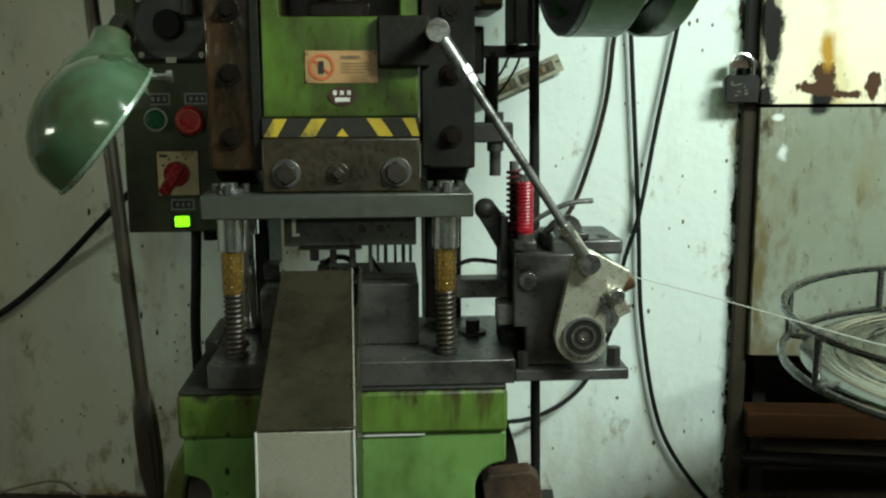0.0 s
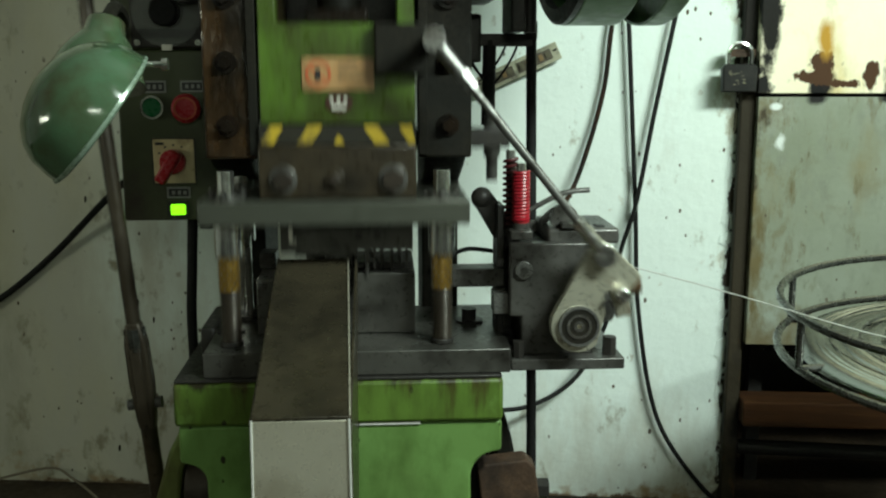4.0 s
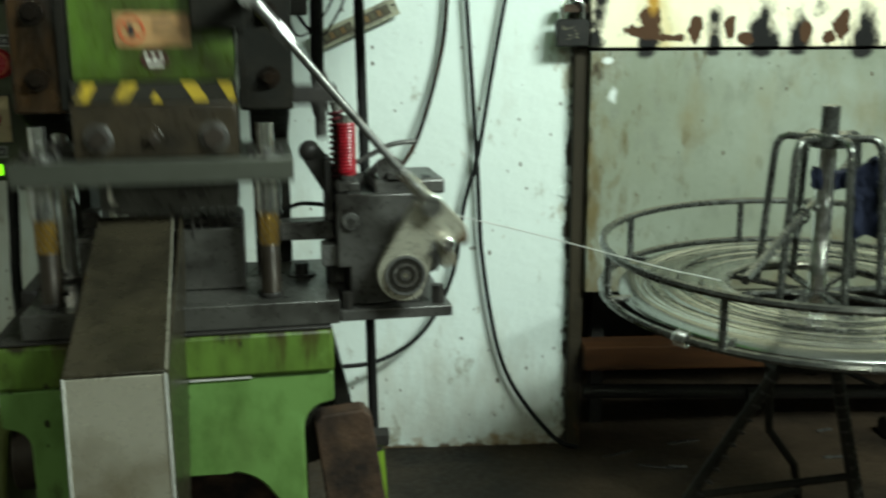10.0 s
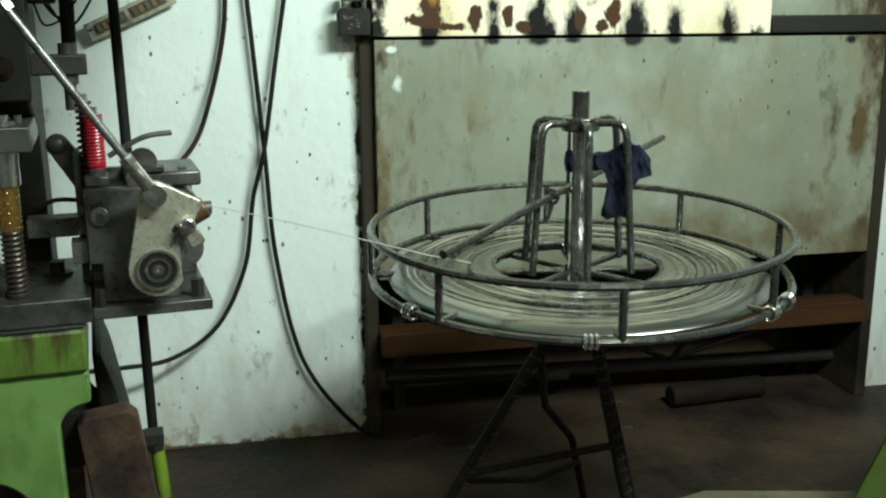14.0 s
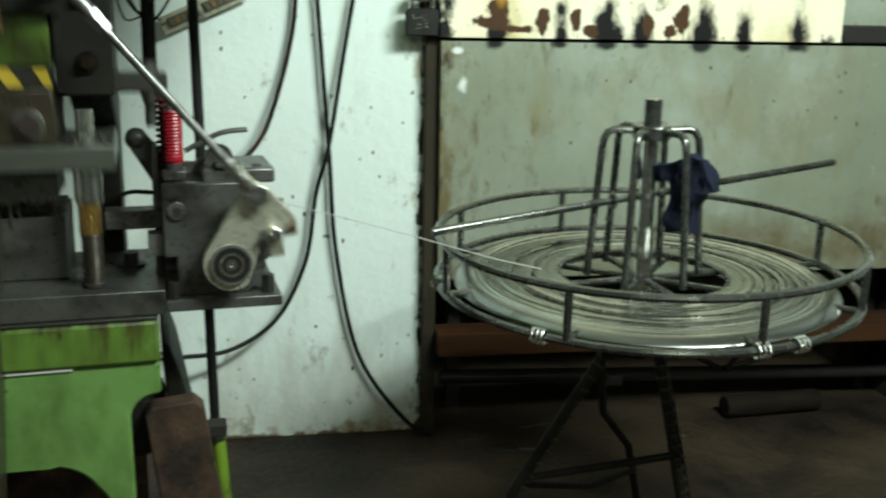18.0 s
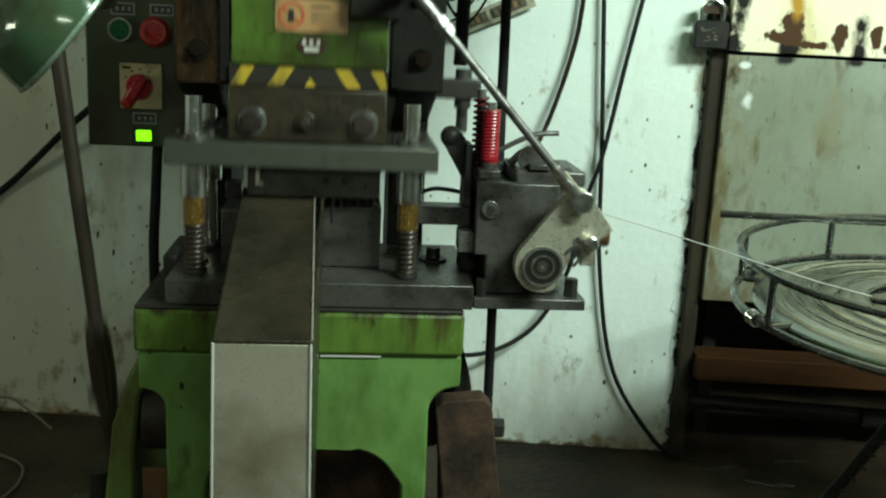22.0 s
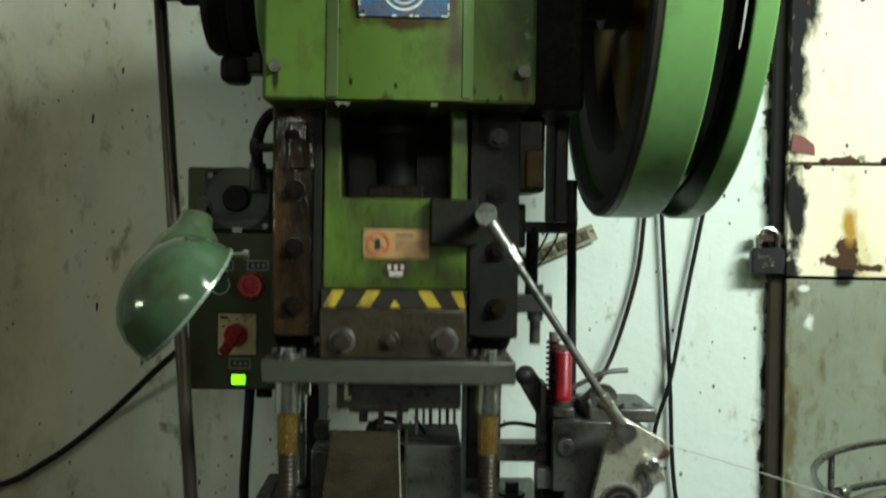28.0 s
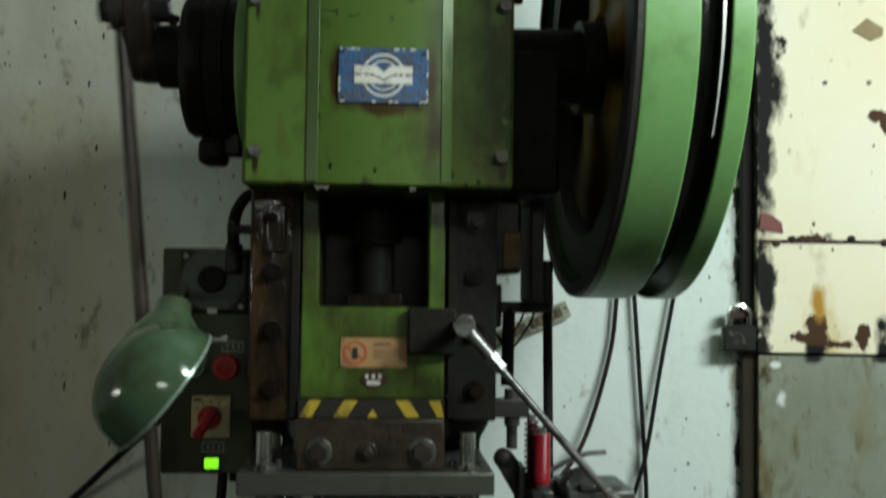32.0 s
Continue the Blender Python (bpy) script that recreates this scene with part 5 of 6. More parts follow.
    bar = part("striker_bar", boxes(((0.113, 0.20, 0.832), (0.262, 0.235, 0.862))), BLACK_IRON, slide, "dark striker bar", 0.003)
    part("striker_bolt", rods(((0.236, 0.218, 0.780), (0.236, 0.218, 0.862), 0.009), ((0.236, 0.218, 0.862), (0.236, 0.218, 0.878), 0.013), ((0.236, 0.218, 0.818), (0.236, 0.218, 0.832), 0.013), seg=12), DARK_STEEL, bar)


fill_slide()
for f in slide.data.polygons:
    f.use_smooth = False


def press_right_side():
    g = thing("valve_linkage", "black rods and brackets beside the press cheek", "linkage", PRESS)
    part("long_rod", rods(((0.307, 0.30, 1.045), (0.318, 0.30, 0.255), 0.0085), seg=12), BLACK, g)
    part("rod_top", boxes(((0.296, 0.29, 1.02), (0.316, 0.31, 1.05))), BLACK_IRON, g, bevel=0.003)
    part("cross_arm", boxes(((0.20, 0.29, 1.010), (0.31, 0.31, 1.030))), BLACK_IRON, g, bevel=0.003)
    part("short_rod", rods(((0.240, 0.30, 1.02), (0.238, 0.30, 0.885), 0.011), seg=12), BLACK, g)
    part("arm_bracket", boxes(((0.186, 0.28, 0.985), (0.225, 0.32, 1.06))), BLACK_IRON, g, bevel=0.004)
    part("wiring", tubes((smooth_path([(0.20, 0.30, 1.0), (0.225, 0.27, 0.965), (0.25, 0.28, 0.985), (0.27, 0.30, 1.02)]), 0.002), (smooth_path([(0.21, 0.31, 0.99), (0.24, 0.29, 0.95), (0.275, 0.30, 0.99), (0.29, 0.30, 1.03)]), 0.002), (smooth_path([(0.19, 0.31, 1.0), (0.205, 0.27, 0.955), (0.23, 0.28, 0.96)]), 0.0018), seg=6), BLACK, g, "thin black wires")
    part("rod_foot", rods(((0.318, 0.30, 0.235), (0.318, 0.30, 0.268), 0.017), seg=6), BLACK_IRON, g)
    part("pedal_rod", rods(((0.322, 0.30, 0.240), (0.338, 0.30, 0.02), 0.012), seg=12), YELLOW_GREEN, g, "yellow-green painted foot-pedal rod")
    h = thing("hand_lever", "dark cranked hand lever with a round end", "lever", PRESS)
    bm = bmesh.new()
    prism(bm, [(0.200, 0.780), (0.226, 0.796), (0.288, 0.712), (0.288, 0.690), (0.262, 0.684), (0.240, 0.712)], 0.130, 0.150)
    part("arm", bm, BLACK_IRON, h, bevel=0.003)
    bm = bmesh.new()
    ball(bm, (0.213, 0.14, 0.787), 0.0165)
    part("round_end", bm, BLACK_IRON, h)


press_right_side()

# ---- die set on the table ----
die = thing("die_set", "grey steel die set with two guide pillars and punches", "die set", PRESS)
Z0 = 0.5578
cages = []


POSTS = ((-0.148, 0.05, 0.840), (0.148, 0.05, 0.840), (-0.148, 0.20, 0.858))


def lower_die():
    part("base_plate", boxes(((-0.183, 0.010, Z0), (0.242, 0.27, 0.593))), DIE_GREY, die, "grey steel die base plate", 0.002)
    part("die_block", boxes(((0.012, 0.10, 0.5935), (0.112, 0.25, 0.684))), DIE_GREY, die, "dark steel lower die block", 0.002)
    part("die_block", boxes(((-0.118, 0.10, 0.5935), (0.010, 0.25, 0.676))), DIE_GREY, die, "dark steel lower die block", 0.002)
    part("stripper", boxes(((-0.03, 0.13, 0.6845), (0.11, 0.22, 0.694))), BLACK_IRON, die, "", 0.001)
    part("stop_block", boxes(((-0.122, 0.18, 0.6765), (-0.098, 0.22, 0.700))), DARK_STEEL, die, "", 0.001)
    for u, v, top in POSTS:
        part("guide_pillar", rods(((u, v, 0.593), (u, v, top), 0.0116), seg=24), BRIGHT, die, "bright ground pillar", 0.001)
        part("pillar_boss", rods(((u, v, 0.5935), (u, v, 0.600), 0.0165), seg=24), BLACK_IRON, die, "", 0.001)
        if v > 0.1:
            continue
        cage = part("ball_cage", rods(((0, 0, 0.660), (0, 0, 0.730), 0.0146), seg=24), BRASS, die, "brass ball cage", 0.001, at=pose(u, v, 0))
        bm = bmesh.new()
        for k in range(9):
            for j in range(10):
                a = 2 * math.pi * (j + 0.5 * (k % 2)) / 10
                bmesh.ops.create_icosphere(bm, subdivisions=1, radius=0.0018, matrix=Matrix.Translation((0.0146 * math.cos(a), 0.0146 * math.sin(a), 0.665 + 0.0068 * k)))
        tagged(part("ball_pattern", bm, BRIGHT, cage), kind="stuff")
        bm = bmesh.new()
        tube(bm, helix((0, 0), 0.0134, 0.566, 0.660, 13), 0.0018, 6)
        part("spring", bm, ROD_GREY, cage, "oily grey coil spring")
        part("spring_sleeve", rods(((0, 0, 0.566), (0, 0, 0.660), 0.0122), seg=20), BROWN_IRON, cage, "oily inner sleeve")
        cages.append((cage, u, v))
    for u, v in ((0.196, 0.16), (-0.160, 0.12)):
        part("clamp_washer", rods(((u, v, 0.593), (u, v, 0.597), 0.021), seg=20), BLACK_IRON, die)
        part("clamp_screw", rods(((u, v, 0.597), (u, v, 0.614), 0.011), seg=14), BLACK_IRON, die)
    part("sensor", boxes(((-0.036, 0.115, 0.694), (-0.020, 0.135, 0.7085)), ((-0.016, 0.118, 0.694), (-0.006, 0.132, 0.704))), OIL_BLACK, die, "small black strip sensor", 0.002)
    part("sensor_clip", rods(((-0.028, 0.125, 0.705), (-0.028, 0.125, 0.716), 0.005), seg=10), BLACK_IRON, die)
    part("sensor_clip", rods(((0.004, 0.125, 0.694), (0.004, 0.125, 0.703), 0.004), seg=10), BLACK_IRON, die)
    part("air_tube", tubes((smooth_path([(-0.03, 0.13, 0.708), (-0.012, 0.13, 0.719), (0.008, 0.135, 0.716), (0.020, 0.14, 0.700), (0.026, 0.14, 0.684)]), 0.004)), BLACK, die, "bent black air tube")
    part("air_tube", tubes((smooth_path([(0.040, 0.14, 0.720), (0.048, 0.14, 0.706), (0.060, 0.14, 0.688)]), 0.003)), BLACK, die, "bent black air tube")
    part("side_clamp", boxes(((-0.205, 0.12, Z0), (-0.1835, 0.26, 0.600))), BLACK_IRON, die, "", 0.004)


lower_die()
upper_die = part("upper_plate", boxes(((-0.183, 0.02, 0.743), (0.185, 0.235, 0.776))), PLATE_STEEL, die, "grey steel upper die plate", 0.002, at=pose(0, 0, 0))


def fill_upper():
    part("punch_block", boxes(((-0.078, 0.07, 0.697), (0.108, 0.20, 0.7425))), DIE_GREY, upper_die, "dark steel punch block", 0.002)
    part("punch_plate", boxes(((-0.060, 0.09, 0.688), (0.030, 0.18, 0.6968))), DARK_STEEL, upper_die, "", 0.001)
    for u, v, w, z in ((0.042, 0.10, 0.0030, 0.655), (0.053, 0.10, 0.0022, 0.668), (0.064, 0.12, 0.0030, 0.662), (0.078, 0.11, 0.0022, 0.660), (0.090, 0.12, 0.0030, 0.664), (0.100, 0.10, 0.0022, 0.668), (0.016, 0.11, 0.0050, 0.660), (-0.012, 0.11, 0.0050, 0.664), (-0.040, 0.12, 0.0070, 0.668)):
        part("punch", rods(((u, v, z), (u, v, 0.697), w), seg=10), DARK_STEEL, upper_die)
    for u, v in ((0.032, 0.068), (0.058, 0.068)):
        part("cap_screw", rods(((u, v - 0.004, 0.722), (u, v + 0.003, 0.722), 0.006), seg=12), BLACK_IRON, upper_die)
    for u, v, _ in POSTS:
        bm = bmesh.new()
        lathe(bm, [(0.0166, 0.697), (0.0185, 0.697), (0.0185, 0.7425), (0.0166, 0.7425)], pose(u, v, 0), 28, True)
        part("guide_bush", bm, BRIGHT, upper_die, "bright guide bush")
        bm = bmesh.new()
        lathe(bm, [(0.0125, 0.7765), (0.0195, 0.7765), (0.0185, 0.782), (0.0125, 0.782)], pose(u, v, 0), 28, True)
        part("bush_collar", bm, DARK_STEEL, upper_die)
        for a in (30, 150, 270):
            x, y = u + 0.0245 * math.cos(radians(a)), v + 0.0245 * math.sin(radians(a))
            part("bush_clamp", rods(((x, y, 0.7765), (x, y, 0.788), 0.005), seg=10), DARK_STEEL, upper_die)
    part("limit_tag", boxes(((-0.0655, 0.060, 0.713), (-0.0605, 0.0675, 0.7425)), ((-0.0605, 0.060, 0.713), (-0.0555, 0.0675, 0.7165))), WHITE_INK, upper_die, "small white angle tag")


fill_upper()

# ---- sheet-metal chute in front ----
chute = thing("chute", "oil-stained sheet-steel chute with a bright worn front", "chute", PRESS)


def fill_chute():
    back, front = 0.10, -0.25
    w0, w1, c0, c1 = -0.086, 0.014, -0.083, 0.026
    z0, z1 = 0.706, 0.594
    bm = bmesh.new()
    vs = [bm.verts.new(p) for p in ((c0, front, z1), (c1, front, z1), (w1, back, z0), (w0, back, z0))]
    lo = [bm.verts.new(p) for p in ((c0, front, z1 - 0.004), (c1, front, z1 - 0.004), (w1, back, z0 - 0.004), (w0, back, z0 - 0.004))]
    bm.faces.new(vs)
    bm.faces.new(lo[::-1])
    for i in range(4):
        bm.faces.new((vs[i - 1], vs[i], lo[i], lo[i - 1])[::-1])
    bmesh.ops.recalc_face_normals(bm, faces=bm.faces[:])
    part("tray_edge", tubes(([(c1 + 0.001, front, z1 + 0.001), (w1 + 0.001, back, z0 + 0.001)], 0.0014), seg=6), SHEET, chute, "bright worn tray edge")
    part("tray", bm, SHEET_OILY, chute, "oil-stained sloping tray", 0.001)
    bm = bmesh.new()
    prism(bm, [(c0, z1 - 0.0045), (c1, z1 - 0.0045), (c1 + 0.003, 0.02), (c0 - 0.006, 0.02)], front, front + 0.004)
    part("front_sheet", bm, SHEET, chute, "worn bright front sheet", 0.001)
    for u, s in ((c0, -1), (c1, 1)):
        part("folded_edge", tubes(([(u, front - 0.001, z1 - 0.003), (u + (0.003 if s > 0 else -0.006), front - 0.001, 0.02)], 0.0015), seg=6), FEED_WIRE, chute, "bright folded edge")
    bm = bmesh.new()
    prism(bm, [(front + 0.004, z1 - 0.005), (front + 0.004, 0.02), (front + 0.02, 0.02), (back, z0 - 0.03), (back, z0 + 0.004), (front + 0.02, z1 + 0.002)], c1 - 0.001, c1 + 0.003, "x")
    part("side_sheet", bm, SHEET_OILY, chute, "", 0.0008)
    bm = bmesh.new()
    prism(bm, [(front + 0.004, z1 - 0.005), (front + 0.004, 0.02), (front + 0.02, 0.02), (back, z0 - 0.03), (back, z0 + 0.002)], c0 - 0.003, c0 + 0.001, "x")
    part("side_sheet", bm, SHEET_OILY, chute, "", 0.0008)


fill_chute()

# ---- wire feeder on its shelf plate ----
feeder = thing("wire_feeder", "steel roller wire feeder with a plated lever", "feeder", PRESS)
PIV = Vector((0.330, -0.012, 0.632))


def fill_feeder():
    part("shelf_plate", boxes(((0.2425, 0.010, Z0 + 0.002), (0.403, 0.25, 0.576))), DARK_STEEL, feeder, "grey steel shelf plate", 0.002)
    bm = bmesh.new()
    prism(bm, [(0.260, 0.5765), (0.360, 0.5765), (0.360, 0.736), (0.243, 0.736), (0.243, 0.632), (0.260, 0.632)], 0.035, 0.055)
    part("side_plate", bm, DARK_STEEL, feeder, "grey steel side plate with a stepped foot", 0.002)
    part("back_plate", boxes(((0.243, 0.17, 0.5765), (0.398, 0.19, 0.746))), DARK_STEEL, feeder, "grey steel side plate", 0.002)
    part("body", boxes(((0.262, 0.0555, 0.5765), (0.352, 0.1695, 0.730))), BLACK_IRON, feeder, "", 0.002)
    part("top_bridge", boxes(((0.30, 0.06, 0.730), (0.402, 0.19, 0.752))), DARK_STEEL, feeder, "grey top bridge", 0.004)
    part("post_block", boxes(((0.246, 0.060, 0.7365), (0.278, 0.104, 0.750))), DARK_STEEL, feeder, "", 0.002)
    part("plate_screw", rods(((0.262, 0.029, 0.699), (0.262, 0.036, 0.699), 0.0125), seg=24), STEEL, feeder, "", 0.001)
    part("screw_socket", rods(((0.262, 0.0275, 0.699), (0.262, 0.0305, 0.699), 0.006), seg=6), DARK_STEEL, feeder)
    for z, r in ((0.640, 0.032), (0.700, 0.030)):
        part("feed_roller", rods(((0.372, 0.06, z), (0.372, 0.165, z), r - 0.004), seg=28), STEEL, feeder)
    part("pivot_shaft", rods((PIV + Vector((0, 0.002, 0)), PIV + Vector((0, 0.05, 0)), 0.016), seg=24), DARK_STEEL, feeder)
    part("guide_beam", boxes(((0.165, 0.09, 0.663), (0.2425, 0.13, 0.690))), DARK_STEEL, feeder, "wire guide beam", 0.002)
    part("guide_block", boxes(((0.222, 0.05, 0.632), (0.2425, 0.09, 0.662))), STEEL, feeder, "", 0.001)
    part("rear_bracket", boxes(((0.232, 0.10, 0.58), (0.2425, 0.16, 0.78))), BLACK_IRON, feeder, "", 0.002)
    part("hex_bolt", rods(((0.385, 0.03, 0.576), (0.385, 0.03, 0.602), 0.010), seg=6), BLACK_IRON, feeder)
    part("hex_bolt", rods(((0.254, 0.022, 0.576), (0.254, 0.022, 0.600), 0.008), seg=6), BLACK_IRON, feeder)
    part("release_arm", tubes((smooth_path([(0.30, 0.12, 0.752), (0.32, 0.11, 0.772), (0.335, 0.10, 0.755)]), 0.006), (smooth_path([(0.28, 0.12, 0.77), (0.33, 0.12, 0.795), (0.37, 0.12, 0.800)]), 0.004)), DARK_STEEL, feeder, "bent release arm")
    part("ratchet", rods(((0.325, 0.075, 0.765), (0.325, 0.085, 0.765), 0.020), seg=14), DARK_STEEL, feeder)
    for u in (0.338, 0.372):
        part("bridge_slot", boxes(((u, 0.075, 0.7518), (u + 0.012, 0.095, 0.7535))), INK, feeder)
    part("bridge_lip", boxes(((0.318, 0.055, 0.7525), (0.352, 0.072, 0.762))), DARK_STEEL, feeder, "", 0.002)
    part("wire_eye", rods(((0.402, 0.10, 0.690), (0.418, 0.10, 0.690), 0.010), seg=16), STEEL, feeder)
    for k, (u, v, z0, z1) in enumerate(((0.252, 0.112, 0.748, 0.848), (0.2635, 0.082, 0.7605, 0.832))):
        sp = part("red_spring", tubes((helix((u, v), 0.0092 if k == 0 else 0.0108, z0, z1, 12 if k == 0 else 15), 0.0026), seg=6), MAROON if k == 0 else RED_SPRING, feeder, "grimy maroon coil spring" if k == 0 else "red coil spring")
        part("spring_core", rods(((u, v, z0 - 0.01), (u, v, z1), 0.0066 if k == 0 else 0.0098)), OIL_BLACK if k == 0 else RED_SPRING, sp)
        part("spring_bolt", rods(((u, v, z1), (u, v, z1 + 0.012), 0.007), seg=10), BRIGHT, sp)
        part("spring_seat", rods(((u, v, z0 - 0.012), (u, v, z0 - 0.002), 0.012), seg=16), DARK_STEEL, sp)


fill_feeder()

# lever, built at its lowest angle, in its own space about the pivot
LEVER_LOW = math.degrees(math.atan2(0.722 - 0.632, 0.379 - 0.330))
PIN_L = 0.1035
lever = part("lever", bmesh.new(), LEVER, feeder, "nickel-plated lever plate, rust-stained", 0.0015, at=Matrix.Translation(PIV))


def fill_lever():
    bm = bmesh.new()
    prism(bm, arc(0, 0, 0.038, -60, -222, 12)[::1] + [(0.032, 0.098)] + arc(0.049, 0.090, 0.017, 150, 40, 5) + [(0.096, 0.052), (0.094, 0.046), (0.072, 0.030), (0.060, 0.018), (0.052, 0.024), (0.050, 0.040), (0.042, 0.036), (0.040, 0.010)], -0.009, 0.009)
    bmesh.ops.recalc_face_normals(bm, faces=bm.faces[:])
    bm.to_mesh(lever.data)
    for f in lever.data.polygons:
        f.use_smooth = False
    for r0, r1, d, m in ((0.0245, 0.028, -0.012, STEEL), (0.0175, 0.0245, -0.0105, OIL_BLACK), (0.0135, 0.0172, -0.012, BRIGHT), (0.0075, 0.0135, -0.0105, OIL_BLACK), (0.0030, 0.0075, -0.0115, BRIGHT)):
        bm = bmesh.new()
        lathe(bm, [(r0, -0.0025), (r1, -0.0025), (r1, 0.0035), (r0, 0.0035)], pose(0, d, 0, 90), 36, True)
        part("bearing_ring", bm, m, lever)
    part("rod_bolt", rods(((0.049, -0.022, 0.090), (0.049, 0.012, 0.090), 0.009), ((0.049, -0.028, 0.090), (0.049, -0.018, 0.090), 0.0125), seg=6), BRIGHT, lever, "bright hex bolt")
    part("stop_bolt", rods(((0.064, -0.03, 0.034), (0.064, 0.0, 0.034), 0.011), seg=14), BRIGHT, lever, "bright round-headed bolt", 0.003)
    part("pawl", boxes(((0.052, -0.012, 0.000), (0.074, 0.010, 0.028))), LEVER, lever, "", 0.003)
    part("pawl_roller", rods(((0.060, 0.020, 0.036), (0.098, 0.020, 0.036), 0.016), seg=20), ROLLER, lever, "oily brown roller", 0.003)
    part("pawl_spring", tubes((smooth_path([(0.036, -0.014, 0.022), (0.046, -0.016, 0.030), (0.050, -0.016, 0.012), (0.042, -0.014, 0.000)]), 0.0022), seg=6), STEEL, lever)


fill_lever()
ROD_TOP = Vector((0.134, -0.034, 0.989))
ROD_LEN = math.hypot(0.379 - 0.134, 0.722 - 0.989)
feed_rod = part("feed_rod", rods(((0, 0, -0.075), (0, 0, -ROD_LEN + 0.05), 0.0058), seg=14), STEEL, feeder, "bright steel feed rod with ball ends", at=Matrix.Translation(ROD_TOP))


def fill_rod():
    bm = bmesh.new()
    rod(bm, (0, 0, -0.012), (0, 0, -0.055), 0.0095, 0.0095, 14)
    rod(bm, (0, -0.007, 0), (0, 0.007, 0), 0.0155, seg=20)
    part("ball_end", bm, STEEL, feed_rod, "steel ball end", 0.001)
    part("lock_nut", rods(((0, 0, -0.055), (0, 0, -0.066), 0.0115), seg=6), STEEL, feed_rod)
    part("lock_nut", rods(((0, 0, -0.068), (0, 0, -0.080), 0.0105), seg=6), STEEL, feed_rod)
    bm = bmesh.new()
    rod(bm, (0, 0, -ROD_LEN + 0.012), (0, 0, -ROD_LEN + 0.05), 0.0095, seg=14)
    rod(bm, (0, -0.007, -ROD_LEN), (0, 0.007, -ROD_LEN), 0.0155, seg=20)
    part("ball_end", bm, BRIGHT, feed_rod, "bright ball end", 0.001)
    part("lock_nut", rods(((0, 0, -ROD_LEN + 0.05), (0, 0, -ROD_LEN + 0.062), 0.0105), seg=6), BRIGHT, feed_rod)


fill_rod()

# ---- control box ----
ctrl = thing("control_box", "dull green control box with push buttons and a selector", "control box", PRESS)


def fill_ctrl():
    v = 0.28
    part("housing", boxes(((-0.346, v, 0.737), (-0.190, v + 0.13, 1.005))), GREEN_BOX, ctrl, "dull green steel housing", 0.003)
    part("top_housing", boxes(((-0.348, v - 0.004, 1.006), (-0.190, v + 0.13, 1.114))), GREEN_BOX, ctrl, "dull green regulator housing", 0.004)
    win = part("window_frame", boxes(((-0.318, v - 0.010, 1.008), (-0.206, v - 0.0045, 1.108))), BLACK_IRON, ctrl, "", 0.004)
    bm = bmesh.new()
    lathe(bm, [(0.0, -0.052), (0.020, -0.051), (0.036, -0.045), (0.046, -0.034), (0.052, -0.016), (0.053, 0.0), (0.0, 0.0)], pose(-0.262, v - 0.011, 1.062, -90) @ Matrix.Diagonal((1, 1, -1, 1)), 32)
    part("dome", bm, CLEAR, win, "cloudy clear plastic dome")
    part("knob", rods(((-0.262, v - 0.038, 1.062), (-0.262, v - 0.011, 1.062), 0.022), seg=24), BLACK, win, "black knob", 0.003)
    for u, z in ((-0.308, 1.016), (-0.216, 1.016), (-0.308, 1.100), (-0.216, 1.100)):
        part("frame_screw", rods(((u, v - 0.0125, z), (u, v - 0.009, z), 0.005), seg=12), BRIGHT, win)
    part("paper_tag", boxes(((-0.271, v - 0.0125, 1.004), (-0.255, v - 0.0105, 1.013))), WHITE_INK, win)
    for u0, u1, z0, z1 in ((-0.307, -0.270, 0.939, 0.958), (-0.248, -0.211, 0.940, 0.958), (-0.277, -0.240, 0.773, 0.791)):
        pl = part("label_plate", boxes(((u0, v - 0.0022, z0), (u1, v - 0.0005, z1))), NAMEPLATE, ctrl, "small grey label plate")
        part("label_field", boxes(((u0 + 0.003, v - 0.003, z0 + 0.003), (u1 - 0.003, v - 0.0018, z1 - 0.003))), INK, pl)
        for k in range(3):
            u = u0 + 0.008 + 0.009 * k
            part("lettering_bar", boxes(((u, v - 0.0036, z0 + 0.006), (u + 0.005, v - 0.0027, z1 - 0.006))), NAMEPLATE, pl)
    b = part("start_button", rods(((-0.292, v - 0.010, 0.917), (-0.292, v, 0.917), 0.0150), seg=28), GREEN_BUTTON, ctrl, "dark green push button", 0.002)
    bm = bmesh.new()
    lathe(bm, [(0.0152, 0), (0.0182, 0), (0.0182, 0.011), (0.0152, 0.011)], pose(-0.292, v, 0.917, 90), 32, True)
    part("bezel", bm, BRIGHT, b, "bright ring")
    bm = bmesh.new()
    lathe(bm, [(0.0, 0.034), (0.018, 0.033), (0.0225, 0.028), (0.0225, 0.021), (0.013, 0.018), (0.013, 0.0), (0.0, 0.0)], pose(-0.236, v, 0.916, 90), 32)
    e = part("emergency_stop", bm, RED, ctrl, "red mushroom stop button")
    bm = bmesh.new()
    lathe(bm, [(0.0150, 0), (0.0175, 0), (0.0175, 0.001), (0.0150, 0.001)], pose(-0.236, v - 0.0336, 0.916, 90), 32, True)
    part("arrow_ring", bm, STICKER_RED, e, "faded ring of arrows")
    s = part("selector_plate", boxes(((-0.295, v - 0.004, 0.797), (-0.231, v - 0.0005, 0.867))), PLATE, ctrl, "cream selector plate", 0.001)
    part("selector_border", boxes(((-0.2965, v - 0.003, 0.7955), (-0.2295, v - 0.0003, 0.8685))), BLACK_IRON, s)
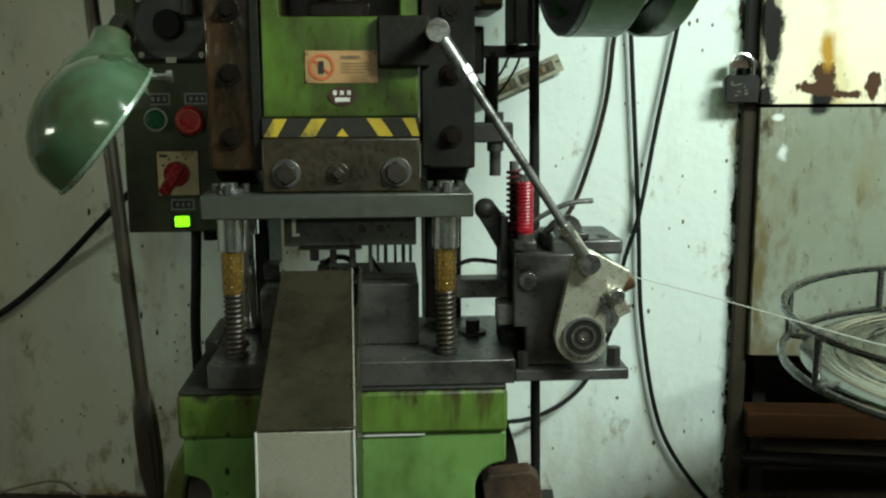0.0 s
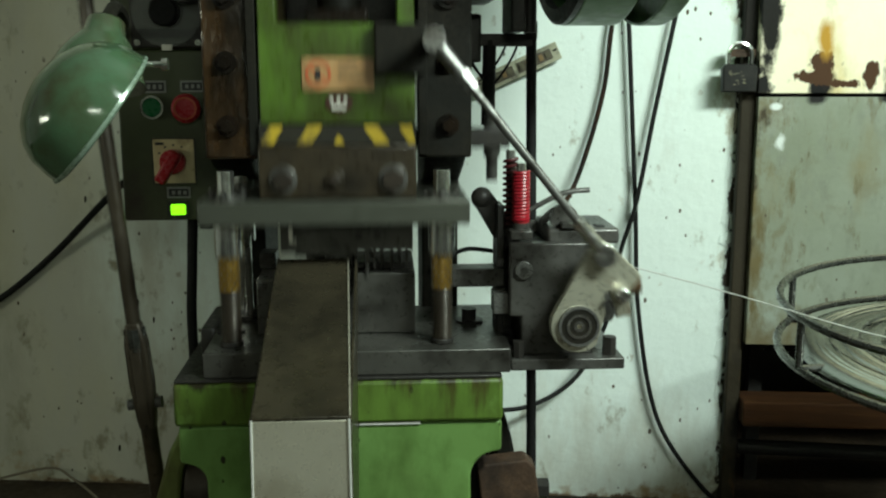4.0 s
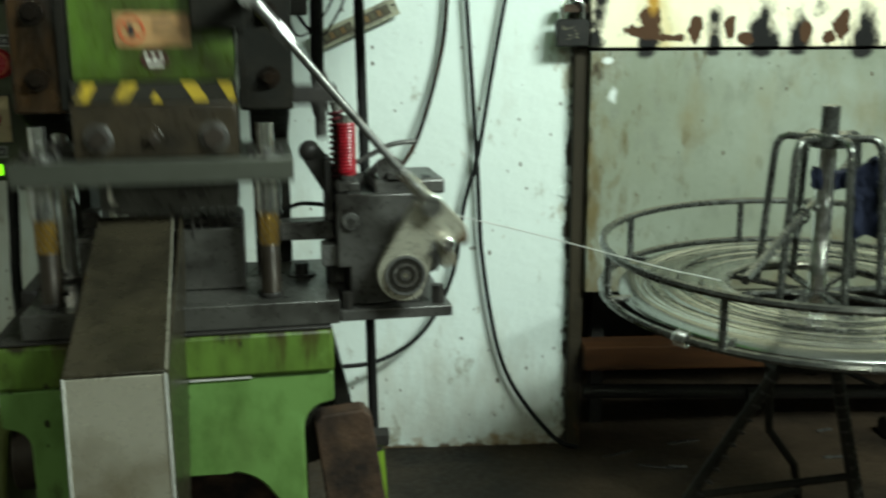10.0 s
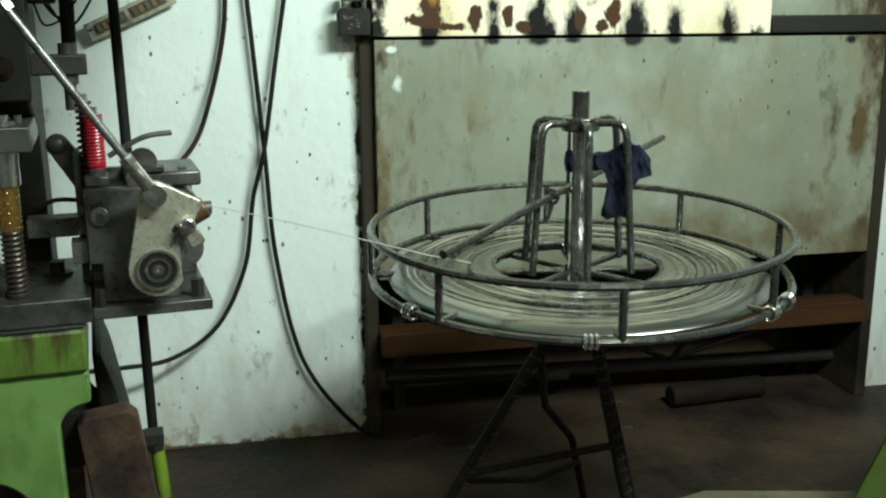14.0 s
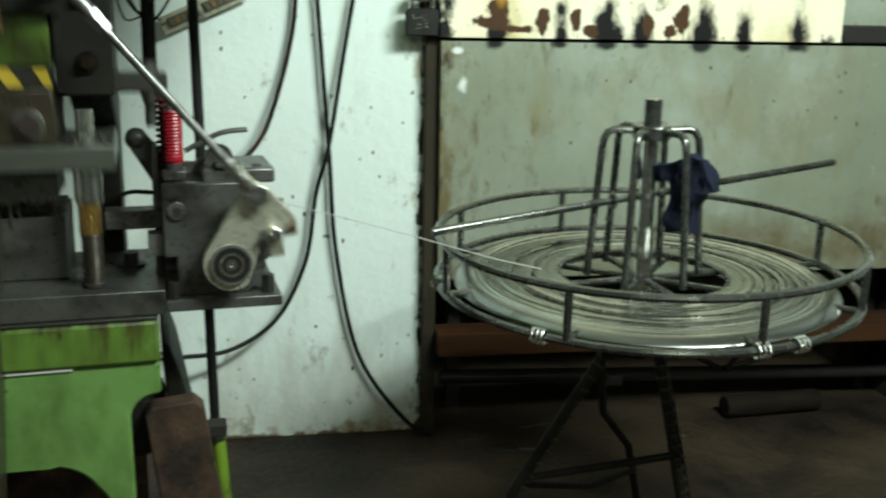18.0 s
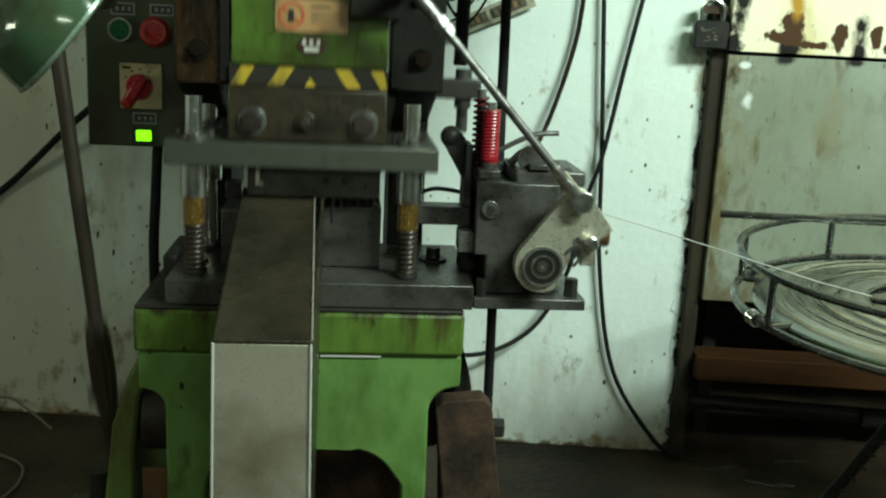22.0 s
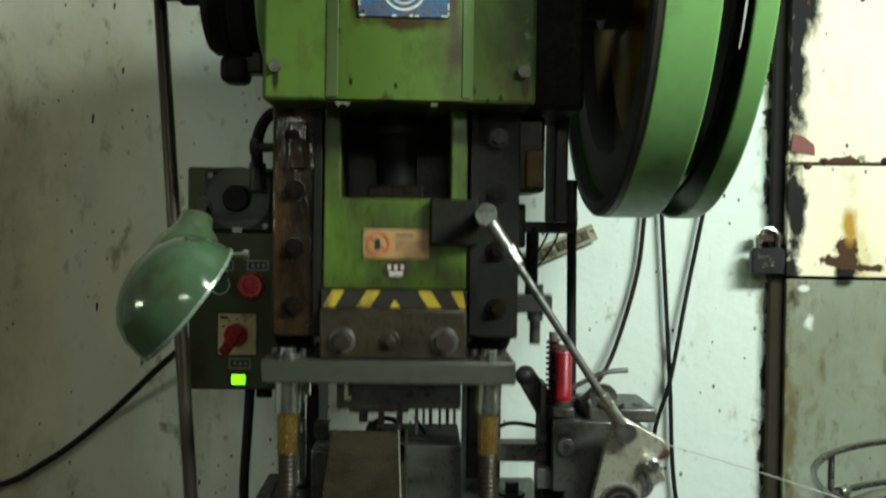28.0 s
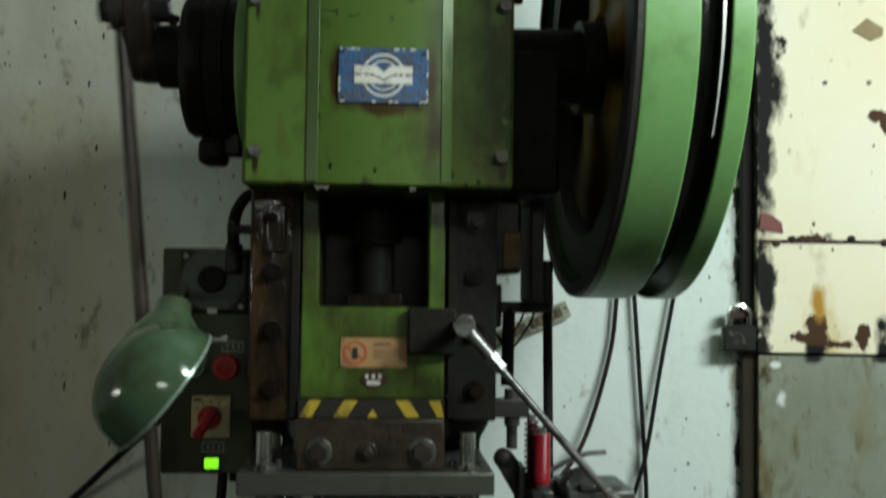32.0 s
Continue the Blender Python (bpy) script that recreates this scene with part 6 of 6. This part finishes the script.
    part("selector_boss", rods(((-0.263, v - 0.022, 0.832), (-0.263, v - 0.004, 0.832), 0.0195), seg=28), RED, s, "", 0.002)
    bm = bmesh.new()
    box(bm, (0, 0, -0.008), (0.018, 0.022, 0.056), pose(-0.263, v - 0.028, 0.832, 0, 32))
    part("selector_handle", bm, RED, s, "red pointer handle", 0.004)
    for a in (60, 90, 120, 150):
        c, d = math.cos(radians(a)), math.sin(radians(a))
        bm = bmesh.new()
        box(bm, (-0.263 + 0.026 * c, v - 0.0046, 0.832 + 0.026 * d), (0.003, 0.001, 0.003))
        part("dial_mark", bm, INK, s)
    part("dial_lettering", boxes(((-0.291, v - 0.005, 0.858), (-0.278, v - 0.0035, 0.862))), INK, s)
    l = part("pilot_lamp", boxes(((-0.2715, v - 0.008, 0.7465), (-0.2485, v, 0.7635))), LED, ctrl, "lit yellow-green pilot lamp", 0.002)
    part("lamp_bezel", boxes(((-0.278, v - 0.003, 0.741), (-0.244, v - 0.0006, 0.769))), INK, l)
    part("gland", rods(((-0.226, v + 0.06, 0.715), (-0.226, v + 0.06, 0.737), 0.014), seg=12), BLACK, ctrl)


fill_ctrl()


# ---- work lamp ----
def work_lamp():
    at = pose(-0.041, 1.133, 0.148, 0, 0, 7.5) @ Matrix.Scale(0.847, 4)
    foot = (at.inverted() @ PRESS) @ Vector((-0.335, 0.285, 1.03))
    t = thing("work_lamp", "green enamelled bell lamp shade on a dark gooseneck", "lamp", at)
    c = Vector((-0.291, -0.02, 0.917))
    d = Vector((-0.751, -0.25, 0.61)).normalized()
    m = Matrix.Translation(c) @ d.to_track_quat("Z", "Y").to_matrix().to_4x4()
    bm = bmesh.new()
    prof = [(0.094, -0.003), (0.097, 0.0), (0.0965, 0.012), (0.092, 0.036), (0.081, 0.056), (0.063, 0.072), (0.040, 0.083), (0.020, 0.088), (0.006, 0.0895)]
    lathe(bm, prof + [(r * 0.975, z - 0.002) for r, z in prof[::-1]], m, 56, True)
    part("shade", bm, GREEN_LAMP, t, "glossy green enamelled shade")
    bm = bmesh.new()
    lathe(bm, [(0.0955, -0.004), (0.099, -0.002), (0.099, 0.002), (0.0955, 0.003)], m, 56, True)
    part("rim", bm, mat("worn_enamel_rim", (0.25, 0.34, 0.26), 0.3, 0.2), t, "pale worn rim")
    n0, n1 = Vector((-0.298, 0.0, 0.965)), Vector((-0.288, 0.03, 1.043))
    bm = bmesh.new()
    lathe(bm, [(0.062, 0.0), (0.050, 0.030), (0.036, 0.052), (0.027, 0.062), (0.024, 0.080), (0.020, 0.084)], Matrix.Translation(n0) @ (n1 - n0).to_track_quat("Z", "Y").to_matrix().to_4x4(), 36)
    part("neck", bm, GREEN_LAMP, t, "green enamelled neck")
    part("gooseneck", tubes((smooth_path([tuple(n1), (-0.292, 0.09, 1.062), (-0.310, 0.20, 1.050), tuple(foot)]), 0.009)), OIL_BLACK, t, "dark gooseneck")
    part("thumb_screw", rods(((-0.238, 0.02, 0.985), (-0.216, 0.02, 0.985), 0.004), ((-0.219, 0.02, 0.985), (-0.211, 0.02, 0.985), 0.008), seg=10), BRIGHT, t, "bright thumb screw")
    return t


work_lamp()


# ---- foot mechanism below the rod ----
def oil_pump():
    t = thing("oil_pump", "small black box pump beside the press foot", "pump", PRESS)
    part("body", boxes(((-0.372, 0.10, 0.0), (-0.297, 0.24, 0.148))), BLACK_IRON, t, "", 0.005)
    part("lid", boxes(((-0.378, 0.095, 0.1485), (-0.292, 0.245, 0.156))), DARK_STEEL, t, "", 0.002)
    part("plunger_guide", rods(((-0.318, AXIS_V, 0.156), (-0.318, AXIS_V, 0.235), 0.016), seg=20), BLACK_IRON, t)


oil_pump()


# ---- wire reel, turning ----
REEL = Vector((0.890, 1.473, 0.0))
reel = thing("wire_reel", "open steel-rod reel holding a flat coil of bright wire", "reel")


def fill_reel():
    rr, zt, zb = 0.329, 0.633, 0.559
    ring = lambda r, z, n=72: [(r * math.cos(2 * math.pi * k / n), r * math.sin(2 * math.pi * k / n), z) for k in range(n)]  # noqa: E731
    for name, r, z, w in (("top_ring", rr, zt, 0.0062), ("bottom_ring", rr, zb, 0.0062), ("inner_ring", 0.135, zb + 0.006, 0.005)):
        bm = bmesh.new()
        tube(bm, ring(r, z), w, 8, True)
        part(name, bm, TUBE, reel, "grey steel rod ring")
    for k in range(8):
        a = radians(45 * k - 1)
        x, y = math.cos(a), math.sin(a)
        part("post", rods(((rr * x, rr * y, zb), (rr * x, rr * y, zt), 0.0058), seg=10), TUBE, reel)
        part("spoke", rods(((0.02 * x, 0.02 * y, zb), (rr * x, rr * y, zb), 0.0055), seg=8), TUBE, reel)
        if k < 4:
            for d in (-0.022, 0.0, 0.022):
                q = radians((37, 89, 100, -11.5)[k]) + d
                bm = bmesh.new()
                tube(bm, [(rr * math.cos(q) + 0.0095 * math.cos(q) * math.cos(w), rr * math.sin(q) + 0.0095 * math.sin(q) * math.cos(w), zb + 0.0095 * math.sin(w)) for w in [2 * math.pi * j / 10 for j in range(10)]], 0.0028, 6, True)
                part("binding_wire", bm, BRIGHT, reel, "bright binding wire")
    # wire coil: many turns laid flat and packed close, in uneven layers
    random.seed(11)
    ztop = zb + 0.010
    grooves = ((0.158, 0.0030, 0.0010), (0.176, 0.0050, 0.0018), (0.205, 0.0060, 0.0026), (0.222, 0.0025, 0.0010), (0.238, 0.0040, 0.0020), (0.254, 0.0026, 0.0016), (0.264, 0.0030, 0.0024), (0.274, 0.0020, 0.0018))
    prof, r = [(0.136, zb - 0.004), (0.136, ztop - 0.002)], 0.1375
    while r < 0.3005:
        dip = sum(d * math.exp(-((r - g) / w) ** 2) for g, w, d in grooves)
        fall = 0.035 * max(0.0, r - 0.19) + (0.0 if r < 0.275 else 0.006 * ((r - 0.275) / 0.026) ** 1.8)
        prof.append((r, ztop - dip - fall + 0.0012 * math.sin(r * 95)))
        r += 0.0012
    prof += [(0.3020, ztop - 0.012), (0.3020, zb - 0.004)]
    bm = bmesh.new()
    lathe(bm, prof, None, 120, True)
    tagged(part("wire_coil", bm, COIL, reel, "flat close-wound coil of bright steel wire"), kind="stuff")
    for k in range(4):
        r, e, ph = random.uniform(0.16, 0.275), random.uniform(0.003, 0.010), random.uniform(0, 6.28)
        n = 96
        bm = bmesh.new()
        tube(bm, [((r + e * math.cos(2 * math.pi * q / n + ph)) * math.cos(2 * math.pi * q / n), (r + e * math.cos(2 * math.pi * q / n + ph)) * math.sin(2 * math.pi * q / n), ztop + 0.0008 + 0.0010 * math.sin(4 * math.pi * q / n + ph)) for q in range(n)], 0.0012, 5, True)
        part("loose_turn", bm, TUBE, reel, "loose turn of wire")
    # cage of bent rods round the shaft
    for k in range(6):
        a = radians(60 * k + 44)
        x, y = math.cos(a), math.sin(a)
        pts = [(0.012 * x, 0.012 * y, 0.797)] + [(q * x, q * y, z) for q, z in ((0.058, 0.799), (0.068, 0.795), (0.0735, 0.785), (0.076, 0.77), (0.090, zb + 0.006))]
        part("cage_rod", tubes((pts, 0.0060), seg=10), TUBE, reel, "bent grey steel rod")
    part("shaft", rods(((0, 0, 0.46), (0, 0, 0.846), 0.0135), seg=24), TUBE, reel, "steel shaft", 0.001)
    part("top_collar", rods(((0, 0, 0.785), (0, 0, 0.806), 0.030), seg=24), TUBE, reel, "", 0.002)
    part("hub", rods(((0, 0, 0.50), (0, 0, 0.535), 0.035), seg=24), TUBE, reel)
    part("shaft_sleeve", rods(((0, 0, 0.53), (0, 0, 0.785), 0.0140), seg=24), BRIGHT, reel, "bright shaft sleeve")
    # long loose bar with a cloth tied on
    part("cross_bar", tubes(([(0.364, 0.034, 0.669), (-0.024, -0.024, 0.692), (-0.413, -0.083, 0.714)], 0.0062), seg=10), TUBE, reel, "long steel bar laid through the cage")
    bm = bmesh.new()
    tube(bm, [(0.054, -0.012 + 0.0105 * math.cos(w), 0.687 + 0.0105 * math.sin(w)) for w in [2 * math.pi * j / 12 for j in range(12)]], 0.003, 6, True)
    tube(bm, smooth_path([(0.054, -0.012, 0.677), (0.057, -0.014, 0.664), (0.062, -0.014, 0.655)]), 0.0035, 6)
    part("bar_clip", bm, TUBE, reel, "bent wire clip on the bar")
    bm = bmesh.new()
    prism(bm, [(-0.020, 0.752), (-0.020, 0.722), (0.012, 0.719), (0.036, 0.726), (0.046, 0.700), (0.036, 0.652), (0.050, 0.645), (0.062, 0.652), (0.078, 0.648), (0.080, 0.690), (0.090, 0.712), (0.108, 0.716), (0.104, 0.740), (0.088, 0.762), (0.066, 0.768), (0.044, 0.752), (0.014, 0.746)], -0.016, 0.016)
    bmesh.ops.triangulate(bm, faces=bm.faces[:])
    for cuts in (2, 2):
        bmesh.ops.subdivide_edges(bm, edges=[e for e in bm.edges if e.calc_length() > 0.006], cuts=cuts, use_grid_fill=True)
        bmesh.ops.triangulate(bm, faces=bm.faces[:])
    bmesh.ops.remove_doubles(bm, verts=bm.verts[:], dist=0.0004)
    for v in bm.verts:
        p = v.co.copy()
        fold = 0.010 * noise.noise(Vector((p.x * 75, 3.0, p.z * 16))) + 0.005 * noise.noise(Vector((p.x * 160, 7.0, p.z * 50)))
        v.co.y = p.y * (0.75 + 0.5 * noise.noise(Vector((p.x * 30, 9.0, p.z * 30)))) + fold + 0.24 * max(0.0, p.x)
        v.co.x += 0.004 * noise.noise(Vector((p.z * 60, 1.0, p.y * 40)))
        v.co.z += 0.003 * noise.noise(Vector((p.x * 70, 5.0, p.y * 40)))
    bmesh.ops.recalc_face_normals(bm, faces=bm.faces[:])
    part("cloth", bm, CLOTH, reel, "dark blue rag tied round the shaft", at=pose(0, 0, 0, 0, 0, 109.5))


fill_reel()


def reel_stand():
    t = thing("reel_stand", "black rebar tripod stand under the wire reel", "stand", pose(0.889, 1.48, 0))
    part("spindle", rods(((0, 0, 0.43), (0, 0, 0.535), 0.018), seg=16), OIL_BLACK, t)
    part("hub_plate", boxes(((-0.085, -0.08, 0.455), (0.045, 0.06, 0.470))), OIL_BLACK, t, "", 0.003)
    runs = [[(-0.065, -0.06, 0.470), (-0.215, -0.07, 0.235), (-0.345, -0.08, 0.0)],
            [(0.010, -0.07, 0.470), (0.060, -0.075, 0.235), (0.117, -0.08, 0.0)],
            [(0.022, -0.04, 0.470), (0.078, -0.045, 0.235), (0.138, -0.05, 0.0)],
            [(-0.045, 0.05, 0.460), (-0.010, 0.11, 0.285), (0.052, 0.14, 0.205), (0.11, 0.19, 0.0)]]
    for k, pts in enumerate(runs):
        leg = part("leg", tubes((pts, 0.0088 if k != 3 else 0.007), seg=10), OIL_BLACK, t)
        if k in (0, 1):
            a, d = Vector(pts[0]), Vector(pts[-1]) - Vector(pts[0])
            for j in range(22):
                q = a + d * (0.06 + 0.042 * j)
                part("rib", rods((tuple(q), tuple(q + d.normalized() * 0.004), 0.0102), seg=10), BLACK_IRON, leg)
    part("brace", tubes(([(-0.200, -0.07, 0.258), (0.050, -0.075, 0.285)], 0.0065), seg=8), OIL_BLACK, t)
    part("brace", tubes(([(-0.205, -0.065, 0.245), (-0.06, 0.02, 0.19), (0.07, 0.15, 0.15)], 0.006), seg=8), OIL_BLACK, t)


reel_stand()
w = thing("feed_wire", "thin bright wire running from the coil to the feeder", "wire")
part("strand", tubes((smooth_path([(0.322, 1.495, 0.690), (0.45, 1.43, 0.668), (0.60, 1.318, 0.644), (0.63, 1.293, 0.641), (0.665, 1.265, 0.638)]), 0.0009), seg=6), FEED_WIRE, w)


# ---- cables and strip on the wall ----
def cable(name, label, pts, r, m=BLACK):
    t = thing(name, label, "cable")
    part("sheath", tubes((smooth_path(pts, 8), r), seg=10), m, t)
    return t


y = WALL_Y - 0.022
cable("power_cable", "black cable hanging down the white wall", [(0.37, y, 1.60), (0.385, y, 1.25), (0.398, y, 1.068), (0.424, y, 0.684), (0.439, y, 0.444), (0.490, y, 0.197), (0.60, y - 0.01, 0.036), (0.66, y - 0.03, 0.012)], 0.0051)
cable("power_cable", "black cable hanging in a loop on the white wall", [(0.56, y, 1.60), (0.53, y, 1.30), (0.497, y - 0.004, 1.102), (0.457, y - 0.004, 0.879), (0.424, y - 0.016, 0.690), (0.395, y - 0.004, 0.58), (0.370, y - 0.01, 0.43), (0.305, y - 0.03, 0.305), (0.205, y - 0.06, 0.246), (0.10, y - 0.10, 0.246), (0.0, y - 0.15, 0.26)], 0.0051)
cable("machine_cable", "brown-stained cable curving down to the feeder", [(0.42, y, 1.50), (0.385, y, 1.20), (0.363, y, 1.057), (0.35, y, 0.93), (0.315, y - 0.01, 0.794), (0.274, y - 0.05, 0.70), (0.20, y - 0.25, 0.65), (0.16, y - 0.45, 0.66)], 0.0052, BROWN_CABLE)
cable("panel_cable", "thick black cable below the control box", [(-0.366, 1.62, 0.738), (-0.371, 1.62, 0.65), (-0.376, 1.62, 0.55), (-0.374, 1.63, 0.40), (-0.36, 1.66, 0.22), (-0.33, 1.70, 0.012)], 0.0085)
cable("wall_cable", "black cable sagging along the wall beside the press", [(-0.40, 1.95, 0.93), (-0.56, 2.05, 0.82), (-0.72, 2.11, 0.695), (-0.885, y, 0.555), (-1.03, y, 0.445), (-1.20, y, 0.37), (-1.6, y, 0.33), (-2.2, y, 0.36)], 0.0075)
cable("floor_cable", "thin pale cable lying on the floor", [(-1.1, 2.10, 0.02), (-0.93, 2.16, 0.05), (-0.86, 2.15, 0.03), (-0.78, 2.1, 0.006)], 0.003, PALE_CABLE)
cable("floor_cable", "thin pale cable lying in a loop on the floor", [(-1.1, 1.95, 0.004), (-0.92, 1.98, 0.004), (-0.78, 1.93, 0.004), (-0.735, 1.84, 0.004), (-0.74, 1.74, 0.004)], 0.003, PALE_CABLE)


cable("sensor_lead", "thin black lead running behind the feeder", [(0.03, 1.60, 0.655), (0.077, 1.60, 0.687), (0.11, 1.60, 0.690), (0.147, 1.60, 0.683), (0.19, 1.61, 0.668)], 0.0035)


def terminal_strip():
    t = thing("terminal_strip", "yellowed plastic terminal strip hanging askew on the wall", "terminal strip", pose(0.165, WALL_Y - 0.03, 0.972, 0, -24.5, 0))
    part("board", boxes(((-0.092, 0, -0.019), (0.097, 0.012, 0.019))), OFFWHITE, t, "", 0.002)
    inside = mat("brown_terminal_recess", (0.10, 0.085, 0.055), 0.7, second=(0.05, 0.042, 0.03), scale=30)
    for a, c in ((-0.074, -0.006), (0.004, 0.080)):
        win = part("window", boxes(((a, -0.003, -0.011), (c, 0.0, 0.011))), inside, t, "brown recess with terminals")
        for k in range(5):
            x = a + 0.009 + k * (c - a - 0.018) / 4
            part("terminal", boxes(((x - 0.0045, -0.006, -0.006), (x + 0.0045, -0.003, 0.007))), BOARD if k % 2 else CARD, win)
    for x in (-0.086, -0.082, 0.088, 0.092):
        part("mount_screw", rods(((x, -0.003, 0.008 - abs(x) * 0.05), (x, 0.001, 0.008 - abs(x) * 0.05), 0.0022), seg=8), INK, t)


terminal_strip()


# ---- machine and bottle at the far side ----
def side_machine():
    t = thing("green_machine_foot", "sloping green painted machine foot on the floor", "machine")
    bm = bmesh.new()
    prism(bm, [(1.262, 0.0), (1.95, 0.0), (1.95, 0.75), (1.56, 0.62)], 1.24, 1.36)
    part("casting", bm, GREEN_COVER, t, "", 0.012)
    t = thing("plastic_bottle", "bright blue plastic bottle standing on the floor", "bottle", pose(1.316, 1.17, 0))
    bm = bmesh.new()
    lathe(bm, [(0.03, 0), (0.034, 0.01), (0.034, 0.245), (0.028, 0.27), (0.014, 0.28)], None, 24)
    part("body", bm, BLUE_PLASTIC, t)
    part("cap", rods(((0, 0, 0.28), (0, 0, 0.30), 0.016), seg=20), BLUE_PLASTIC, t)


side_machine()

# ---- what moves ----
PERIOD, LOW, STROKE = 0.38835, 0.211, 0.050


def motions():
    times = [k / FPS for k in range(int(32 * FPS) + 1)]
    ram, up, wheel, arm, con, lev, link = [], [], [], [], [], [], []
    for t in times:
        ph = 2 * math.pi * (t - LOW) / PERIOD
        h = STROKE / 2 * (1 - math.cos(ph))
        ram.append((t, pose(0, 0, h)))
        up.append((t, pose(0, 0, h)))
        wheel.append((t, pose(0.35, AXIS_V, AXIS_Z) @ Matrix.Rotation(ph, 4, "X") @ pose(0, 0, 0, 0, 90)))
        a = 2 * math.pi * (t - 30.995) / PERIOD
        arm.append((t, pose(ARM_U, AXIS_V, AXIS_Z) @ Matrix.Rotation(a, 4, "X") @ pose(0, 0, 0, 90, 0, 90)))
        pv, pz = AXIS_V + PIN_R * math.sin(a), AXIS_Z - PIN_R * math.cos(a)
        foot = AXIS_V
        con.append((t, pose(-0.390, pv, pz) @ Matrix.Rotation(math.asin((foot - pv) / CONROD), 4, "X") @ Matrix.Rotation(-0.085, 4, "Y")))
        # rod top to lever pin: two links meet
        top = ROD_TOP + Vector((0, 0, h))
        d = Vector((top.x - PIV.x, 0, top.z - PIV.z))
        dist = d.length
        base = math.atan2(d.z, d.x)
        inner = math.acos(max(-1, min(1, (PIN_L ** 2 + dist ** 2 - ROD_LEN ** 2) / (2 * PIN_L * dist))))
        ang = base - inner
        lev.append((t, Matrix.Translation(PIV) @ pose(0, 0, 0, 0, -(math.degrees(ang) - LEVER_LOW), 0)))
        px, pz2 = PIV.x + PIN_L * math.cos(ang), PIV.z + PIN_L * math.sin(ang)
        tilt = math.atan2(px - top.x, top.z - pz2)
        link.append((t, Matrix.Translation(top) @ Matrix.Rotation(-tilt, 4, "Y")))
    for cage, u, v in cages:
        walk(cage, [(t, pose(u, v, m.translation.z / 2)) for t, m in ram])
    for ob, rows in ((slide, ram), (upper_die, up), (flywheel, wheel), (crank, arm), (conrod, con), (lever, lev), (feed_rod, link)):
        walk(ob, rows)
    turn = [(0, -118), (5, -125.5), (9, -131.5), (10, -132.8), (12, -136.3), (13.5, -141), (17, -162.6), (18.5, -176.6), (19, -182), (21, -198), (22, -207), (24, -229), (28, -263), (32, -297)]
    walk(reel, [(t, Matrix.Translation(REEL) @ pose(0, 0, 0.624, 2.1, -0.7) @ pose(0, 0, -0.62, 0, 0, a)) for t, a in turn])


motions()
